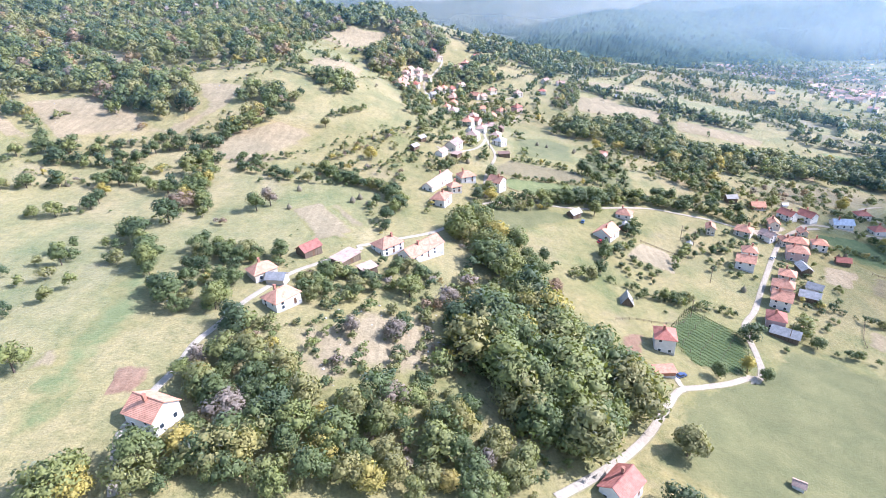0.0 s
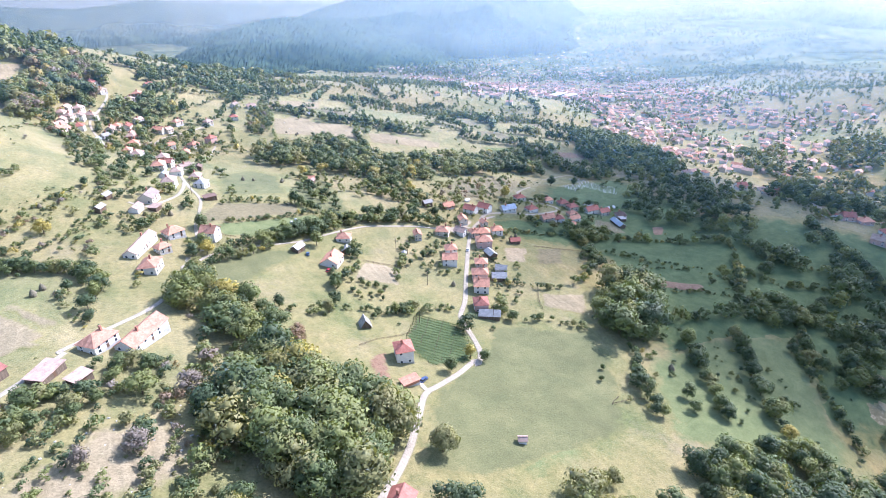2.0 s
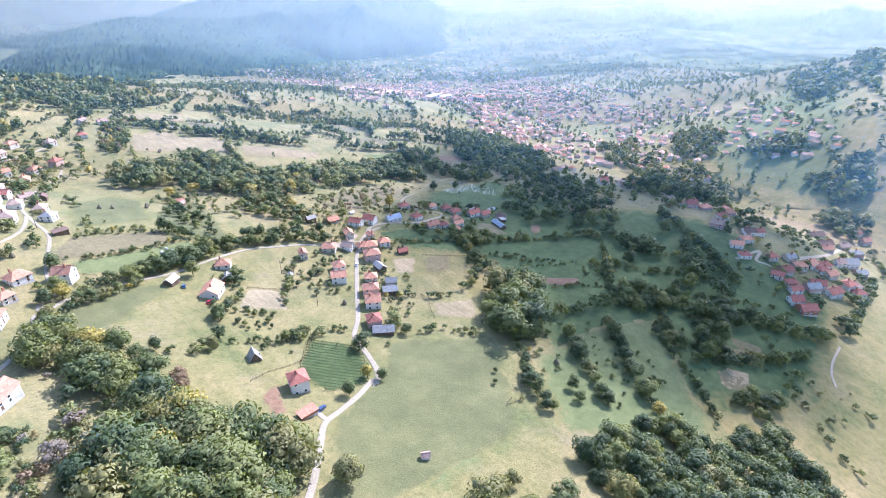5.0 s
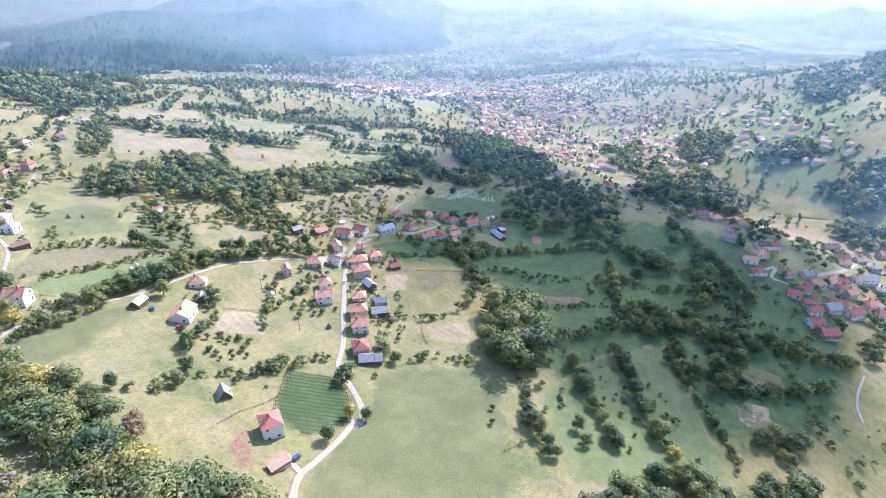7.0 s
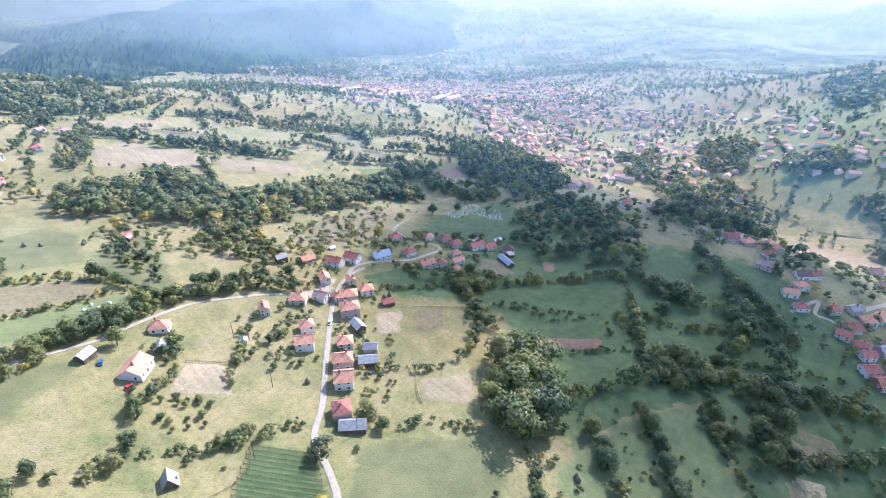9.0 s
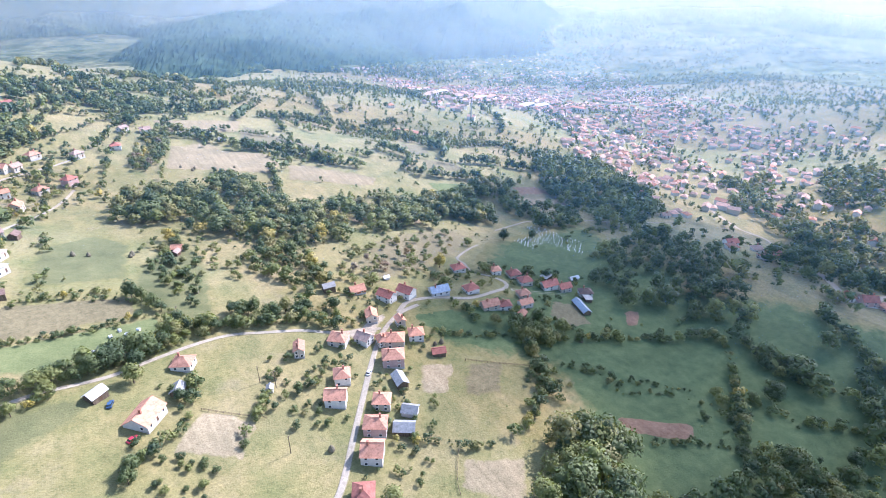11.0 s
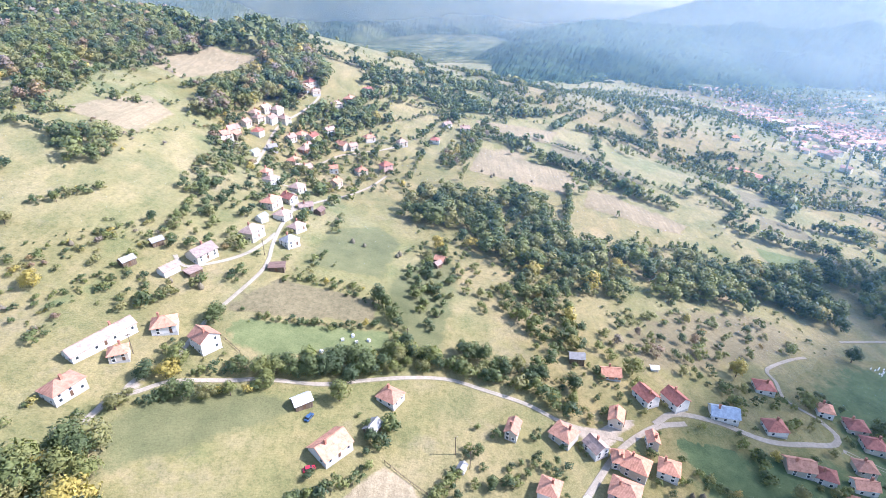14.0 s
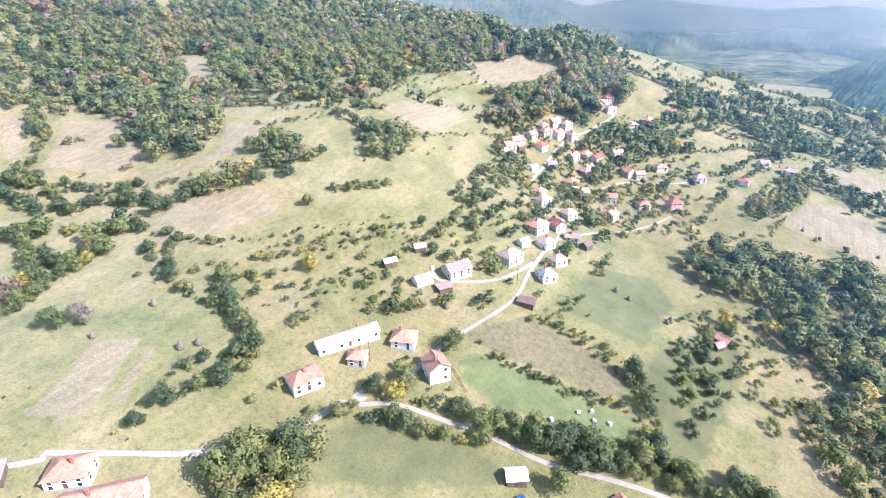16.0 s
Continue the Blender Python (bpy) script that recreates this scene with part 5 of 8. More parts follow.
VALLEY_SHADE_NORTH = [(203.9, 275.0), (224.6, 274.4), (278.3, 279.6), (287.1, 319.2), (326.4, 350.3), (447.3, 363.2), (406.5, 282.5), (416.2, 236.6), (326.6, 174.7), (235.4, 193.2), (241.4, 210.3), (215.9, 232.9), (205.0, 247.6)]
OPPOSITE_GREEN = [(829.3, 335.7), (1021.0, 309.3), (1155.9, 252.1), (1141.8, 159.9), (953.4, 110.3), (650.8, 44.2), (654.9, 121.1), (730.4, 239.3)]
PASTURES = [[(12.6, 238.9), (20.5, 255.2), (35.8, 265.2), (53.0, 268.4), (66.8, 269.2), (72.2, 259.2), (23.8, 220.9)], [(89.5, 338.1), (98.3, 361.5), (119.7, 400.0), (130.9, 370.8), (128.0, 327.3), (120.9, 297.1), (111.2, 292.9), (102.3, 309.2)], [(49.1, 346.6), (56.4, 395.0), (84.2, 410.7), (100.8, 391.3), (92.2, 346.0), (80.4, 346.7)]]
STRIP_FIELDS = [(179.3, 117.7), (209.3, 117.9), (246.4, 110.5), (279.7, 94.0), (247.3, 65.7), (210.2, 35.3), (196.7, 35.5), (142.3, 73.3), (149.9, 83.0)]
TAN_SLOPE = [(200.5, 337.3), (241.7, 376.3), (312.0, 392.7), (332.8, 358.9), (291.8, 326.1), (245.4, 306.8), (214.2, 298.0), (192.1, 304.8)]
KNOLL = [(-45.6, 134.7), (-30.7, 147.4), (-5.4, 154.8), (1.6, 137.9), (7.3, 118.9), (-5.4, 113.6), (-23.2, 111.8), (-33.0, 101.9), (-44.6, 116.6)]
CARS = [(79.0, 239.6, 25, (0.42, 0.03, 0.05), 'small red car parked beside the orange house'), (78.7, 141.8, 20, (0.04, 0.07, 0.16), 'dark blue car parked at the lane fork'), (74.8, 259.2, 70, (0.04, 0.09, 0.18), 'small blue car parked by a shed'), (169.0, 240.8, 40, (0.6, 0.6, 0.6), 'silver car parked beside the street')]
RIDGE_NEAR = [(-2, 2198, -201), (169, 2222, -187), (259, 2233, -138), (342, 2272, -93), (424, 2309, -61), (573, 2380, -36), (715, 2446, -20), (924, 2481, -33), (1132, 2504, -45), (1348, 2452, -104), (1612, 2287, -189), (1837, 2044, -282), (2072, 1728, -395)]
RIDGE_HIGH = [(729, 3216, -200), (1090, 3113, -40), (1283, 3038, 10), (1420, 2977, 60), (1579, 2952, 110), (1874, 2835, 150), (2120, 2680, 150), (2300, 2540, 80), (2440, 2400, -60), (2560, 2230, -180), (2719, 1950, -260), (2959, 1458, -360)]
RIDGE_WEST = [(-3300, 1900, 190), (-2500, 2600, 160), (-1654, 3292, 116), (-1433, 3462, 126), (-1262, 3590, 95), (-1096, 3758, 38), (-1005, 3863, -3), (-740, 4036, 48), (-370, 4149, 19), (15, 4228, -13), (395, 4220, 21), (855, 4061, -9), (1384, 3871, -19), (1773, 3661, -44)]
RIDGE_EAST = [(2628, 3274, -85), (2931, 3005, 28), (3278, 2780, 88), (3625, 2310, 132), (3812, 1987, 115), (3871, 1625, 80), (3890, 1290, 67), (3970, 1021, 101), (3933, 722, 111), (3978, 405, 116), (3987, -319, 98)]


# ---- the lie of the land ----
def hill_centres():
    near = [(x, y, 105.0) for y in range(-60, 740, 120) for x in range(-360, 660, 120)]
    far = [(60 + r * math.sin(radians(b)), 60 + r * math.cos(radians(b)), 0.32 * r) for r in (850, 1250, 1800, 2600, 3700) for b in range(-60, 121, 20)]
    return np.array(near + far + [(60, -2000, 1800), (-2500, -300, 1500), (60, 300, 900), (-600, -700, 700), (1200, -700, 700)])


CENTRES = hill_centres()
HEIGHTS = np.array(NEAR_HILLS + FAR_HILLS)


def lie(x, y):
    """The height of the ground at x, y (arrays)."""
    x, y = np.atleast_1d(np.asarray(x, float)), np.atleast_1d(np.asarray(y, float))
    r, b = np.hypot(x - 60, y - 60), np.degrees(np.arctan2(x - 60, y - 60))
    wx, wy, shrink = x, y, np.minimum(1.0, 2150 / np.maximum(r, 1.0))
    x, y = 60 + (x - 60) * shrink, 60 + (y - 60) * shrink
    z = HEIGHTS[-3] + HEIGHTS[-2] * x / 1000 + HEIGHTS[-1] * y / 1000
    for (cx, cy, s), h in zip(CENTRES, HEIGHTS):
        z += h * np.exp(-((x - cx) ** 2 + (y - cy) ** 2) / (2 * s * s))
    # beyond the plateau and the town the land is a low valley floor, from which the ridges rise
    m = np.clip((r - 1950) / 350, 0, 1) * np.clip((b + 75) / 20, 0, 1) * np.clip((56 - b) / 14, 0, 1)
    m = m * m * (3 - 2 * m)
    z = z * (1 - m) + np.minimum(z, -205.0) * m
    # behind the town the farther slope climbs, with folds
    far = np.clip(r - 2150, 0, 850) - 0.7 * np.clip(r - 3000, 0, 1200)
    fold = np.sin(wx * 0.0061 + 1.3 * np.sin(wy * 0.0043)) + np.sin(wy * 0.0074 + wx * 0.0022)
    # the opposite slope has its crest before the town's end and falls away behind
    k = np.clip((b - 56) / 10, 0, 1) * np.clip((r - 1210) / 520, 0, 1)
    k = k * k * (3 - 2 * k)
    z = z * (1 - k) + np.minimum(z, -150.0) * k
    return z + far * (0.115 * np.exp(-((b - 50) / 12) ** 2) + 0.015) + np.clip((r - 2150) / 400, 0, 1) * 11 * fold


def at(x, y):
    return float(lie(x, y)[0])


def mesh_from(name, verts, faces, mat, smooth=False, tone=None, bent=None):
    me = bpy.data.meshes.new(name)
    me.from_pydata(np.asarray(verts).tolist() if not isinstance(verts, list) else verts, [], faces if isinstance(faces, list) else faces.tolist())
    for m in mat if isinstance(mat, (list, tuple)) else [mat]:
        me.materials.append(m)
    if smooth:
        me.polygons.foreach_set("use_smooth", [True] * len(me.polygons))
    if bent is not None:
        # leaves shade as the clump that they belong to
        me.polygons.foreach_set("use_smooth", [True] * len(me.polygons))
        me.normals_split_custom_set_from_vertices(bent)
    if tone is not None:
        me.attributes.new("tone", "FLOAT", "POINT").data.foreach_set("value", np.asarray(tone, np.float32))
    return me


def axis_steps(lo, hi, fine, reach):
    mid = list(np.arange(lo, hi + fine, fine))
    out, step, v = [], fine, hi + fine
    while v < reach:
        step *= 1.09
        v += step
        out.append(v)
    left, step, v = [], fine, lo
    while v > -reach:
        step *= 1.09
        v -= step
        left.append(v)
    return np.array(left[::-1] + mid + out)


def build_ground():
    gx, gy = axis_steps(-320, 640, 5.0, 4700), axis_steps(-40, 720, 5.0, 4700)
    X, Y = np.meshgrid(gx, gy)
    z = lie(X.ravel(), Y.ravel())
    v = np.stack([X.ravel(), Y.ravel(), z], 1)
    w, h = len(gx), len(gy)
    i = np.arange((h - 1) * w).reshape(h - 1, w)[:, :-1].ravel()
    f = np.stack([i, i + 1, i + w + 1, i + w], 1)
    me = mesh_from("ground", v, f, M_GRASS, True)
    return tagged(new("ground", me), "dry green hill meadows falling to a valley", "ground", kind="structure")


build_ground()


def inside(px, py, poly):
    px, py = np.asarray(px), np.asarray(py)
    hit = np.zeros(px.shape, bool)
    n = len(poly)
    for k in range(n):
        (x1, y1), (x2, y2) = poly[k], poly[(k + 1) % n]
        cross = (y1 > py) != (y2 > py)
        hit ^= cross & (px < (x2 - x1) * (py - y1) / (y2 - y1 + 1e-9) + x1)
    return hit


def curve_points(pts, step=2.0):
    """A smooth line through pts, in even steps."""
    p = [Vector(q) for q in pts]
    p = [p[0] * 2 - p[1]] + p + [p[-1] * 2 - p[-2]]
    out = []
    for a, b, c, d in zip(p, p[1:], p[2:], p[3:]):
        n = max(2, int((c - b).length / step))
        for k in range(n):
            t = k / n
            out.append(0.5 * (2 * b + (c - a) * t + (2 * a - 5 * b + 4 * c - d) * t * t + (3 * b - a - 3 * c + d) * t ** 3))
    return out + [p[-2]]


ROAD_POINTS = []


def build_road(name, width, pts):
    c = curve_points(pts, 2.5)
    rows = []
    for k, q in enumerate(c):
        d = (c[min(k + 1, len(c) - 1)] - c[max(k - 1, 0)]).normalized()
        s = Vector((-d.y, d.x))
        w = 0.74 * width * (1 + 0.10 * noise.noise((q.x * 0.11, q.y * 0.11, 3)))
        rows.append([q + s * w * e for e in (-0.62, -0.5, -0.17, 0.17, 0.5, 0.62)])
        ROAD_POINTS.append((q.x, q.y))
    flat = np.array([[v.x, v.y] for r in rows for v in r])
    z = lie(flat[:, 0], flat[:, 1]) + np.tile([0.02, 0.20, 0.16, 0.16, 0.20, 0.02], len(rows))
    f = [(6 * a + b, 6 * a + b + 1, 6 * a + b + 7, 6 * a + b + 6) for a in range(len(rows) - 1) for b in range(5)]
    me = mesh_from(name, np.c_[flat, z], f, [M_ROAD, M_VERGE], True)
    for k, p in enumerate(me.polygons):
        p.material_index = 1 if k % 5 in (0, 4) else 0
    tagged(new(name, me), "narrow pale gravel road between the meadows", "road", kind="structure")


for road_name, (road_width, road_line) in ROADS.items():
    build_road(road_name, road_width, road_line)
ROAD_POINTS = np.array(ROAD_POINTS)


FIELD_LABELS = {"stubble": "mown dry tan hay field", "soil": "ploughed reddish-brown soil plot", "straw": "pale straw-covered harvested plot",
                "fallow": "rough brown fallow field", "lush": "lush dark green grass field", "fresh": "freshly mown bright green meadow", "gravel": "pale bare gravel yard", "pasture": "short grazed olive green pasture"}


def build_field(kind, poly, fade=4.0, lift=0.26, joined=None):
    """A plot with an uneven edge, laid over the ground."""
    edge = []
    n = len(poly)
    for k in range(n):
        a, b = Vector(poly[k]), Vector(poly[(k + 1) % n])
        m = max(2, int((b - a).length / 5))
        for j in range(m):
            q = a.lerp(b, j / m)
            q += Vector((noise.noise((q.x * 0.09, q.y * 0.09, 1)), noise.noise((q.x * 0.09, q.y * 0.09, 7)))) * 2.2
            edge.append(q)
    bm = bmesh.new()
    vs = [bm.verts.new((q.x, q.y, 0)) for q in edge]
    bm.faces.new(vs)
    bmesh.ops.triangulate(bm, faces=bm.faces)
    for _ in range(5 if fade < 50 else 7):
        long = [e for e in bm.edges if e.calc_length() > (4.5 if fade < 10 else 10)]
        if not long:
            break
        bmesh.ops.subdivide_edges(bm, edges=long, cuts=1)
        bmesh.ops.triangulate(bm, faces=[f for f in bm.faces if len(f.verts) > 3])
    co = np.array([v.co[:2] for v in bm.verts])
    z = lie(co[:, 0], co[:, 1])
    near = np.full(len(co), 1e9)
    for k in range(n):
        a, b = np.array(poly[k]), np.array(poly[(k + 1) % n])
        t = np.clip(((co - a) @ (b - a)) / ((b - a) @ (b - a) + 1e-9), 0, 1)
        near = np.minimum(near, np.hypot(*(co - a - t[:, None] * (b - a)).T))
    deep = near
    if joined:
        # two plots that run into one another share no rim
        far = np.full(len(co), 1e9)
        for k in range(len(joined)):
            a, b = np.array(joined[k]), np.array(joined[(k + 1) % len(joined)])
            t = np.clip(((co - a) @ (b - a)) / ((b - a) @ (b - a) + 1e-9), 0, 1)
            far = np.minimum(far, np.hypot(*(co - a - t[:, None] * (b - a)).T))
        deep = np.maximum(near, np.where(inside(co[:, 0], co[:, 1], joined), far, 0))
    rim = np.clip(deep / fade, 0, 1)
    for v, h, q in zip(bm.verts, z, np.clip(near / 1.8, 0, 1)):
        v.co.z = h - 0.08 + (lift + 0.08) * q
    me = bpy.data.meshes.new("field")
    bmesh.ops.recalc_face_normals(bm, faces=bm.faces)
    bm.to_mesh(me)
    bm.free()
    if me.polygons and sum(p.normal.z for p in me.polygons) < 0:
        me.flip_normals()
    me.materials.append(FIELD_MATS[kind])
    me.attributes.new("rim", "FLOAT", "POINT").data.foreach_set("value", rim.astype(np.float32))
    me.polygons.foreach_set("use_smooth", [True] * len(me.polygons))
    tagged(new("field", me), FIELD_LABELS[kind], "field", kind="structure")


# greener grass, also darkened where the cloud's shadow falls, to deepen that shade
build_field("lush", VALLEY_SHADE_GREEN, 22.0, 0.12, VALLEY_SHADE_NORTH)
build_field("lush", VALLEY_SHADE_NORTH, 22.0, 0.18, VALLEY_SHADE_GREEN)
build_field("fresh", OPPOSITE_GREEN, 60.0, 1.4)
build_field("fallow", TAN_SLOPE, 22.0, 0.12)
build_field("pasture", OPEN_MEADOWS[0], 7.0, 0.10)
for pasture_poly in PASTURES:
    build_field("pasture", pasture_poly, 7.0, 0.13)
build_field("fresh", STRIP_FIELDS, 12.0, 0.22)
build_field("stubble", KNOLL, 14.0, 0.12)
build_field("lush", VINEYARD, 3.0, 0.14)
for tan_poly in TAN_MEADOWS:
    build_field("stubble", tan_poly, 16.0, 0.10)
for green_poly in GREEN_MEADOWS:
    build_field("fresh", green_poly, 12.0, 0.10)
for field_kind, field_poly in FIELDS.values():
    build_field(field_kind, field_poly, 1.6 if field_kind in ("soil", "straw", "gravel") else 2.8)


# ---- houses ----
def part(name, bm, mat, parent, label=""):
    me = bpy.data.meshes.new(name)
    if isinstance(bm, bmesh.types.BMesh):
        bm.to_mesh(me)
        bm.free()
        me.materials.append(mat)
    else:
        me = bm
    ob = new(name, me)
    ob.parent = parent
    return tagged(ob, label) if label else ob


def box(bm, x0, x1, y0, y1, z0, z1):
    c = [bm.verts.new(p) for p in ((x0, y0, z0), (x1, y0, z0), (x1, y1, z0), (x0, y1, z0), (x0, y0, z1), (x1, y0, z1), (x1, y1, z1), (x0, y1, z1))]
    for f in ((3, 2, 1, 0), (4, 5, 6, 7), (0, 1, 5, 4), (1, 2, 6, 5), (2, 3, 7, 6), (3, 0, 4, 7)):
        bm.faces.new([c[k] for k in f])
    return c


def slab(bm, quad, thick):
    """A thin slab under a planar face."""
    top = [Vector(q) for q in quad]
    n = (top[1] - top[0]).cross(top[2] - top[0]).normalized()
    if n.z < 0:
        top, n = top[::-1], -n
    a = [bm.verts.new(v) for v in top]
    b = [bm.verts.new(v - n * thick) for v in top]
    bm.faces.new(a)
    bm.faces.new(b[::-1])
    for k in range(len(a)):
        j = (k + 1) % len(a)
        bm.faces.new((a[j], a[k], b[k], b[j]))


def shared_window():
    bm = bmesh.new()
    outer, inner = [(-0.62, -0.72), (0.62, -0.72), (0.62, 0.70), (-0.62, 0.70)], [(-0.5, -0.60), (0.5, -0.60), (0.5, 0.58), (-0.5, 0.58)]
    rings = [[bm.verts.new((x, y, z)) for x, z in loop] for loop, y in ((outer, 0.0), (outer, -0.10), (inner, -0.10), (inner, -0.01))]
    for a, b in zip(rings, rings[1:]):
        for k in range(4):
            bm.faces.new((a[k], a[(k + 1) % 4], b[(k + 1) % 4], b[k]))
    fr = bpy.data.meshes.new("window")
    bm.to_mesh(fr)
    fr.materials.append(M_FRAME)
    bm = bmesh.new()
    box(bm, -0.5, 0.5, -0.03, -0.01, -0.62, 0.58)
    pane = bpy.data.meshes.new("pane")
    bm.to_mesh(pane)
    pane.materials.append(M_GLASS)
    bm = bmesh.new()
    box(bm, -0.5, 0.5, -0.06, 0.0, 0, 2.05)
    door = bpy.data.meshes.new("door")
    bm.to_mesh(door)
    door.materials.append(M_DOOR)
    bm = bmesh.new()
    box(bm, -0.35, 0.35, -0.35, 0.35, -1.2, 1.0)
    box(bm, -0.42, 0.42, -0.42, 0.42, 1.0, 1.15)
    chim = bpy.data.meshes.new("chimney")
    bm.to_mesh(chim)
    chim.materials.append(M_BRICK)
    return fr, pane, door, chim


WINDOW, PANE, DOOR, CHIMNEY = shared_window()
FOOTPRINTS = []


def roof_profile(kind, L, W, h):
    """Half length, half width with eaves, ridge height and half ridge length."""
    rise = {"g": 0.33, "h": 0.30, "s": 0.10, "a": 0.75}[kind] * W
    return L / 2 + 0.45, W / 2 + 0.5, h + rise, (L / 2 + 0.45) if kind in "gsa" else max(0.4, (L - W) / 2 + 0.3)


def build_house(x, y, ang, L, W, h, kind, rc, wc, rng, label, name="house", category="house", group="", windows=True):
    ca, sa = math.cos(radians(ang)), math.sin(radians(ang))
    corners = [(x + ca * u - sa * v, y + sa * u + ca * v) for u in (-L / 2, L / 2) for v in (-W / 2, W / 2)]
    zs = lie([c[0] for c in corners], [c[1] for c in corners])
    z = float(zs.mean())
    deep = float(z - zs.min()) + 0.6
    root = new(name)
    root.matrix_world = pose(x, y, z, 0, 0, ang)
    tagged(root, label, category, group)
    FOOTPRINTS.append((x, y, max(L, W) * 0.62))
    ex, ey, top, rx = roof_profile(kind, L, W, h)
    rise = top - h
    drop = rise * 0.5 / (W / 2)
    bm = bmesh.new()
    if kind in "ga":
        base = [(-W / 2, -deep), (W / 2, -deep), (W / 2, h), (0, h + rise - 0.06), (-W / 2, h)]
        a = [bm.verts.new((-L / 2, p, q)) for p, q in base]
        b = [bm.verts.new((L / 2, p, q)) for p, q in base]
        bm.faces.new(a[::-1])
        bm.faces.new(b)
        for k in range(5):
            j = (k + 1) % 5
            bm.faces.new((a[k], a[j], b[j], b[k]))
        bmesh.ops.recalc_face_normals(bm, faces=bm.faces)
    else:
        box(bm, -L / 2, L / 2, -W / 2, W / 2, -deep, h)
    part("wall", bm, WALLS[wc], root)
    if wc not in ("timber",):
        bm = bmesh.new()
        box(bm, -L / 2 - 0.06, L / 2 + 0.06, -W / 2 - 0.06, W / 2 + 0.06, -deep - 0.1, 0.45)
        part("plinth", bm, M_CONCRETE, root)
    bm = bmesh.new()
    lift = 0.14
    if kind == "s":
        slab(bm, [(-ex, -ey, h + lift), (ex, -ey, h + lift), (ex, ey, h + lift + rise), (-ex, ey, h + lift + rise)], 0.12)
    else:
        e = h - drop + lift
        r = top + lift
        slab(bm, [(-ex, -ey, e), (ex, -ey, e), (rx, 0, r), (-rx, 0, r)], 0.16)
        slab(bm, [(ex, ey, e), (-ex, ey, e), (-rx, 0, r), (rx, 0, r)], 0.16)
        if kind == "h":
            slab(bm, [(ex, -ey, e), (ex, ey, e), (rx, 0, r)], 0.16)
            slab(bm, [(-ex, ey, e), (-ex, -ey, e), (-rx, 0, r)], 0.16)
    part("roof", bm, ROOFS[rc], root)
    if kind in "gh" and rc in ("orange", "red", "brown", "pale"):
        bm = bmesh.new()
        box(bm, -rx, rx, -0.14, 0.14, top + lift - 0.08, top + lift + 0.1)
        part("ridge_cap", bm, ROOFS[rc], root)
    if kind == "s":
        bm = bmesh.new()
        bm.free()
        for u in (-L / 2 + 0.1, 0, L / 2 - 0.1):
            bm = bmesh.new()
            box(bm, u - 0.09, u + 0.09, W / 2 - 0.2, W / 2 - 0.02, h, h + rise)
            part("post", bm, M_TIMBER, root)
    if windows and wc != "timber" and kind != "a":
        chim = part("chimney", CHIMNEY, None, root)
        chim.location = (rng.uniform(-0.25, 0.25) * L, rng.choice((-0.7, 0.7)), top + 0.35)
        floors = 1 if h < 3.35 else 2
        cols = max(2, int(L / 3.2))
        for side in (-1, 1):
            for fl in range(floors):
                zc = 1.55 if floors == 1 else (1.15, h - 0.85)[fl]
                for c in range(cols):
                    u = (c + 0.5) / cols * L - L / 2
                    if side < 0 and fl == 0 and c == cols // 2:
                        d = part("door", DOOR, None, root)
                        d.location = (u, -W / 2, 0.1)
                        continue
                    if rng.random() < 0.16:
                        continue
                    w = part("window", WINDOW, None, root)
                    w.location, w.rotation_euler = (u, side * W / 2, zc), (0, 0, 0 if side < 0 else math.pi)
                    part("pane", PANE, None, w)
        for end in (-1, 1):
            for fl in range(floors):
                zc = 1.55 if floors == 1 else (1.15, h - 0.85)[fl]
                for v in (-W / 4, W / 4):
                    if rng.random() < 0.3:
                        continue
                    w = part("window", WINDOW, None, root)
                    w.location, w.rotation_euler = (end * L / 2, v, zc), (0, 0, end * math.pi / 2)
                    part("pane", PANE, None, w)
    elif wc == "timber":
        d = part("door", DOOR, None, root)
        d.location = (0, -W / 2, 0.0)
    return root


ROOF_WORDS = dict(town="haze-lightened red tiled", orange="orange tiled", red="dark red tiled", brown="brown tiled", pale="faded pale tiled", grey="grey sheet", blue="blue-grey sheet", lilac="faded lilac", white="white sheet", dark="dark sheet")
SHAPE_WORDS = dict(g="gable roof", h="hipped roof", s="lean-to roof", a="steep roof")
WALL_WORDS = dict(white="white rendered", cream="cream rendered", pink="pinkish rendered", brick="bare brick", timber="weathered timber")
build_rng = random.Random(7)
for house_group, rows in HOUSES.items():
    for (hx, hy, ha, hl, hw, hh, hk, hr, hwl) in rows:
        hl, hw, hh = hl * 0.87, hw * 0.87, hh * 0.86
        if "hamlet" in house_group:
            # the old hamlet is paler: faded tiles and cream walls
            hr, hwl = ("pale" if hr == "orange" and build_rng.random() < 0.6 else hr), ("cream" if hwl == "white" and build_rng.random() < 0.5 else hwl)
        size = "long" if hl > 15 else "two-storey" if hh >= 3.4 else "single-storey"
        build_house(hx, hy, ha, hl, hw, hh, hk, hr, hwl, build_rng, "%s %s house with %s %s" % (size, WALL_WORDS[hwl], ROOF_WORDS[hr], SHAPE_WORDS[hk]), group=house_group.replace("_", " "))
for shed_group, rows in SHEDS.items():
    for (hx, hy, ha, hl, hw, hh, hk, hr, hwl) in rows:
        hl, hw, hh = hl * 0.88, hw * 0.88, hh * 0.88
        build_house(hx, hy, ha, hl, hw, hh, hk, hr, hwl, build_rng, "small %s shed with %s %s" % (WALL_WORDS[hwl], ROOF_WORDS[hr], SHAPE_WORDS[hk]), "shed", "shed", "farm sheds", windows=False)


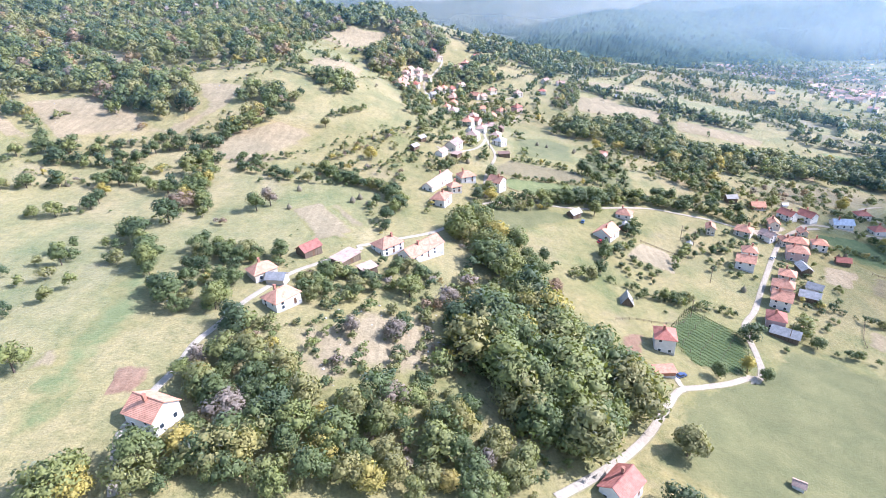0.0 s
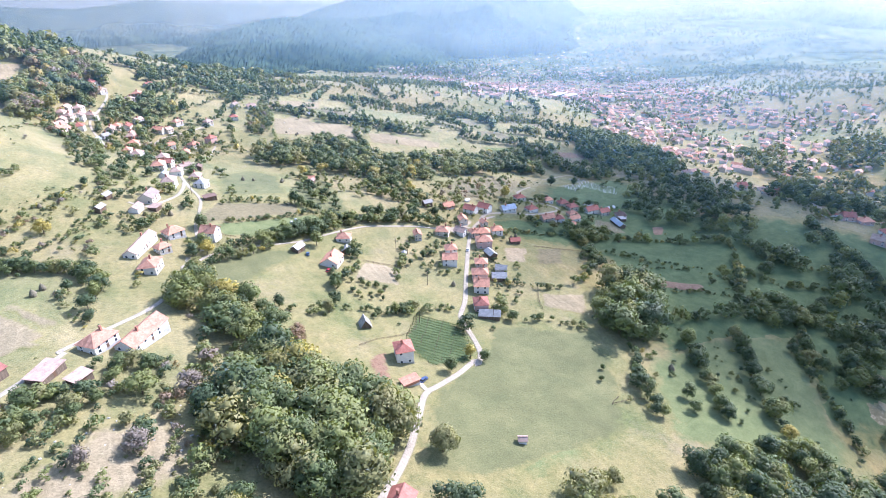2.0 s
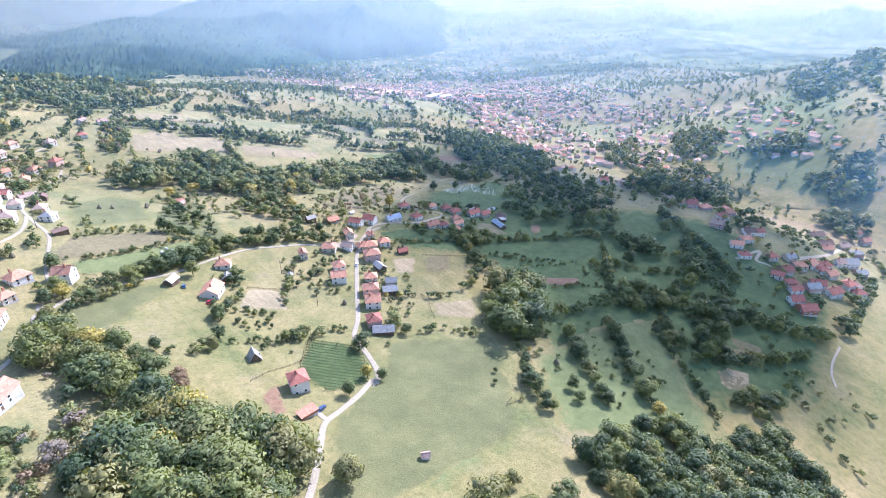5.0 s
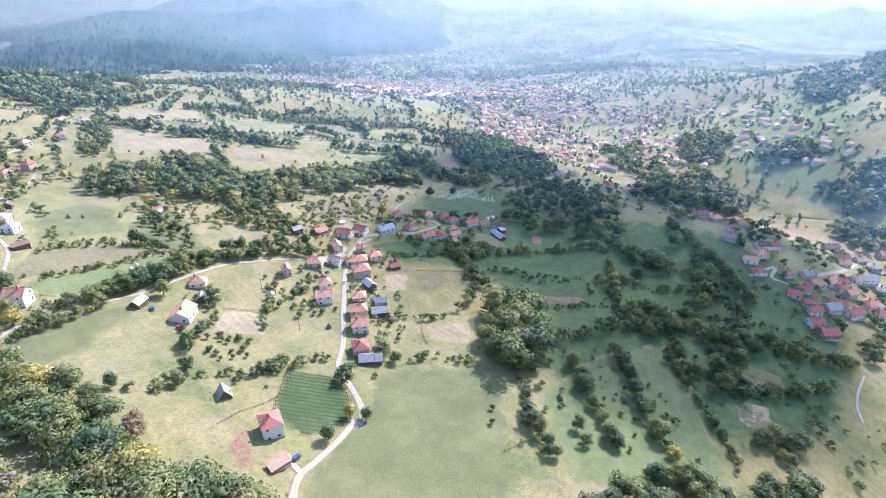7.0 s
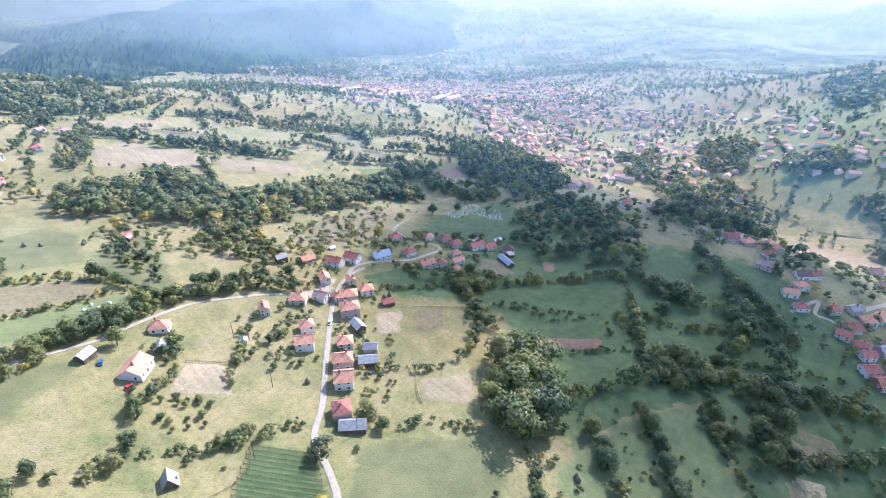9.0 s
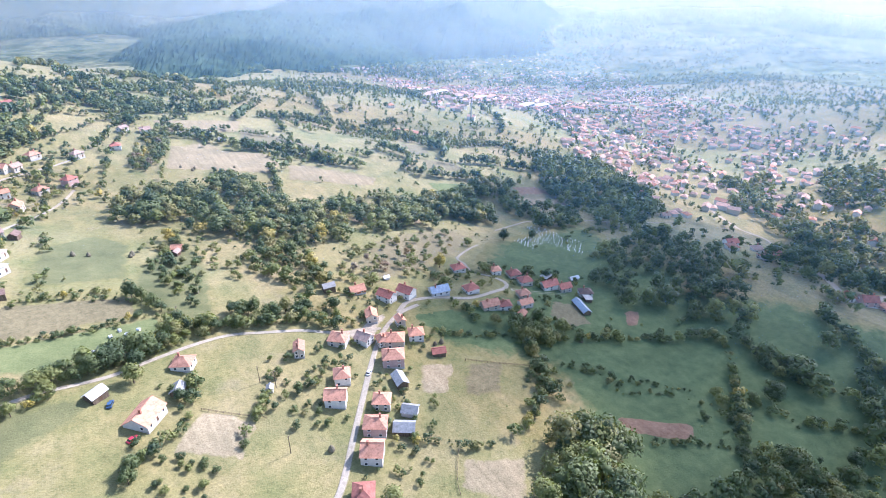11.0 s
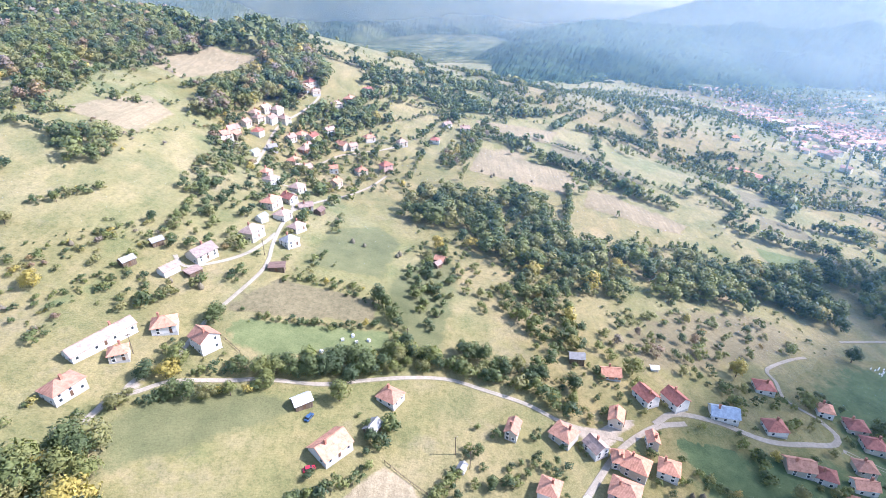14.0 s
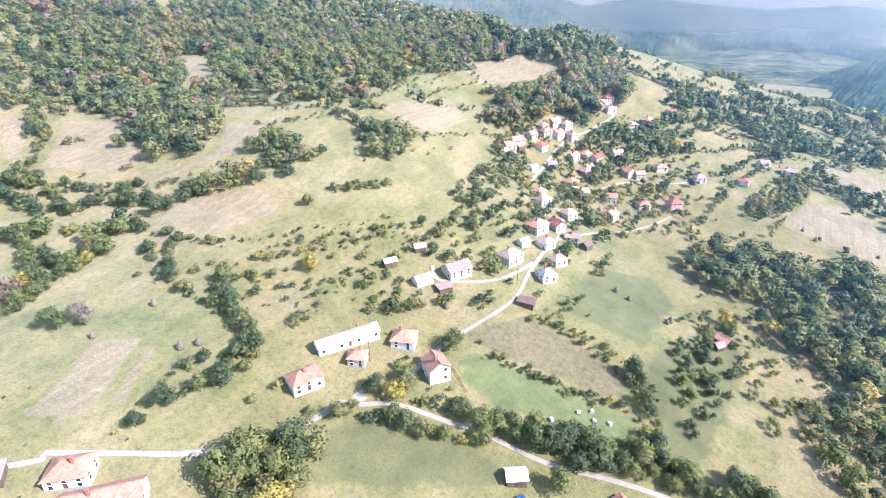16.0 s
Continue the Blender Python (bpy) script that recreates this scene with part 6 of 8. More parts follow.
# ---- trees ----
def in_poly(x, y, poly):
    hit = False
    for (x1, y1), (x2, y2) in zip(poly, poly[1:] + poly[:1]):
        if (y1 > y) != (y2 > y) and x < (x2 - x1) * (y - y1) / (y2 - y1) + x1:
            hit = not hit
    return hit


KEPT_CLEAR = [(min(p[0] for p in q), max(p[0] for p in q), min(p[1] for p in q), max(p[1] for p in q), q) for q in [f[1] for f in FIELDS.values()] + [VINEYARD] + OPEN_MEADOWS]


def in_any_field(x, y):
    return any(a <= x <= b and c <= y <= d and in_poly(x, y, q) for a, b, c, d, q in KEPT_CLEAR)


def ico(sub=0):
    bm = bmesh.new()
    bmesh.ops.create_icosphere(bm, subdivisions=sub, radius=1)
    v = np.array([q.co[:] for q in bm.verts])
    f = [[q.index for q in p.verts] for p in bm.faces]
    bm.free()
    return v, f


ICO0 = ico(1)
OCTA = (np.array([(1, 0, 0), (-1, 0, 0), (0, 1, 0), (0, -1, 0), (0, 0, 1), (0, 0, -1)], float), [[0, 2, 4], [2, 1, 4], [1, 3, 4], [3, 0, 4], [2, 0, 5], [1, 2, 5], [3, 1, 5], [0, 3, 5]])


BENT = {}


def crown_shape(rng, leaves, lobes=7, shape="round", leaf=0.085, core=ICO0, plain=False):
    """Vertices and faces of a crown one metre tall over its trunk: dim inner masses and many leaf clumps on their outside."""
    verts, faces, n = [], [], 0
    spots, bent = [], []
    for k in range(lobes):
        a, rad = k * 2.4 + rng.uniform(-0.5, 0.5), (0.0 if k == 0 else rng.uniform(0.14, 0.27))
        hz = 0.80 if k == 0 else rng.uniform(0.34, 0.74)
        if shape == "wide":
            rad, hz = rad * 1.35, hz * 0.9
        if shape == "tall":
            rad, hz = rad * 0.7, hz
        q = rng.uniform(0.15, 0.23)
        c, s = np.array([math.cos(a) * rad, math.sin(a) * rad, hz]), np.array([q, q, q * rng.uniform(0.75, 1.0)])
        spots.append((c, s))
        v = core[0] * (s * 0.70) * np.array([[rng.uniform(0.8, 1.12)] for _ in core[0]]) + c
        verts.append(v)
        bent.append(core[0])
        faces += [[i + n for i in f] for f in core[1]]
        n += len(v)
    per = max(1, leaves // lobes)
    for c, s in spots:
        for _ in range(per):
            d = np.array([rng.gauss(0, 1), rng.gauss(0, 1), rng.gauss(0.25, 1)])
            d /= np.linalg.norm(d) + 1e-6
            p = c + d * s * rng.uniform(0.80, 1.18)
            if p[2] < 0.10:
                continue
            u = np.cross(d, [rng.gauss(0, 1), rng.gauss(0, 1), rng.gauss(0, 1)])
            u /= np.linalg.norm(u) + 1e-6
            t = np.cross(d, u) + d * rng.uniform(-0.7, 0.7)
            a, b = leaf * rng.uniform(0.7, 1.4), leaf * rng.uniform(0.7, 1.4)
            verts.append(np.array([p - u * a, p - t * b * 0.8 + d * 0.02, p + u * a * 0.9, p + t * b + d * 0.015]))
            out = d * 0.75 + (p - np.array([0, 0, 0.45])) * 0.9 + np.array([rng.gauss(0, 0.15), rng.gauss(0, 0.15), rng.gauss(0.08, 0.15)])
            bent.append(np.tile(out / (np.linalg.norm(out) + 1e-6), (3 if plain else 4, 1)))
            if plain:
                verts[-1] = p + (verts[-1][:3] - p) * 1.25
                faces.append([n, n + 1, n + 2])
                n += 3
                continue
            faces.append([n, n + 1, n + 2, n + 3])
            n += 4
    v = np.concatenate(verts)
    BENT[id(v)] = np.concatenate(bent)
    return v, faces


def trunk_shape(rng, top=0.6, r=0.028):
    verts, faces = [], []
    def limb(a, b, r0, r1, sides=6):
        base = sum(len(v) for v in verts)
        d = Vector(b) - Vector(a)
        q = d.to_track_quat("Z", "Y")
        ring = [q @ Vector((math.cos(k * 6.2832 / sides), math.sin(k * 6.2832 / sides), 0)) for k in range(sides)]
        verts.append(np.array([(Vector(a) + p * r0)[:] for p in ring] + [(Vector(b) + p * r1)[:] for p in ring]))
        faces.extend([base + k, base + (k + 1) % sides, base + sides + (k + 1) % sides, base + sides + k] for k in range(sides))
    limb((0, 0, -0.05), (0.01, 0, 0.28), r, r * 0.75)
    limb((0.01, 0, 0.28), (0, 0.02, top), r * 0.75, r * 0.25)
    for k in range(4):
        a = k * 1.7 + rng.uniform(0, 1)
        limb((0, 0, 0.22 + 0.07 * k), (0.2 * math.cos(a), 0.2 * math.sin(a), 0.42 + 0.09 * k), r * 0.45, r * 0.15, 5)
    return np.concatenate(verts), faces


TONES = dict(dark=0.08, green=0.24, light=0.44, olive=0.56, yellow=0.72, rust=0.85, grey=0.98)
tree_rng = random.Random(11)
NEAR_CROWNS = [crown_shape(tree_rng, 1100, 12, s, 0.030, OCTA, True) for s in ("round", "wide", "tall", "round", "wide")]
MID_CROWNS = [crown_shape(tree_rng, 225, 6, s, 0.058, OCTA, True) for s in ("round", "wide", "tall", "round", "wide")]
FAR_CROWNS = [crown_shape(tree_rng, 36, 3, s, 0.128, OCTA, True) for s in ("round", "wide", "tall", "round")]
DISTANT_CROWNS = [crown_shape(tree_rng, 16, 2, s, 0.185, OCTA, True) for s in ("round", "wide", "tall", "round")]
BUSH_CROWNS = [crown_shape(tree_rng, 105, 5, "wide", 0.080, OCTA, True) for _ in range(4)]
TRUNKS = [trunk_shape(tree_rng) for _ in range(3)]
TRUNK_MESHES = [mesh_from("trunk", v, f, M_BARK, True) for v, f in TRUNKS]
CROWN_MESHES = {}
for tone_name, tone_value in TONES.items():
    for k, (v, f) in enumerate(NEAR_CROWNS):
        CROWN_MESHES[tone_name, k] = mesh_from("crown", v, f, M_LEAF, False, [tone_value] * len(v), BENT[id(v)])
TREE_WORDS = dict(dark="dark green broadleaf tree", green="green broadleaf tree", light="fresh light green broadleaf tree", olive="olive green autumn tree",
                  yellow="yellow autumn broadleaf tree", rust="rust-red autumn tree", grey="half bare greyish autumn tree")
TREE_COUNT = [0]


def build_tree(x, y, h, tone, rng, where="in a meadow"):
    root = new("tree")
    root.matrix_world = pose(x, y, at(x, y), 0, 0, rng.uniform(0, 360))
    tagged(root, TREE_WORDS[tone] + " " + where, "tree", "trees")
    a = part("trunk", rng.choice(TRUNK_MESHES), None, root)
    a.scale = (h, h, h)
    b = part("crown", CROWN_MESHES[tone, rng.randrange(5)], None, root)
    wd = rng.uniform(0.95, 1.25)
    b.scale = (h * wd, h * wd, h)
    b.location = (0, 0, 0.04 * h)
    TREE_COUNT[0] += 1
    return root


def plant(name, items, shapes, label, category="trees", trunks=True):
    """One sheet of growth: items are x, y, height, tone."""
    if not items:
        return None
    rng = random.Random(len(items) * 7 + len(name))
    it = np.array([(a, b, c, d) for a, b, c, d in items])
    z = lie(it[:, 0], it[:, 1])
    vs, fs, ts, ns, n = [], [], [], [], 0
    for (x, y, h, tone), z0 in zip(it, z):
        v, f = rng.choice(shapes)
        a, wd = rng.uniform(0, 6.28), rng.uniform(0.95, 1.3)
        c, s = math.cos(a) * h * wd, math.sin(a) * h * wd
        vs.append(np.stack([x + v[:, 0] * c - v[:, 1] * s, y + v[:, 0] * s + v[:, 1] * c, z0 - 0.03 * h + v[:, 2] * h], 1))
        b = BENT[id(v)]
        ns.append(np.stack([b[:, 0] * math.cos(a) - b[:, 1] * math.sin(a), b[:, 0] * math.sin(a) + b[:, 1] * math.cos(a), b[:, 2]], 1))
        fs += [[i + n for i in q] for q in f]
        ts.append(np.full(len(v), min(1.0, max(0.0, tone + rng.gauss(0, 0.03)))))
        n += len(v)
    me = mesh_from(name, np.concatenate(vs), fs, M_LEAF, False, np.concatenate(ts), np.concatenate(ns))
    return tagged(new(name, me), label, category, kind="stuff")


def free_of_things(x, y, road=3.2, gap=1.0):
    if len(ROAD_POINTS) and np.min((ROAD_POINTS[:, 0] - x) ** 2 + (ROAD_POINTS[:, 1] - y) ** 2) < road ** 2:
        return False
    return FOOT_N == 0 or bool(np.all((FEET[:, 0] - x) ** 2 + (FEET[:, 1] - y) ** 2 > (FEET[:, 2] + gap) ** 2))


FEET = np.array(FOOTPRINTS)
FOOT_N = len(FEET)
PALETTES = {
    "wood": [(0.20, "dark"), (0.56, "green"), (0.82, "light"), (0.98, "olive"), (1, "yellow")],
    "oak": [(0.07, "dark"), (0.34, "green"), (0.70, "light"), (0.96, "olive"), (1, "yellow")],
    "autumn": [(0.15, "dark"), (0.38, "green"), (0.58, "light"), (0.80, "olive"), (0.87, "yellow"), (0.92, "rust"), (1, "grey")],
    "hill": [(0.14, "dark"), (0.40, "green"), (0.64, "light"), (0.89, "olive"), (0.90, "yellow"), (0.96, "rust"), (1, "grey")],
    "gold": [(0.06, "dark"), (0.28, "green"), (0.55, "light"), (0.80, "olive"), (0.92, "yellow"), (1, "grey")],
    # lighter leaf mix on distant trees, imitating the low contrast of haze
    "far": [(0.15, "dark"), (0.62, "green"), (0.92, "light"), (1, "olive")],
    # darker leaf mix on the valley side, adding to its shade
    "shade": [(0.40, "dark"), (0.84, "green"), (1, "light")],
    "garden": [(0.30, "dark"), (0.66, "green"), (0.88, "light"), (0.985, "olive"), (1, "yellow")],
}


def pick(palette, rng):
    r = rng.random()
    for p, n in PALETTES[palette]:
        if r <= p:
            return n
    return "green"


WOOD_PALETTE = dict(oak_wood="oak", yellow_wood="gold", front_wood_east="shade", lane_wood_low="autumn", dark_grove="wood", hill_forest="hill", hill_forest_west="hill", hill_forest_mid="hill", hill_forest_low="hill", valley_copse="shade", valley_copse_low="shade", town_grove="shade", plateau_scrub="garden", hamlet_wood_east="autumn",
                    hill_band="autumn", tan_scrub="hill", bank_wood="oak", hamlet_garden="garden", band_wood="shade", river_wood="shade", slope_wood="shade", slope_wood_low="shade", hamlet_wood="autumn", hill_band_low="autumn", hill_column="autumn", east_scrub="autumn", east_trees="garden", valley_wood_b="shade", valley_wood_c="shade", valley_wood_f="shade", valley_wood_g="shade")
WOOD_FILL = dict(slope_wood=0.40, slope_wood_low=0.32, valley_wood_b=0.5, band_wood=0.75, river_wood_north=0.8, river_wood=0.8, scrub_right=0.6, hamlet_garden=0.45, tan_scrub=0.85, orchard_belt=0.8, lane_wood_low=0.75, yellow_wood=0.97)


def spots_in(poly, step, rng, fill=1.0):
    xs, ys = [p[0] for p in poly], [p[1] for p in poly]
    gx, gy = np.meshgrid(np.arange(min(xs), max(xs), step), np.arange(min(ys), max(ys), step))
    px = gx.ravel() + np.array([rng.uniform(-0.48, 0.48) * step for _ in range(gx.size)])
    py = gy.ravel() + np.array([rng.uniform(-0.48, 0.48) * step for _ in range(gx.size)])
    ok = inside(px, py, poly)
    return [(float(a), float(b)) for a, b in zip(px[ok], py[ok]) if rng.random() < fill]


wood_rng = random.Random(3)
RAGGED = ("belt_wood", "band_wood", "plateau_wood_edge", "river_wood_north", "slope_wood_low", "slope_wood", "orchard_belt", "front_wood", "river_wood")
for wood, (wood_h, wood_step, wood_poly) in WOODS.items():
    spots = [p for p in spots_in(wood_poly, wood_step, wood_rng, WOOD_FILL.get(wood, 0.96)) if free_of_things(*p, 3.5, 3.6)]
    dist = np.mean([math.hypot(p[0] - 60, p[1] - 60) for p in wood_poly])
    pal = WOOD_PALETTE.get(wood, "wood")
    items = []
    for px, py in spots:
        if (wood == "hill_forest_west" and in_poly(px, py, WOODS["hill_forest"][2])) or (wood == "hill_forest_low" and (in_poly(px, py, WOODS["hill_forest"][2]) or in_poly(px, py, WOODS["hill_forest_west"][2]))):
            continue
        if wood in RAGGED and noise.noise((px * 0.028, py * 0.028, 6)) + 0.5 * noise.noise((px * 0.09, py * 0.09, 2)) < (-0.3 if wood == "belt_wood" else -0.15):
            continue
        tall = wood_h * (wood_rng.choice((0.55, 0.75, 0.9, 1.05, 1.2, 1.32)) if wood != "yellow_wood" else wood_rng.choice((0.35, 0.5, 0.7, 0.9, 1.05, 1.2)))
        items.append((px, py, tall, TONES[pick(pal, wood_rng)]))
    if wood.startswith("hill_forest"):
        # closed canopy on the near slope, a coarser one beyond
        beyond = [q for q in items if math.hypot(q[0] - 60, q[1] - 60) > 640]
        items = [q for q in items if math.hypot(q[0] - 60, q[1] - 60) <= 640]
        plant(wood + "_beyond", beyond, DISTANT_CROWNS, "distant mixed broadleaf forest in early autumn colours", "woodland")
        dist = 400
    near = dist < 280
    plant(wood, items, NEAR_CROWNS if near and len(items) < 700 else MID_CROWNS if dist < 620 else FAR_CROWNS, "dense mixed broadleaf wood in early autumn colours", "woodland")

hedge_rng = random.Random(5)
for hedge_h, hedge_step, hedge_line in HEDGES.values():
    items = []
    mid = hedge_line[len(hedge_line) // 2]
    dist = math.hypot(mid[0] - 60, mid[1] - 60)
    for q in curve_points(hedge_line, max(1.6, hedge_step * 0.55)):
        if hedge_rng.random() < 0.14:
            continue
        px, py = q.x + hedge_rng.gauss(0, 0.9), q.y + hedge_rng.gauss(0, 0.9)
        if not free_of_things(px, py, 2.4, 0.4):
            continue
        tall = hedge_h * hedge_rng.choice((0.35, 0.5, 0.7, 0.9, 1.1, 1.25))
        if tall > 5.2 and dist < 330 and TREE_COUNT[0] < 190:
            build_tree(px, py, tall, pick("garden", hedge_rng), hedge_rng, "in a field hedge")
        else:
            items.append((px, py, tall, TONES[pick("garden", hedge_rng)]))
    plant("hedge", items, (BUSH_CROWNS + MID_CROWNS) if dist < 420 else FAR_CROWNS, "uneven field hedge of bushes and small trees", "hedge")



def contour_hedges(name, count, x0, x1, y0, y1, low, high, length, seed, shapes, palette, step, label):
    """Hedges along the slope's contours, as the old terraces lie."""
    rng = random.Random(seed)
    items = []
    for _ in range(count):
        x, y = rng.uniform(x0, x1), rng.uniform(y0, y1)
        run, h0 = rng.uniform(*length), rng.uniform(low, high)
        bend = rng.uniform(-0.5, 0.5)
        for k in range(int(run / step)):
            if k % 4 == 0:
                e, w, nn, s = lie([x + 8, x - 8, x, x], [y, y, y + 8, y - 8])
                gx, gy = e - w, nn - s
            n = math.hypot(gx, gy) + 1e-6
            dx, dy = -gy / n + bend * gx / n, gx / n + bend * gy / n
            n = math.hypot(dx, dy)
            x, y = x + dx / n * step, y + dy / n * step
            px, py = x + rng.gauss(0, 1.2), y + rng.gauss(0, 1.2)
            if rng.random() < 0.15 or in_any_field(px, py) or not free_of_things(px, py, 4, 2):
                continue
            items.append((px, py, h0 * rng.choice((0.5, 0.65, 0.8, 1.0, 1.2)), TONES[pick(palette, rng)]))
    plant(name, items, shapes, label, "hedges")


for rows in TREES.values():
    for tx, ty, th, tt in rows:
        build_tree(tx, ty, th, tt, tree_rng, "beside the lanes and houses")

for orchard, (orchard_h, orchard_step, orchard_poly) in ORCHARDS.items():
    items = []
    for px, py in spots_in(orchard_poly, orchard_step, hedge_rng, 0.8):
        if not free_of_things(px, py):
            continue
        tall = orchard_h * hedge_rng.uniform(0.7, 1.25)
        if orchard in ("orchard_small", "orchard_dark", "orchard_mid", "orchard_bend") and TREE_COUNT[0] < 300:
            build_tree(px, py, tall, pick("garden", hedge_rng), hedge_rng, "in an orchard")
        else:
            items.append((px, py, tall, TONES[pick("garden", hedge_rng)]))
    plant("orchard", items, MID_CROWNS, "loose orchard of small fruit trees", "orchard")


# ---- loose growth over the meadows and the far valley ----
def scatter(name, count, x0, x1, y0, y1, low, high, seed, cut, shapes, label, palette="garden", scale=0.012):
    rng = random.Random(seed)
    items = []
    tries = 0
    while len(items) < count and tries < count * 60:
        tries += 1
        x, y = rng.uniform(x0, x1), rng.uniform(y0, y1)
        n = noise.noise((x * scale, y * scale, seed)) + 0.55 * noise.noise((x * scale * 4, y * scale * 4, seed + 9))
        if (name == "valley_floor_trees" and rng.random() < 0.6 and (in_poly(x, y, TOWN) or in_poly(x, y, TOWN_WEST))) or n < cut or x * x + y * y > 2250 ** 2 or in_any_field(x, y) or not free_of_things(x, y, 4, 2.5):
            continue
        items.append((x, y, rng.uniform(low, high) * rng.uniform(0.6, 1.0), TONES[pick(palette, rng)]))
    plant(name, items, shapes, label, "bushes")


scatter("meadow_bushes", 320, -60, 330, 95, 420, 0.9, 4.4, 21, 0.2, BUSH_CROWNS, "scattered bushes and saplings in the meadows")
scatter("valley_bushes", 170, 190, 560, -20, 420, 1.6, 7.5, 22, 0.2, BUSH_CROWNS, "scattered bushes and trees on the valley side", "shade")
scatter("hillside_bushes", 560, -330, 60, 200, 620, 1.2, 5.2, 23, 0.15, BUSH_CROWNS, "scattered bushes on the hill pasture", "autumn")
scatter("knoll_bushes", 450, -62, 34, 82, 178, 1.2, 5.6, 24, -0.35, BUSH_CROWNS, "thorny autumn scrub on the knoll", "hill", 0.03)
scatter("plateau_trees", 620, -60, 650, 430, 1250, 3, 10, 25, 0.1, FAR_CROWNS, "scattered trees and copses on the plateau", "wood", 0.008)
scatter("valley_floor_trees", 4200, 420, 1900, 100, 1900, 5, 13, 26, -0.15, DISTANT_CROWNS, "trees and gardens on the valley floor", "far", 0.005)
scatter("opposite_slope_trees", 2600, 650, 2600, -350, 1100, 5, 13, 27, 0.0, DISTANT_CROWNS, "trees and hedges on the opposite slope", "far", 0.006)
contour_hedges("plateau_hedges", 75, 20, 720, 560, 1400, 5, 11, (60, 240), 81, DISTANT_CROWNS, "wood", 3.4, "hedges of trees along the old plateau terraces")
contour_hedges("hill_hedges", 52, -310, 60, 200, 620, 2.0, 6.5, (30, 120), 82, BUSH_CROWNS, "autumn", 2.6, "low hedges along the hill terraces")
contour_hedges("valley_hedges", 12, 210, 600, -10, 400, 3, 8, (40, 130), 83, BUSH_CROWNS, "shade", 2.8, "hedges along the valley side")
contour_hedges("opposite_hedges", 130, 650, 2500, -300, 1100, 5, 10, (80, 280), 84, DISTANT_CROWNS, "far", 5.5, "hedges on the opposite slope")
far_rng = random.Random(61)
items = []
while len(items) < 2800:
    fb, fr = radians(far_rng.uniform(24, 66)), far_rng.uniform(1850, 3050)
    fx, fy = 60 + fr * math.sin(fb), 60 + fr * math.cos(fb)
    if noise.noise((fx * 0.006, fy * 0.006, 12)) + 0.6 * noise.noise((fx * 0.022, fy * 0.022, 4)) > -0.05:
        items.append((fx, fy, far_rng.uniform(9, 18), TONES[pick("far", far_rng)]))
plant("far_slope_trees", items, DISTANT_CROWNS, "trees and hedges on the far slope behind the town", "trees")
for garden, (garden_h, garden_step, garden_poly) in GARDENS.items():
    items = [(px, py, garden_h * hedge_rng.uniform(0.5, 1.3), TONES[pick("garden", hedge_rng)]) for px, py in spots_in(garden_poly, garden_step, hedge_rng, 0.6) if not in_any_field(px, py) and free_of_things(px, py, 2.8, 0.2)]
    plant("garden_trees", items, MID_CROWNS + BUSH_CROWNS, "fruit trees and bushes in the house gardens", "garden trees")


# ---- the small town in the valley ----
def town_house_meshes():
    out = []
    for (L, W, h, kind) in ((8, 6.5, 4, "h"), (8.5, 6.5, 4.5, "g"), (7, 7, 3.2, "h"), (12, 7.5, 5.5, "g")):
        ex, ey, top, rx = roof_profile(kind, L, W, h)
        bm = bmesh.new()
        box(bm, -L / 2, L / 2, -W / 2, W / 2, -4, h + (0.0 if kind == "h" else 0.2))
        wall = bpy.data.meshes.new("wall")
        bm.to_mesh(wall)
        bm = bmesh.new()
        slab(bm, [(-ex, -ey, h), (ex, -ey, h), (rx, 0, top), (-rx, 0, top)], 0.2)
        slab(bm, [(ex, ey, h), (-ex, ey, h), (-rx, 0, top), (rx, 0, top)], 0.2)
        if kind == "h":
            slab(bm, [(ex, -ey, h), (ex, ey, h), (rx, 0, top)], 0.2)
            slab(bm, [(-ex, ey, h), (-ex, -ey, h), (-rx, 0, top)], 0.2)
        roof = bpy.data.meshes.new("roof")
        bm.to_mesh(roof)
        out.append((wall, roof))
    return out


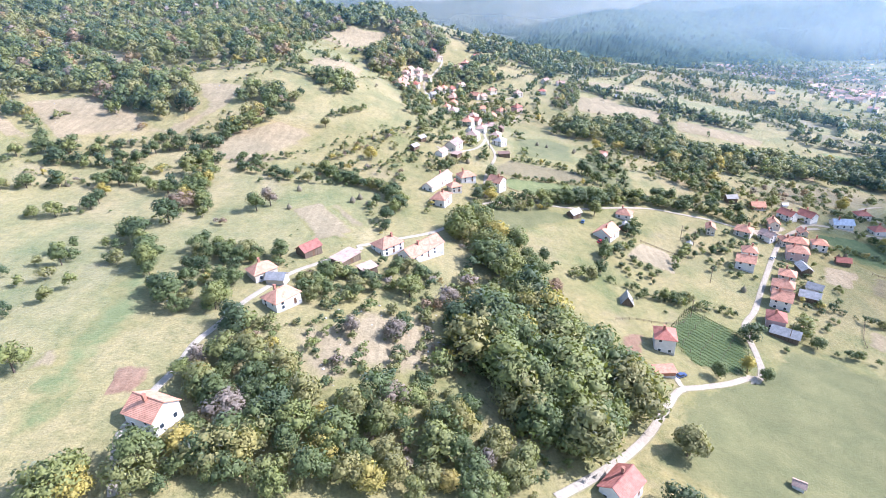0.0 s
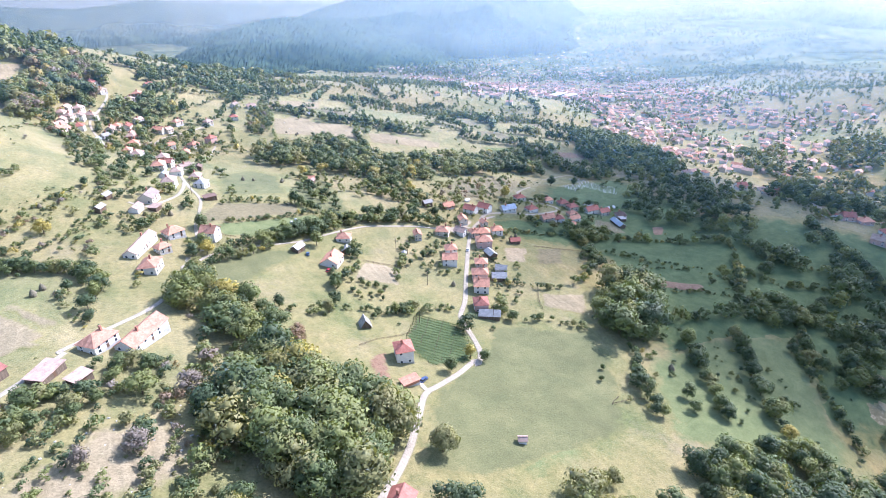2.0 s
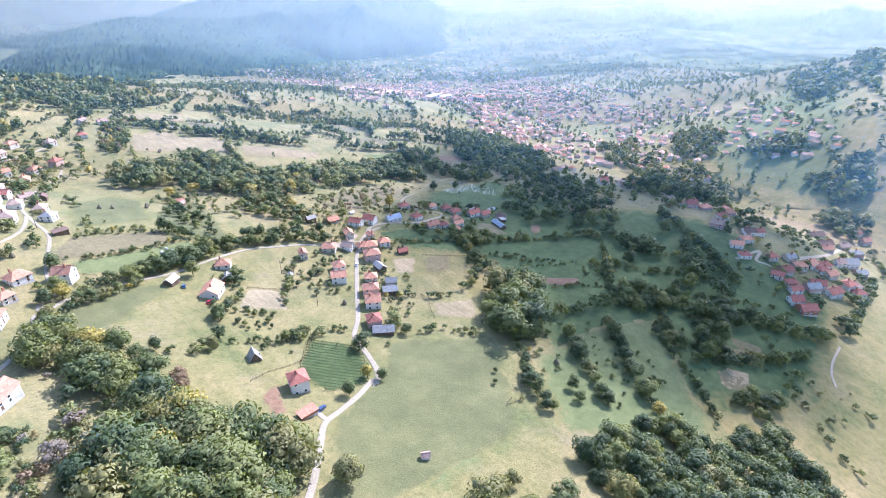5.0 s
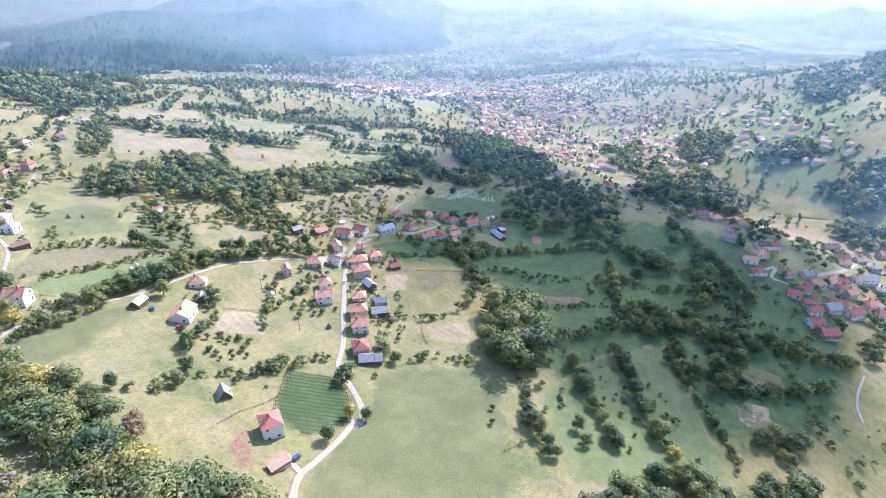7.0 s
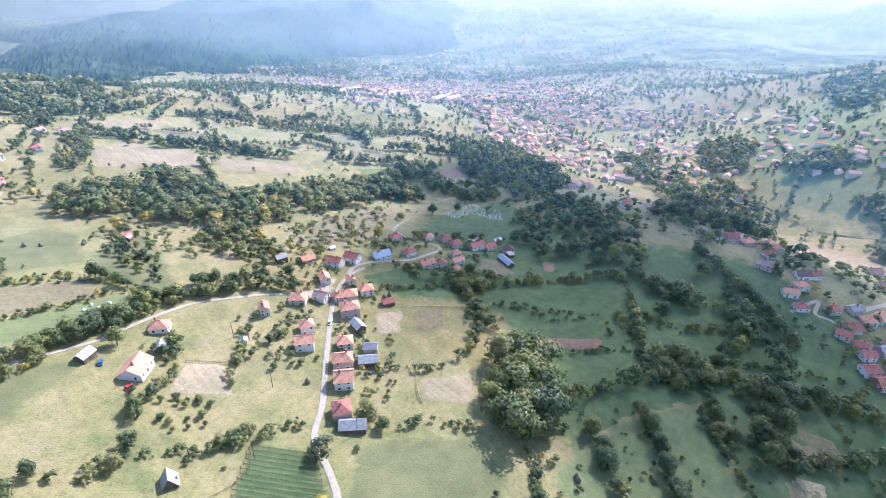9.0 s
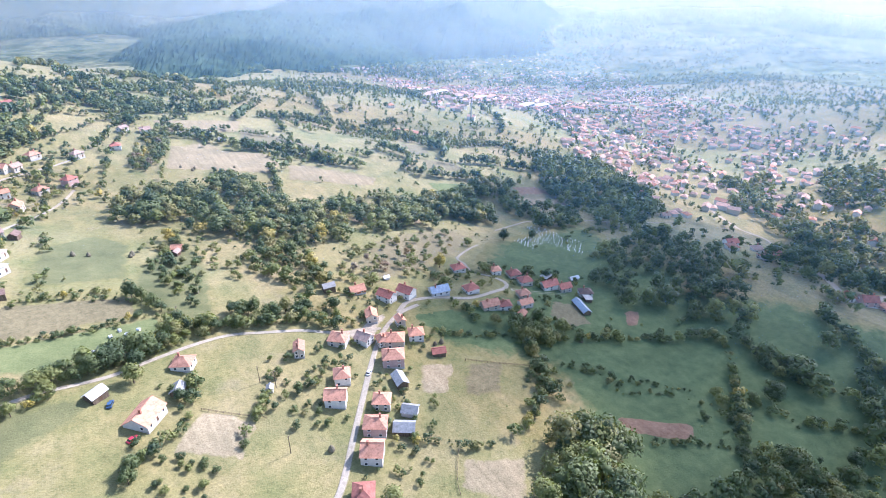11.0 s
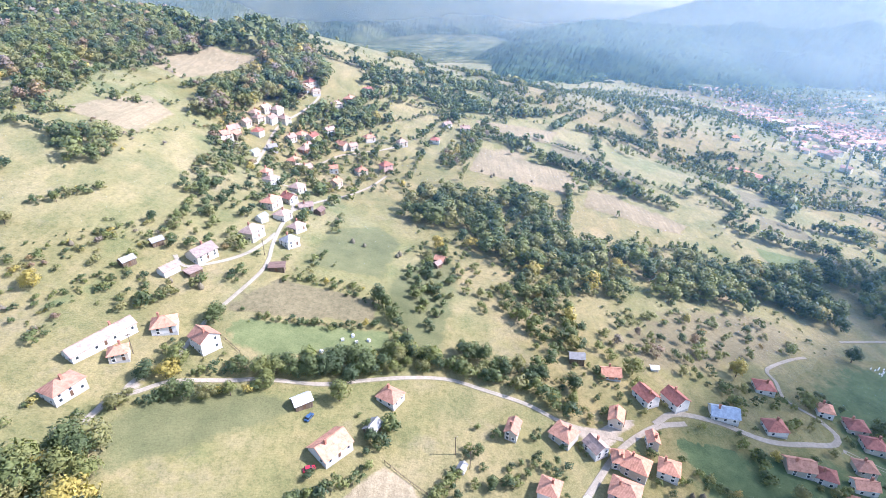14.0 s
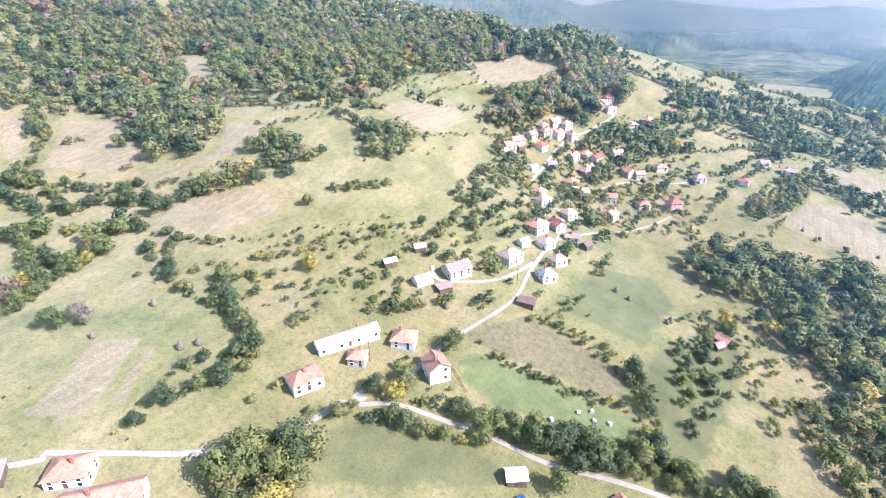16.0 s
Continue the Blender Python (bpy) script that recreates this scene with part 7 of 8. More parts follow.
def build_town():
    rng = random.Random(31)
    base = town_house_meshes()
    kinds = []
    for wall, roof in base:
        for wc, rc in (("white", "town"), ("white", "orange"), ("white", "town"), ("cream", "pale")):
            w2, r2 = wall.copy(), roof.copy()
            w2.materials.append(WALLS[wc])
            r2.materials.append(ROOFS[rc])
            kinds.append((w2, r2, wc, rc))
    rest = []
    for poly, count, gap, singles in ((TOWN, 1150, 8.0, 140), (SLOPE, 170, 16.0, 40), (TOWN_UPPER, 240, 13.0, 0), (TOWN_WEST, 800, 8.0, 20), (TOWN_NORTH, 420, 9.0, 0), (TOWN_SLOPE, 260, 14.0, 0)):
        xs, ys = [p[0] for p in poly], [p[1] for p in poly]
        spots, tries = [], 0
        while len(spots) < count and tries < 40000:
            tries += 1
            x, y = rng.uniform(min(xs), max(xs)), rng.uniform(min(ys), max(ys))
            if not bool(inside(np.array([x]), np.array([y]), poly)[0]) or noise.noise((x * 0.01, y * 0.01, 4)) < -0.25:
                continue
            if any((x - a) ** 2 + (y - b) ** 2 < gap * gap for a, b in spots):
                continue
            spots.append((x, y))
        spots.sort(key=lambda s: s[0] ** 2 + s[1] ** 2)
        for k, (x, y) in enumerate(spots):
            w2, r2, wc, rc = rng.choice(kinds)
            m = pose(x, y, at(x, y), 0, 0, rng.choice((20, 35, 110, 125, 70)) + rng.uniform(-12, 12))
            if k >= singles:
                rest.append((w2, r2, m))
                continue
            root = new("house")
            root.matrix_world = m
            tagged(root, "%s town house with %s roof" % (WALL_WORDS[wc], ROOF_WORDS[rc]), "house", "town houses")
            part("wall", w2, None, root)
            part("roof", r2, None, root)
    # the houses further off, as one spread
    mats = [WALLS["white"], WALLS["cream"], ROOFS["orange"], ROOFS["town"], ROOFS["pale"]]
    vs, fs, mi, n = [], [], [], 0
    for w2, r2, m in rest:
        for me in (w2, r2):
            co = [tuple(m @ v.co) for v in me.vertices]
            vs += co
            for p in me.polygons:
                fs.append([i + n for i in p.vertices])
                mi.append(mats.index(me.materials[0]))
            n += len(co)
    me = mesh_from("town_houses", vs, fs, mats)
    me.polygons.foreach_set("material_index", mi)
    tagged(new("town_houses", me), "crowded white houses with red roofs in the valley town", "town", kind="stuff")


build_town()


def build_hall(x, y, ang, L, W, h, roof, label):
    root = new("hall")
    root.matrix_world = pose(x, y, at(x, y), 0, 0, ang)
    tagged(root, label, "hall", "town halls and works")
    bm = bmesh.new()
    box(bm, -L / 2, L / 2, -W / 2, W / 2, -5, h)
    part("wall", bm, WALLS["white"], root)
    bm = bmesh.new()
    slab(bm, [(-L / 2 - 0.5, -W / 2 - 0.5, h), (L / 2 + 0.5, -W / 2 - 0.5, h), (L / 2 + 0.5, 0, h + 1.6), (-L / 2 - 0.5, 0, h + 1.6)], 0.2)
    slab(bm, [(L / 2 + 0.5, W / 2 + 0.5, h), (-L / 2 - 0.5, W / 2 + 0.5, h), (-L / 2 - 0.5, 0, h + 1.6), (L / 2 + 0.5, 0, h + 1.6)], 0.2)
    part("roof", bm, ROOFS[roof], root)
    for s in (-1, 1):
        for k in range(int(L / 6)):
            bm = bmesh.new()
            u = -L / 2 + 3 + 6 * k
            box(bm, u - 1.6, u + 1.6, s * W / 2 - 0.05, s * W / 2 + 0.05, h * 0.45, h * 0.8)
            part("window", bm, M_GLASS, root)


for hx, hy, ha, hl, hw, hh, hr in HALLS:
    build_hall(hx, hy, ha, hl, hw, hh, hr, "long white town hall or works building")


def build_minaret(x, y):
    root = new("minaret")
    root.matrix_world = pose(x, y, at(x, y))
    tagged(root, "slender white minaret with a pointed grey cap", "minaret")
    for nm, r0, r1, z0, z1, mat in (("base", 1.8, 1.6, -3, 6, M_STONE), ("shaft", 1.2, 1.05, 6, 24, M_STONE), ("gallery", 1.7, 1.7, 24, 25.2, M_STONE), ("lantern", 0.95, 0.9, 25.2, 29, M_STONE), ("cap", 1.1, 0.05, 29, 36, ROOFS["grey"])):
        bm = bmesh.new()
        bmesh.ops.create_cone(bm, cap_ends=True, segments=12, radius1=r0, radius2=r1, depth=z1 - z0)
        bmesh.ops.translate(bm, verts=bm.verts, vec=(0, 0, (z0 + z1) / 2))
        part(nm, bm, mat, root)


build_minaret(*MINARET)


# ---- graveyard ----
def stone_mesh(r):
    """A headstone with a sloping top on a short foot."""
    bm = bmesh.new()
    c = box(bm, -0.46, 0.46, -0.14, 0.14, -0.3, 0.85)
    c[4].co.z = c[7].co.z = 0.70
    box(bm, -0.45, 0.45, 0.11, 0.5, -0.3, 0.12)
    me = bpy.data.meshes.new("gravestone")
    bm.to_mesh(me)
    me.materials.append(M_MARBLE)
    return me


def build_graves():
    rng = random.Random(41)
    me = stone_mesh(rng)
    for poly, step in zip(CEMETERY, (2.4, 3.1)):
        for x, y in spots_in(poly, step, rng, 0.85)[:150]:
            g = new("gravestone", me)
            g.matrix_world = pose(x, y, at(x, y) + 0.05, rng.uniform(-3, 3), rng.uniform(-3, 3), 35 + rng.uniform(-8, 8))
            g.scale = [rng.uniform(0.85, 1.15)] * 3
            tagged(g, "plain pale upright gravestone on the grass", "gravestone", "gravestones")


build_graves()


# ---- vineyard, hay, bales, poles, fences ----
def build_vineyard():
    rng = random.Random(51)
    c = np.mean(VINEYARD, axis=0)
    a = math.atan2(VINEYARD[1][1] - VINEYARD[0][1], VINEYARD[1][0] - VINEYARD[0][0])
    ux, uy = math.cos(a), math.sin(a)
    post = bmesh.new()
    box(post, -0.06, 0.06, -0.06, 0.06, -0.2, 1.9)
    pm = bpy.data.meshes.new("post")
    post.to_mesh(pm)
    pm.materials.append(M_TIMBER)
    for k in range(-16, 17):
        ox, oy = c[0] - uy * k * 2.3, c[1] + ux * k * 2.3
        run = [(ox + ux * s, oy + uy * s) for s in np.arange(-45, 45, 0.75)]
        run = [p for p in run if bool(inside(np.array([p[0]]), np.array([p[1]]), VINEYARD)[0])]
        if len(run) < 5:
            continue
        root = new("vine_row")
        root.location = (run[0][0], run[0][1], at(*run[0]))
        tagged(root, "leafy green vine row on timber posts", "vine row", "vineyard rows")
        vs, fs, ts, n = [], [], [], 0
        zz = lie([p[0] for p in run], [p[1] for p in run])
        for (x, y), z in zip(run, zz):
            v, f = rng.choice(BUSH_CROWNS)
            s = rng.uniform(1.0, 1.4)
            th = rng.uniform(0, 6.28)
            cc, ss = math.cos(th) * s * 0.62, math.sin(th) * s * 0.62
            vs.append(np.stack([x - root.location.x + v[:, 0] * cc - v[:, 1] * ss, y - root.location.y + v[:, 0] * ss + v[:, 1] * cc, z - root.location.z + v[:, 2] * s], 1))
            fs += [[i + n for i in q] for q in f]
            ts.append(np.full(len(v), rng.uniform(0.12, 0.34)))
            n += len(v)
        part("vine_leaves", mesh_from("vine_leaves", np.concatenate(vs), fs, M_LEAF, False, np.concatenate(ts)), None, root)
        for j in range(0, len(run), 9):
            p = part("post", pm, None, root)
            p.location = (run[j][0] - root.location.x, run[j][1] - root.location.y, zz[j] - root.location.z)


build_vineyard()


def build_haystack(x, y, rng):
    root = new("haystack")
    s = rng.uniform(0.62, 0.88)
    root.matrix_world = pose(x, y, at(x, y), 0, 0, rng.uniform(0, 360))
    tagged(root, "weathered conical haystack round a wooden pole", "haystack", "haystacks")
    bm = bmesh.new()
    rings = [(1.35, -0.2), (1.6, 0.6), (1.55, 1.3), (1.25, 2.1), (0.75, 2.9), (0.15, 3.5)]
    prev = None
    for r, z in rings:
        ring = [bm.verts.new((s * r * math.cos(k * 0.5236) * rng.uniform(0.9, 1.1), s * r * math.sin(k * 0.5236) * rng.uniform(0.9, 1.1), s * z)) for k in range(12)]
        if prev:
            for k in range(12):
                bm.faces.new((prev[k], prev[(k + 1) % 12], ring[(k + 1) % 12], ring[k]))
        prev = ring
    bm.faces.new(prev)
    part("hay", bm, M_HAY, root)
    bm = bmesh.new()
    box(bm, -0.06, 0.06, -0.06, 0.06, 3.0 * s, 4.2 * s)
    part("pole", bm, M_TIMBER, root)


hay_rng = random.Random(61)
for sx, sy in STACKS:
    build_haystack(sx, sy, hay_rng)


def build_bale(x, y, rng):
    bm = bmesh.new()
    bmesh.ops.create_cone(bm, cap_ends=True, segments=16, radius1=0.75, radius2=0.75, depth=1.4)
    bmesh.ops.bevel(bm, geom=[e for e in bm.edges if abs(e.verts[0].co.z - e.verts[1].co.z) < 1e-4], offset=0.12, segments=2, affect="EDGES")
    bmesh.ops.rotate(bm, verts=bm.verts, matrix=Matrix.Rotation(radians(90), 3, "X"))
    me = bpy.data.meshes.new("wrapped_bale")
    bm.to_mesh(me)
    me.materials.append(ROOFS["white"])
    b = new("wrapped_bale", me)
    b.matrix_world = pose(x, y, at(x, y) + 0.7, 0, 0, rng.uniform(0, 180))
    tagged(b, "white plastic-wrapped hay bale on the grass", "hay bale", "hay bales")


for sx, sy in BALES:
    build_bale(sx, sy, hay_rng)


def build_pole(x, y):
    root = new("utility_pole")
    root.matrix_world = pose(x, y, at(x, y), 0, 0, 40)
    tagged(root, "slim grey timber utility pole with a crossarm", "utility pole", "utility poles")
    bm = bmesh.new()
    bmesh.ops.create_cone(bm, cap_ends=True, segments=8, radius1=0.16, radius2=0.10, depth=9)
    bmesh.ops.translate(bm, verts=bm.verts, vec=(0, 0, 4.2))
    part("shaft", bm, M_TIMBER, root)
    bm = bmesh.new()
    box(bm, -0.8, 0.8, -0.06, 0.06, 8.0, 8.15)
    part("crossarm", bm, M_TIMBER, root)
    for u in (-0.65, 0, 0.65):
        bm = bmesh.new()
        bmesh.ops.create_cone(bm, cap_ends=True, segments=8, radius1=0.07, radius2=0.05, depth=0.2)
        bmesh.ops.translate(bm, verts=bm.verts, vec=(u, 0, 8.25))
        part("insulator", bm, M_STONE, root)


for sx, sy in POLES:
    build_pole(sx, sy)


def build_fence(line):
    root = new("fence")
    root.location = (line[0][0], line[0][1], at(*line[0]))
    tagged(root, "grey weathered post-and-rail field fence", "fence", "field fences")
    bm = bmesh.new()
    box(bm, -0.07, 0.07, -0.07, 0.07, -0.2, 1.2)
    pm = bpy.data.meshes.new("post")
    bm.to_mesh(pm)
    pm.materials.append(M_TIMBER)
    pts = curve_points(line, 2.6)
    zz = lie([p.x for p in pts], [p.y for p in pts])
    o = root.location
    for p, z in zip(pts, zz):
        q = part("post", pm, None, root)
        q.location = (p.x - o.x, p.y - o.y, z - o.z)
    for (a, za), (b, zb) in zip(zip(pts, zz), list(zip(pts, zz))[1:]):
        bm = bmesh.new()
        for h in (0.5, 0.95):
            va, vb = Vector((a.x - o.x, a.y - o.y, za - o.z + h)), Vector((b.x - o.x, b.y - o.y, zb - o.z + h))
            s = Vector((-(vb - va).y, (vb - va).x, 0)).normalized() * 0.03
            c = [bm.verts.new(v) for v in (va - s, va + s, vb + s, vb - s)] + [bm.verts.new(v + Vector((0, 0, 0.11))) for v in (va - s, va + s, vb + s, vb - s)]
            for f in ((3, 2, 1, 0), (4, 5, 6, 7), (0, 1, 5, 4), (1, 2, 6, 5), (2, 3, 7, 6), (3, 0, 4, 7)):
                bm.faces.new([c[k] for k in f])
        part("rail", bm, M_TIMBER, root)


def build_rocks():
    rng = random.Random(91)
    vs, fs, n = [], [], 0
    for x, y in spots_in(KNOLL, 4.6, rng, 0.45):
        r = rng.uniform(0.2, 0.6)
        v = ICO0[0] * np.array([[rng.uniform(0.7, 1.2)] for _ in ICO0[0]]) * np.array([r, r * rng.uniform(0.6, 1), r * 0.6]) + np.array([x, y, at(x, y) + 0.1])
        vs.append(v)
        fs += [[i + n for i in f] for f in ICO0[1]]
        n += len(v)
    tagged(new("rocks", mesh_from("rocks", np.concatenate(vs), fs, M_STONE)), "pale limestone rocks on the bare knoll", "rocks", kind="stuff")


build_rocks()


def build_car(x, y, ang, paint, label):
    root = new("car")
    root.matrix_world = pose(x, y, at(x, y) + 0.05, 0, 0, ang)
    tagged(root, label, "car")
    mat = plain_material("car_paint", paint, 0.3, 0.05, 2, 0.5)
    bm = bmesh.new()
    c = box(bm, -2.0, 2.0, -0.82, 0.82, 0.3, 0.85)
    bmesh.ops.bevel(bm, geom=bm.edges[:], offset=0.1, segments=2, affect="EDGES")
    part("body", bm, mat, root)
    bm = bmesh.new()
    c = box(bm, -1.5, 1.0, -0.74, 0.74, 0.84, 1.42)
    for k in (4, 7):
        c[k].co.x += 0.35
    for k in (5, 6):
        c[k].co.x -= 0.5
    part("cabin", bm, M_GLASS, root)
    bm = bmesh.new()
    box(bm, -1.1, 0.45, -0.68, 0.68, 1.41, 1.47)
    part("roof", bm, mat, root)
    for u in (-1.25, 1.25):
        for s in (-1, 1):
            bm = bmesh.new()
            bmesh.ops.create_cone(bm, cap_ends=True, segments=14, radius1=0.31, radius2=0.31, depth=0.2)
            bmesh.ops.rotate(bm, verts=bm.verts, matrix=Matrix.Rotation(radians(90), 3, "X"))
            bmesh.ops.translate(bm, verts=bm.verts, vec=(u, s * 0.78, 0.28))
            part("wheel", bm, ROOFS["dark"], root)


for car_x, car_y, car_a, car_paint, car_label in CARS:
    build_car(car_x, car_y, car_a, car_paint, car_label)
for fence_line in FENCES:
    build_fence(fence_line)


# ---- the far ridges, deep in haze ----
def far_material(name, dark, light, scale=0.012):
    """Far forest, with clearings and small fields."""
    m = Mat(name, 1.0, 0.0)
    grove = m.ramp(m.noise(scale * 5, 4, 0.7), [(0.42, (0.5, 0.55, 0.55)), (0.56, (1.1, 1.1, 1.05))])
    return m.color(m.mix(0.8, m.ramp(m.noise(scale, 7, 0.75), [(0.40, dark), (0.60, light)]), grove, "MULTIPLY")).m


def build_far_ground():
    bs, rs = np.radians(np.arange(-75, 116, 0.5)), np.geomspace(1900, 4650, 96)
    B, R = np.meshgrid(bs, rs)
    x, y = (60 + R * np.sin(B)).ravel(), (60 + R * np.cos(B)).ravel()
    z = lie(x, y) - 1 + np.clip((R.ravel() - 1900) / 200, 0, 1) * 6
    w = len(bs)
    i = np.arange((len(rs) - 1) * w).reshape(-1, w)[:, :-1].ravel()
    me = mesh_from("backdrop", np.stack([x, y, z], 1), np.stack([i, i + 1, i + w + 1, i + w], 1), far_material("far_fields", (0.05, 0.075, 0.045), (0.20, 0.205, 0.12), 0.009), True)
    if me.polygons[0].normal.z < 0:
        me.flip_normals()
    tagged(new("backdrop", me), "hazy far fields and slopes", "distance", kind="structure")


def build_ridge(name, crest, reach, mat, label, canopy=9.0):
    """A wooded ridge: crest as x, y, z; it falls towards the valley and behind."""
    line = [Vector(c) for c in crest]
    pts = []
    for a, b in zip(line, line[1:]):
        n = max(2, int((b - a).length / 11))
        pts += [a.lerp(b, (1 - math.cos(math.pi * k / n)) / 2 if n < 6 else k / n) for k in range(n)]
    pts.append(line[-1])
    cols, rows = len(pts), 64
    vs = []
    for s in range(rows):
        f = s / (rows - 1) * 1.5 - 1.0
        for p in pts:
            d = Vector((60 - p.x, 60 - p.y, 0)).normalized()
            q = p - d * (reach * f)
            fold = noise.noise((q.x * 0.004, q.y * 0.004, 5)) * 0.35 + 0.2 * noise.noise((q.x * 0.011, q.y * 0.011, 8))
            fall = abs(f) ** 1.25 * (1 + fold * 0.8)
            foot = min(p.z - 60, -190)
            z = p.z + (foot - 25 - p.z) * min(1.1, fall * (1 if f < 0 else 1.6))
            z += canopy * (noise.noise((q.x * 0.045, q.y * 0.045, 2)) + 0.8 * noise.noise((q.x * 0.11, q.y * 0.11, 3)))
            if f < -0.8:
                z = min(z, z + (-262 - z) * (-0.8 - f) / 0.2)
            vs.append((q.x, q.y, z))
    i = np.arange((rows - 1) * cols).reshape(-1, cols)[:, :-1].ravel()
    me = mesh_from(name, vs, np.stack([i, i + 1, i + cols + 1, i + cols], 1), mat, False)
    if sum(p.normal.z for p in me.polygons[:400]) < 0:
        me.flip_normals()
    tagged(new(name, me), label, "mountains", kind="structure")


def build_haze_sheets():
    """Added upright sheets imitate morning haze, one behind the other, thinning out towards the ground."""
    for radius, density, soft, tint in HAZE_SHEETS:
        build_haze_sheet(radius, density, soft, tint)


# one curved translucent sheet, its haze density stored per vertex
def build_haze_sheet(radius, density, soft, tint):
    m = Mat("haze_sheet", 1.0, 0.0)
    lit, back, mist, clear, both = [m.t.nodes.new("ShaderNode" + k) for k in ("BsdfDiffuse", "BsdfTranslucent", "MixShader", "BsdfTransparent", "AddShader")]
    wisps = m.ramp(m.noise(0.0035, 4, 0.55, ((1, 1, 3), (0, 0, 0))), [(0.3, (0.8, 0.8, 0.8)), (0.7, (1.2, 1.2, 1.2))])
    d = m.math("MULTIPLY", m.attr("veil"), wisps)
    # the sheet's tint takes more blue than red and passes light mostly forwards, like fine vapour
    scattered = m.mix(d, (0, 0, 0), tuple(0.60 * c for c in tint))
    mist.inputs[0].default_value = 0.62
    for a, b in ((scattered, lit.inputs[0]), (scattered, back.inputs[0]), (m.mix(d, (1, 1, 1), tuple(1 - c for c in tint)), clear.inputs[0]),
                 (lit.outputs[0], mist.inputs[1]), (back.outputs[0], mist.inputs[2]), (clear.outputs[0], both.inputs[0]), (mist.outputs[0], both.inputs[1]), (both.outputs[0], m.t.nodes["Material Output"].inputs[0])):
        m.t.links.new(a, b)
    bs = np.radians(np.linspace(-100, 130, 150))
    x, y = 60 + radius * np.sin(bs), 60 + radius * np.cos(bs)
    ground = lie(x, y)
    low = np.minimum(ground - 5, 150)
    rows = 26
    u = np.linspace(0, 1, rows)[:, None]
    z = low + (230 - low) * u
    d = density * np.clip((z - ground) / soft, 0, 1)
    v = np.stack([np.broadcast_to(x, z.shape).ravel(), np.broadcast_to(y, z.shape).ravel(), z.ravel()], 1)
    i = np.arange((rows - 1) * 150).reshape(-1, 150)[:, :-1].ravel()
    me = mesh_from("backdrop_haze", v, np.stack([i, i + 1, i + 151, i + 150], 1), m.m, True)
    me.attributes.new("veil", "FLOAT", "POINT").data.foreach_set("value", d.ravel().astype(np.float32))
    tagged(new("backdrop_haze", me), "curved translucent sheet standing in for morning haze", "haze", kind="structure")


def build_horizon():
    """The pale sky low over the mountains, all round: a ring that glows as bright haze."""
    m = Mat("pale_horizon", 1.0, 0.0).color((0.5, 0.5, 0.5))
    # the brightness of sky and haze is given as the ring's own glow
    m.b.inputs["Emission Color"].default_value = (0.70, 0.82, 0.92, 1)
    m.b.inputs["Emission Strength"].default_value = 0.3
    vs, fs = [], []
    n = 180
    for h in (-420, -100, 120, 420):
        vs += [(60 + 4780 * math.sin(k * 2 * math.pi / n), 60 + 4780 * math.cos(k * 2 * math.pi / n), h) for k in range(n)]
    for r in range(3):
        fs += [[r * n + k, r * n + (k + 1) % n, (r + 1) * n + (k + 1) % n, (r + 1) * n + k] for k in range(n)]
    tagged(new("backdrop_sky", mesh_from("backdrop_sky", vs, fs, m.m, True)), "glowing ring of pale hazy sky along the horizon", "sky", kind="structure")


# added haze sheets: radius, density, fade above ground, tint
HAZE_SHEETS = ((290, 0.055, 60, (0.20, 0.55, 0.99)), (500, 0.12, 80, (0.24, 0.58, 0.99)), (900, 0.18, 100, (0.36, 0.68, 0.98)), (1450, 0.23, 110, (0.66, 0.86, 0.97)),
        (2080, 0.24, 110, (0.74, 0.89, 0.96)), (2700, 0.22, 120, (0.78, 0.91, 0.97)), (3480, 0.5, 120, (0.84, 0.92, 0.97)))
build_haze_sheets()
build_horizon()
build_far_ground()
build_haze_sheets()
build_ridge("backdrop_wooded_ridge", RIDGE_NEAR, 1000, far_material("ridge_forest", (0.020, 0.036, 0.026), (0.055, 0.080, 0.050)), "dark wooded ridge in blue haze", 9)
build_ridge("backdrop_high_ridge", RIDGE_HIGH, 1100, far_material("high_forest", (0.025, 0.042, 0.030), (0.055, 0.075, 0.050)), "high wooded mountain in pale blue haze", 4)
build_ridge("backdrop_west_hills", RIDGE_WEST, 900, far_material("west_hill_forest", (0.03, 0.055, 0.035), (0.12, 0.14, 0.08), 0.004), "hazy hills with small fields", 9)
build_ridge("backdrop_east_hills", RIDGE_EAST, 900, far_material("east_hill_forest", (0.05, 0.075, 0.05), (0.12, 0.14, 0.09), 0.004), "pale hills in bright haze", 9)


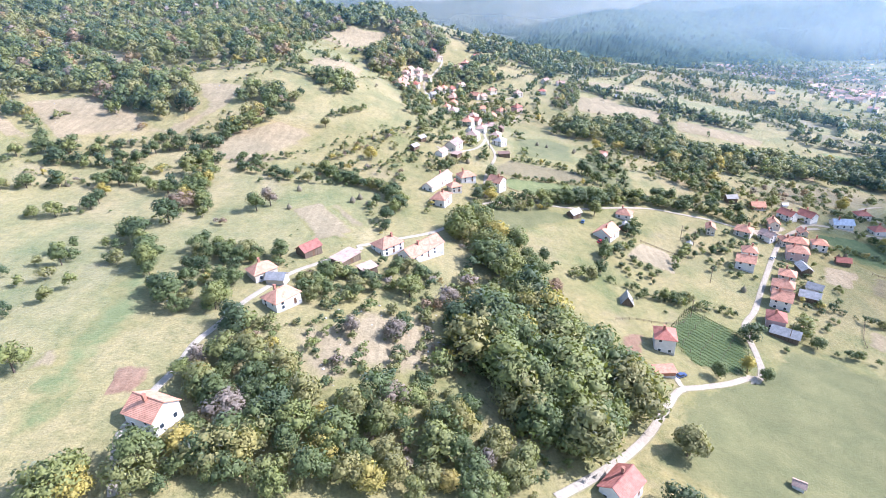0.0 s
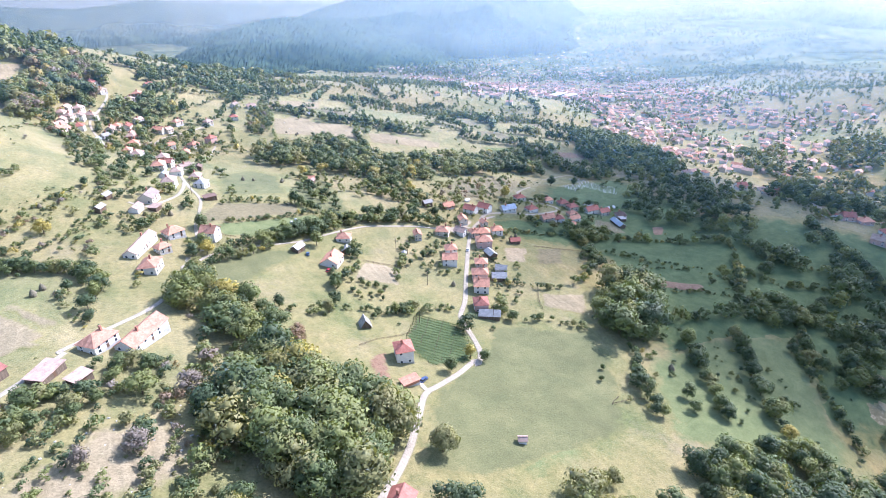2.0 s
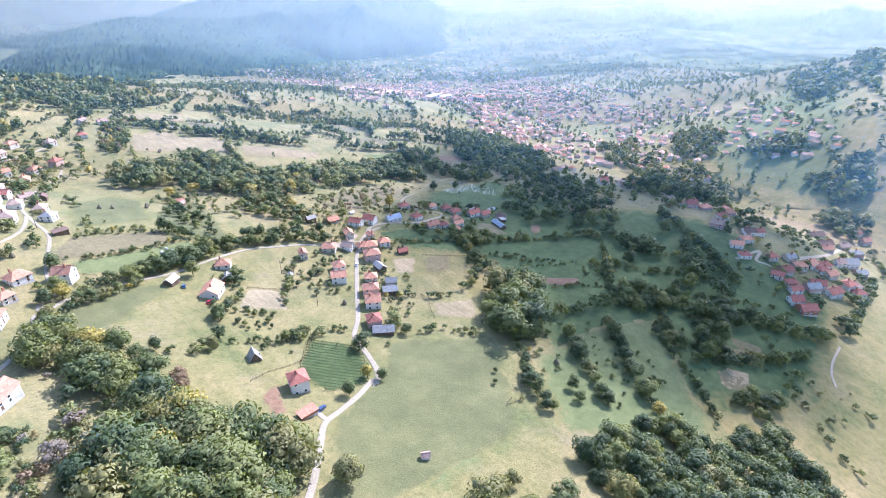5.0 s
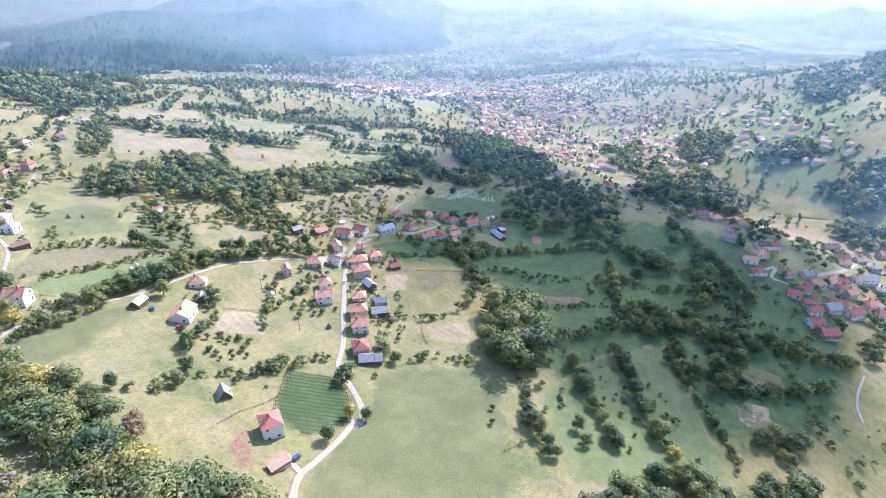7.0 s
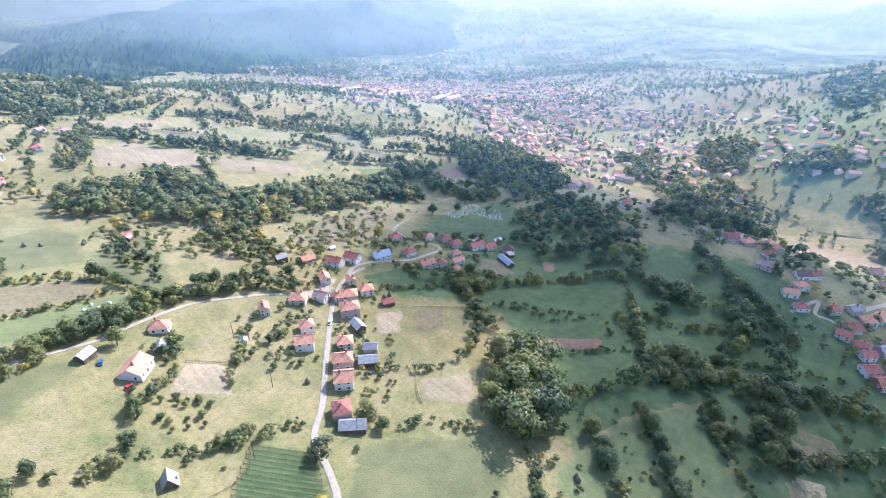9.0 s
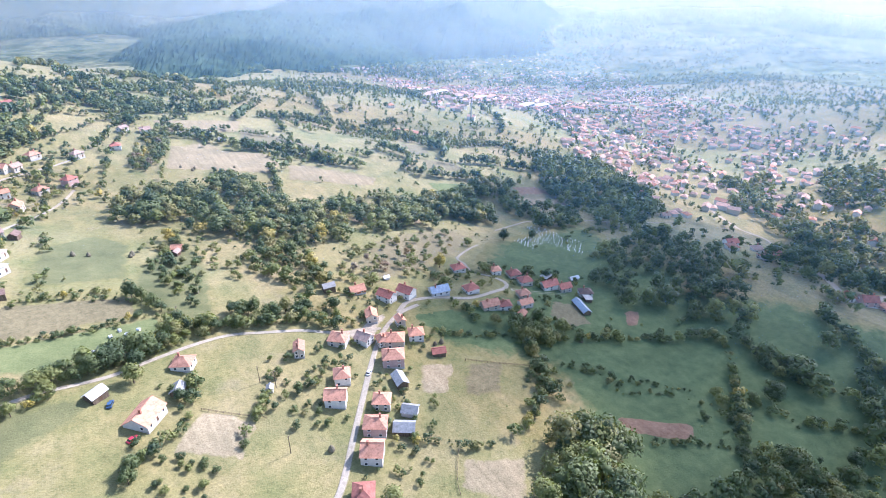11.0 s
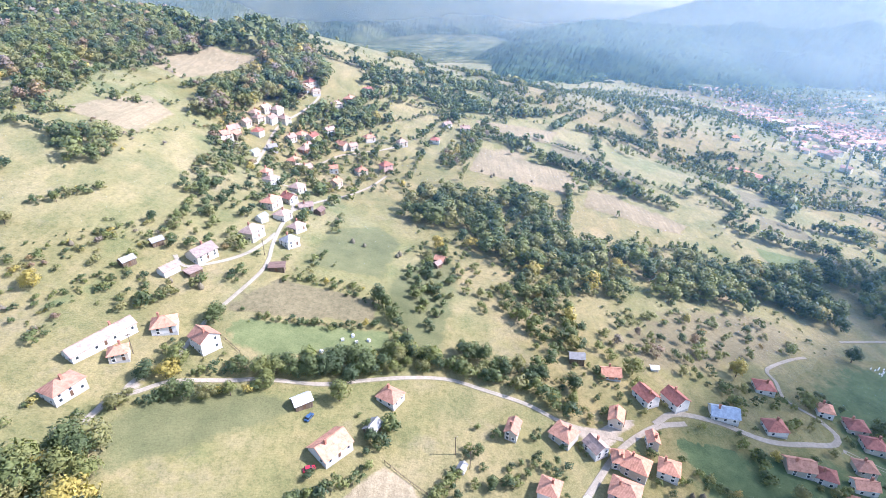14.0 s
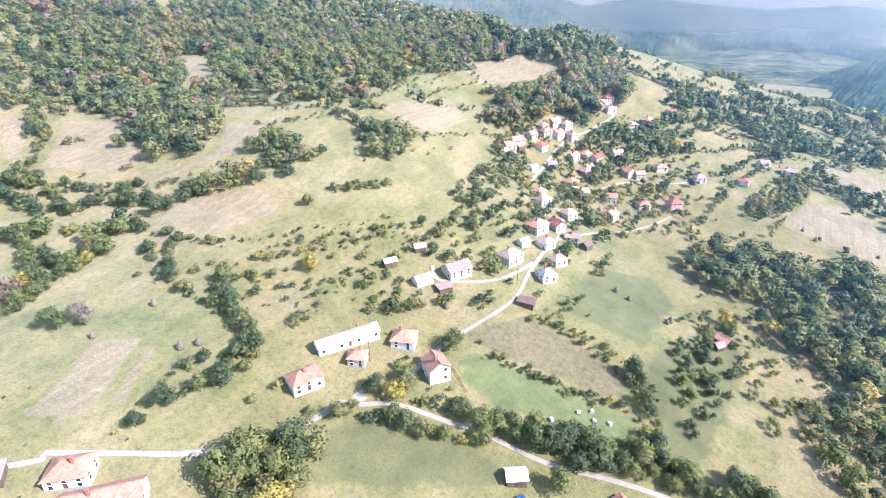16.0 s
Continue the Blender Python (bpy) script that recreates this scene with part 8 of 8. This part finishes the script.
# ---- the cloud that shades the valley side ----
def build_cloud():
    """A thin flat cloud with ragged, feathered edges, known by its shadow."""
    d = Vector((math.sin(SUN_BEARING) * math.cos(SUN_HEIGHT), math.cos(SUN_BEARING) * math.cos(SUN_HEIGHT), math.sin(SUN_HEIGHT)))
    xs, ys = np.arange(150, 760, 9.0), np.arange(-60, 560, 9.0)
    X, Y = np.meshgrid(xs, ys)
    x, y = X.ravel(), Y.ravel()
    deep = np.full(x.shape, -1e9)
    for poly, inset in ((SHADED, 0), (SHADED_VILLAGE, 0), (SHADED_GARDENS, 8)):
        near = np.full(x.shape, 1e9)
        for (ax, ay), (bx, by) in zip(poly, poly[1:] + poly[:1]):
            t = np.clip(((x - ax) * (bx - ax) + (y - ay) * (by - ay)) / ((bx - ax) ** 2 + (by - ay) ** 2 + 1e-9), 0, 1)
            near = np.minimum(near, np.hypot(x - ax - t * (bx - ax), y - ay - t * (by - ay)))
        deep = np.maximum(deep, np.where(inside(x, y, poly), np.minimum(near, 60 if not inset else 2), -near) - inset)
    rag = np.array([noise.noise((a * 0.012, b * 0.012, 3)) + 0.6 * noise.noise((a * 0.03, b * 0.03, 8)) for a, b in zip(x, y)])
    density = CLOUD_DENSITY * np.clip((deep + 16 + 12 * rag) / 26, 0, 1) * np.clip(1 + 0.25 * rag, 0, 1.15)
    z = lie(x, y)
    up = (760 + 14 * rag - z) / d.z
    v = np.stack([x + d.x * up, y + d.y * up, z + d.z * up], 1)
    w = len(xs)
    i = np.arange((len(ys) - 1) * w).reshape(-1, w)[:, :-1].ravel()
    f = np.stack([i, i + 1, i + w + 1, i + w], 1)
    me = mesh_from("cloud", v, f[density[f].max(1) > 0], None, True)
    m = Mat("cloud_vapour", 1.0, 0.0).color((0.9, 0.9, 0.9))
    m.t.links.new(m.attr("veil"), m.b.inputs["Alpha"])
    me.materials.clear()
    me.materials.append(m.m)
    me.attributes.new("veil", "FLOAT", "POINT").data.foreach_set("value", density.astype(np.float32))
    tagged(new("cloud", me), "thin white cloud high over the valley", "cloud", kind="structure")


CLOUD_DENSITY = 0.85
build_cloud()
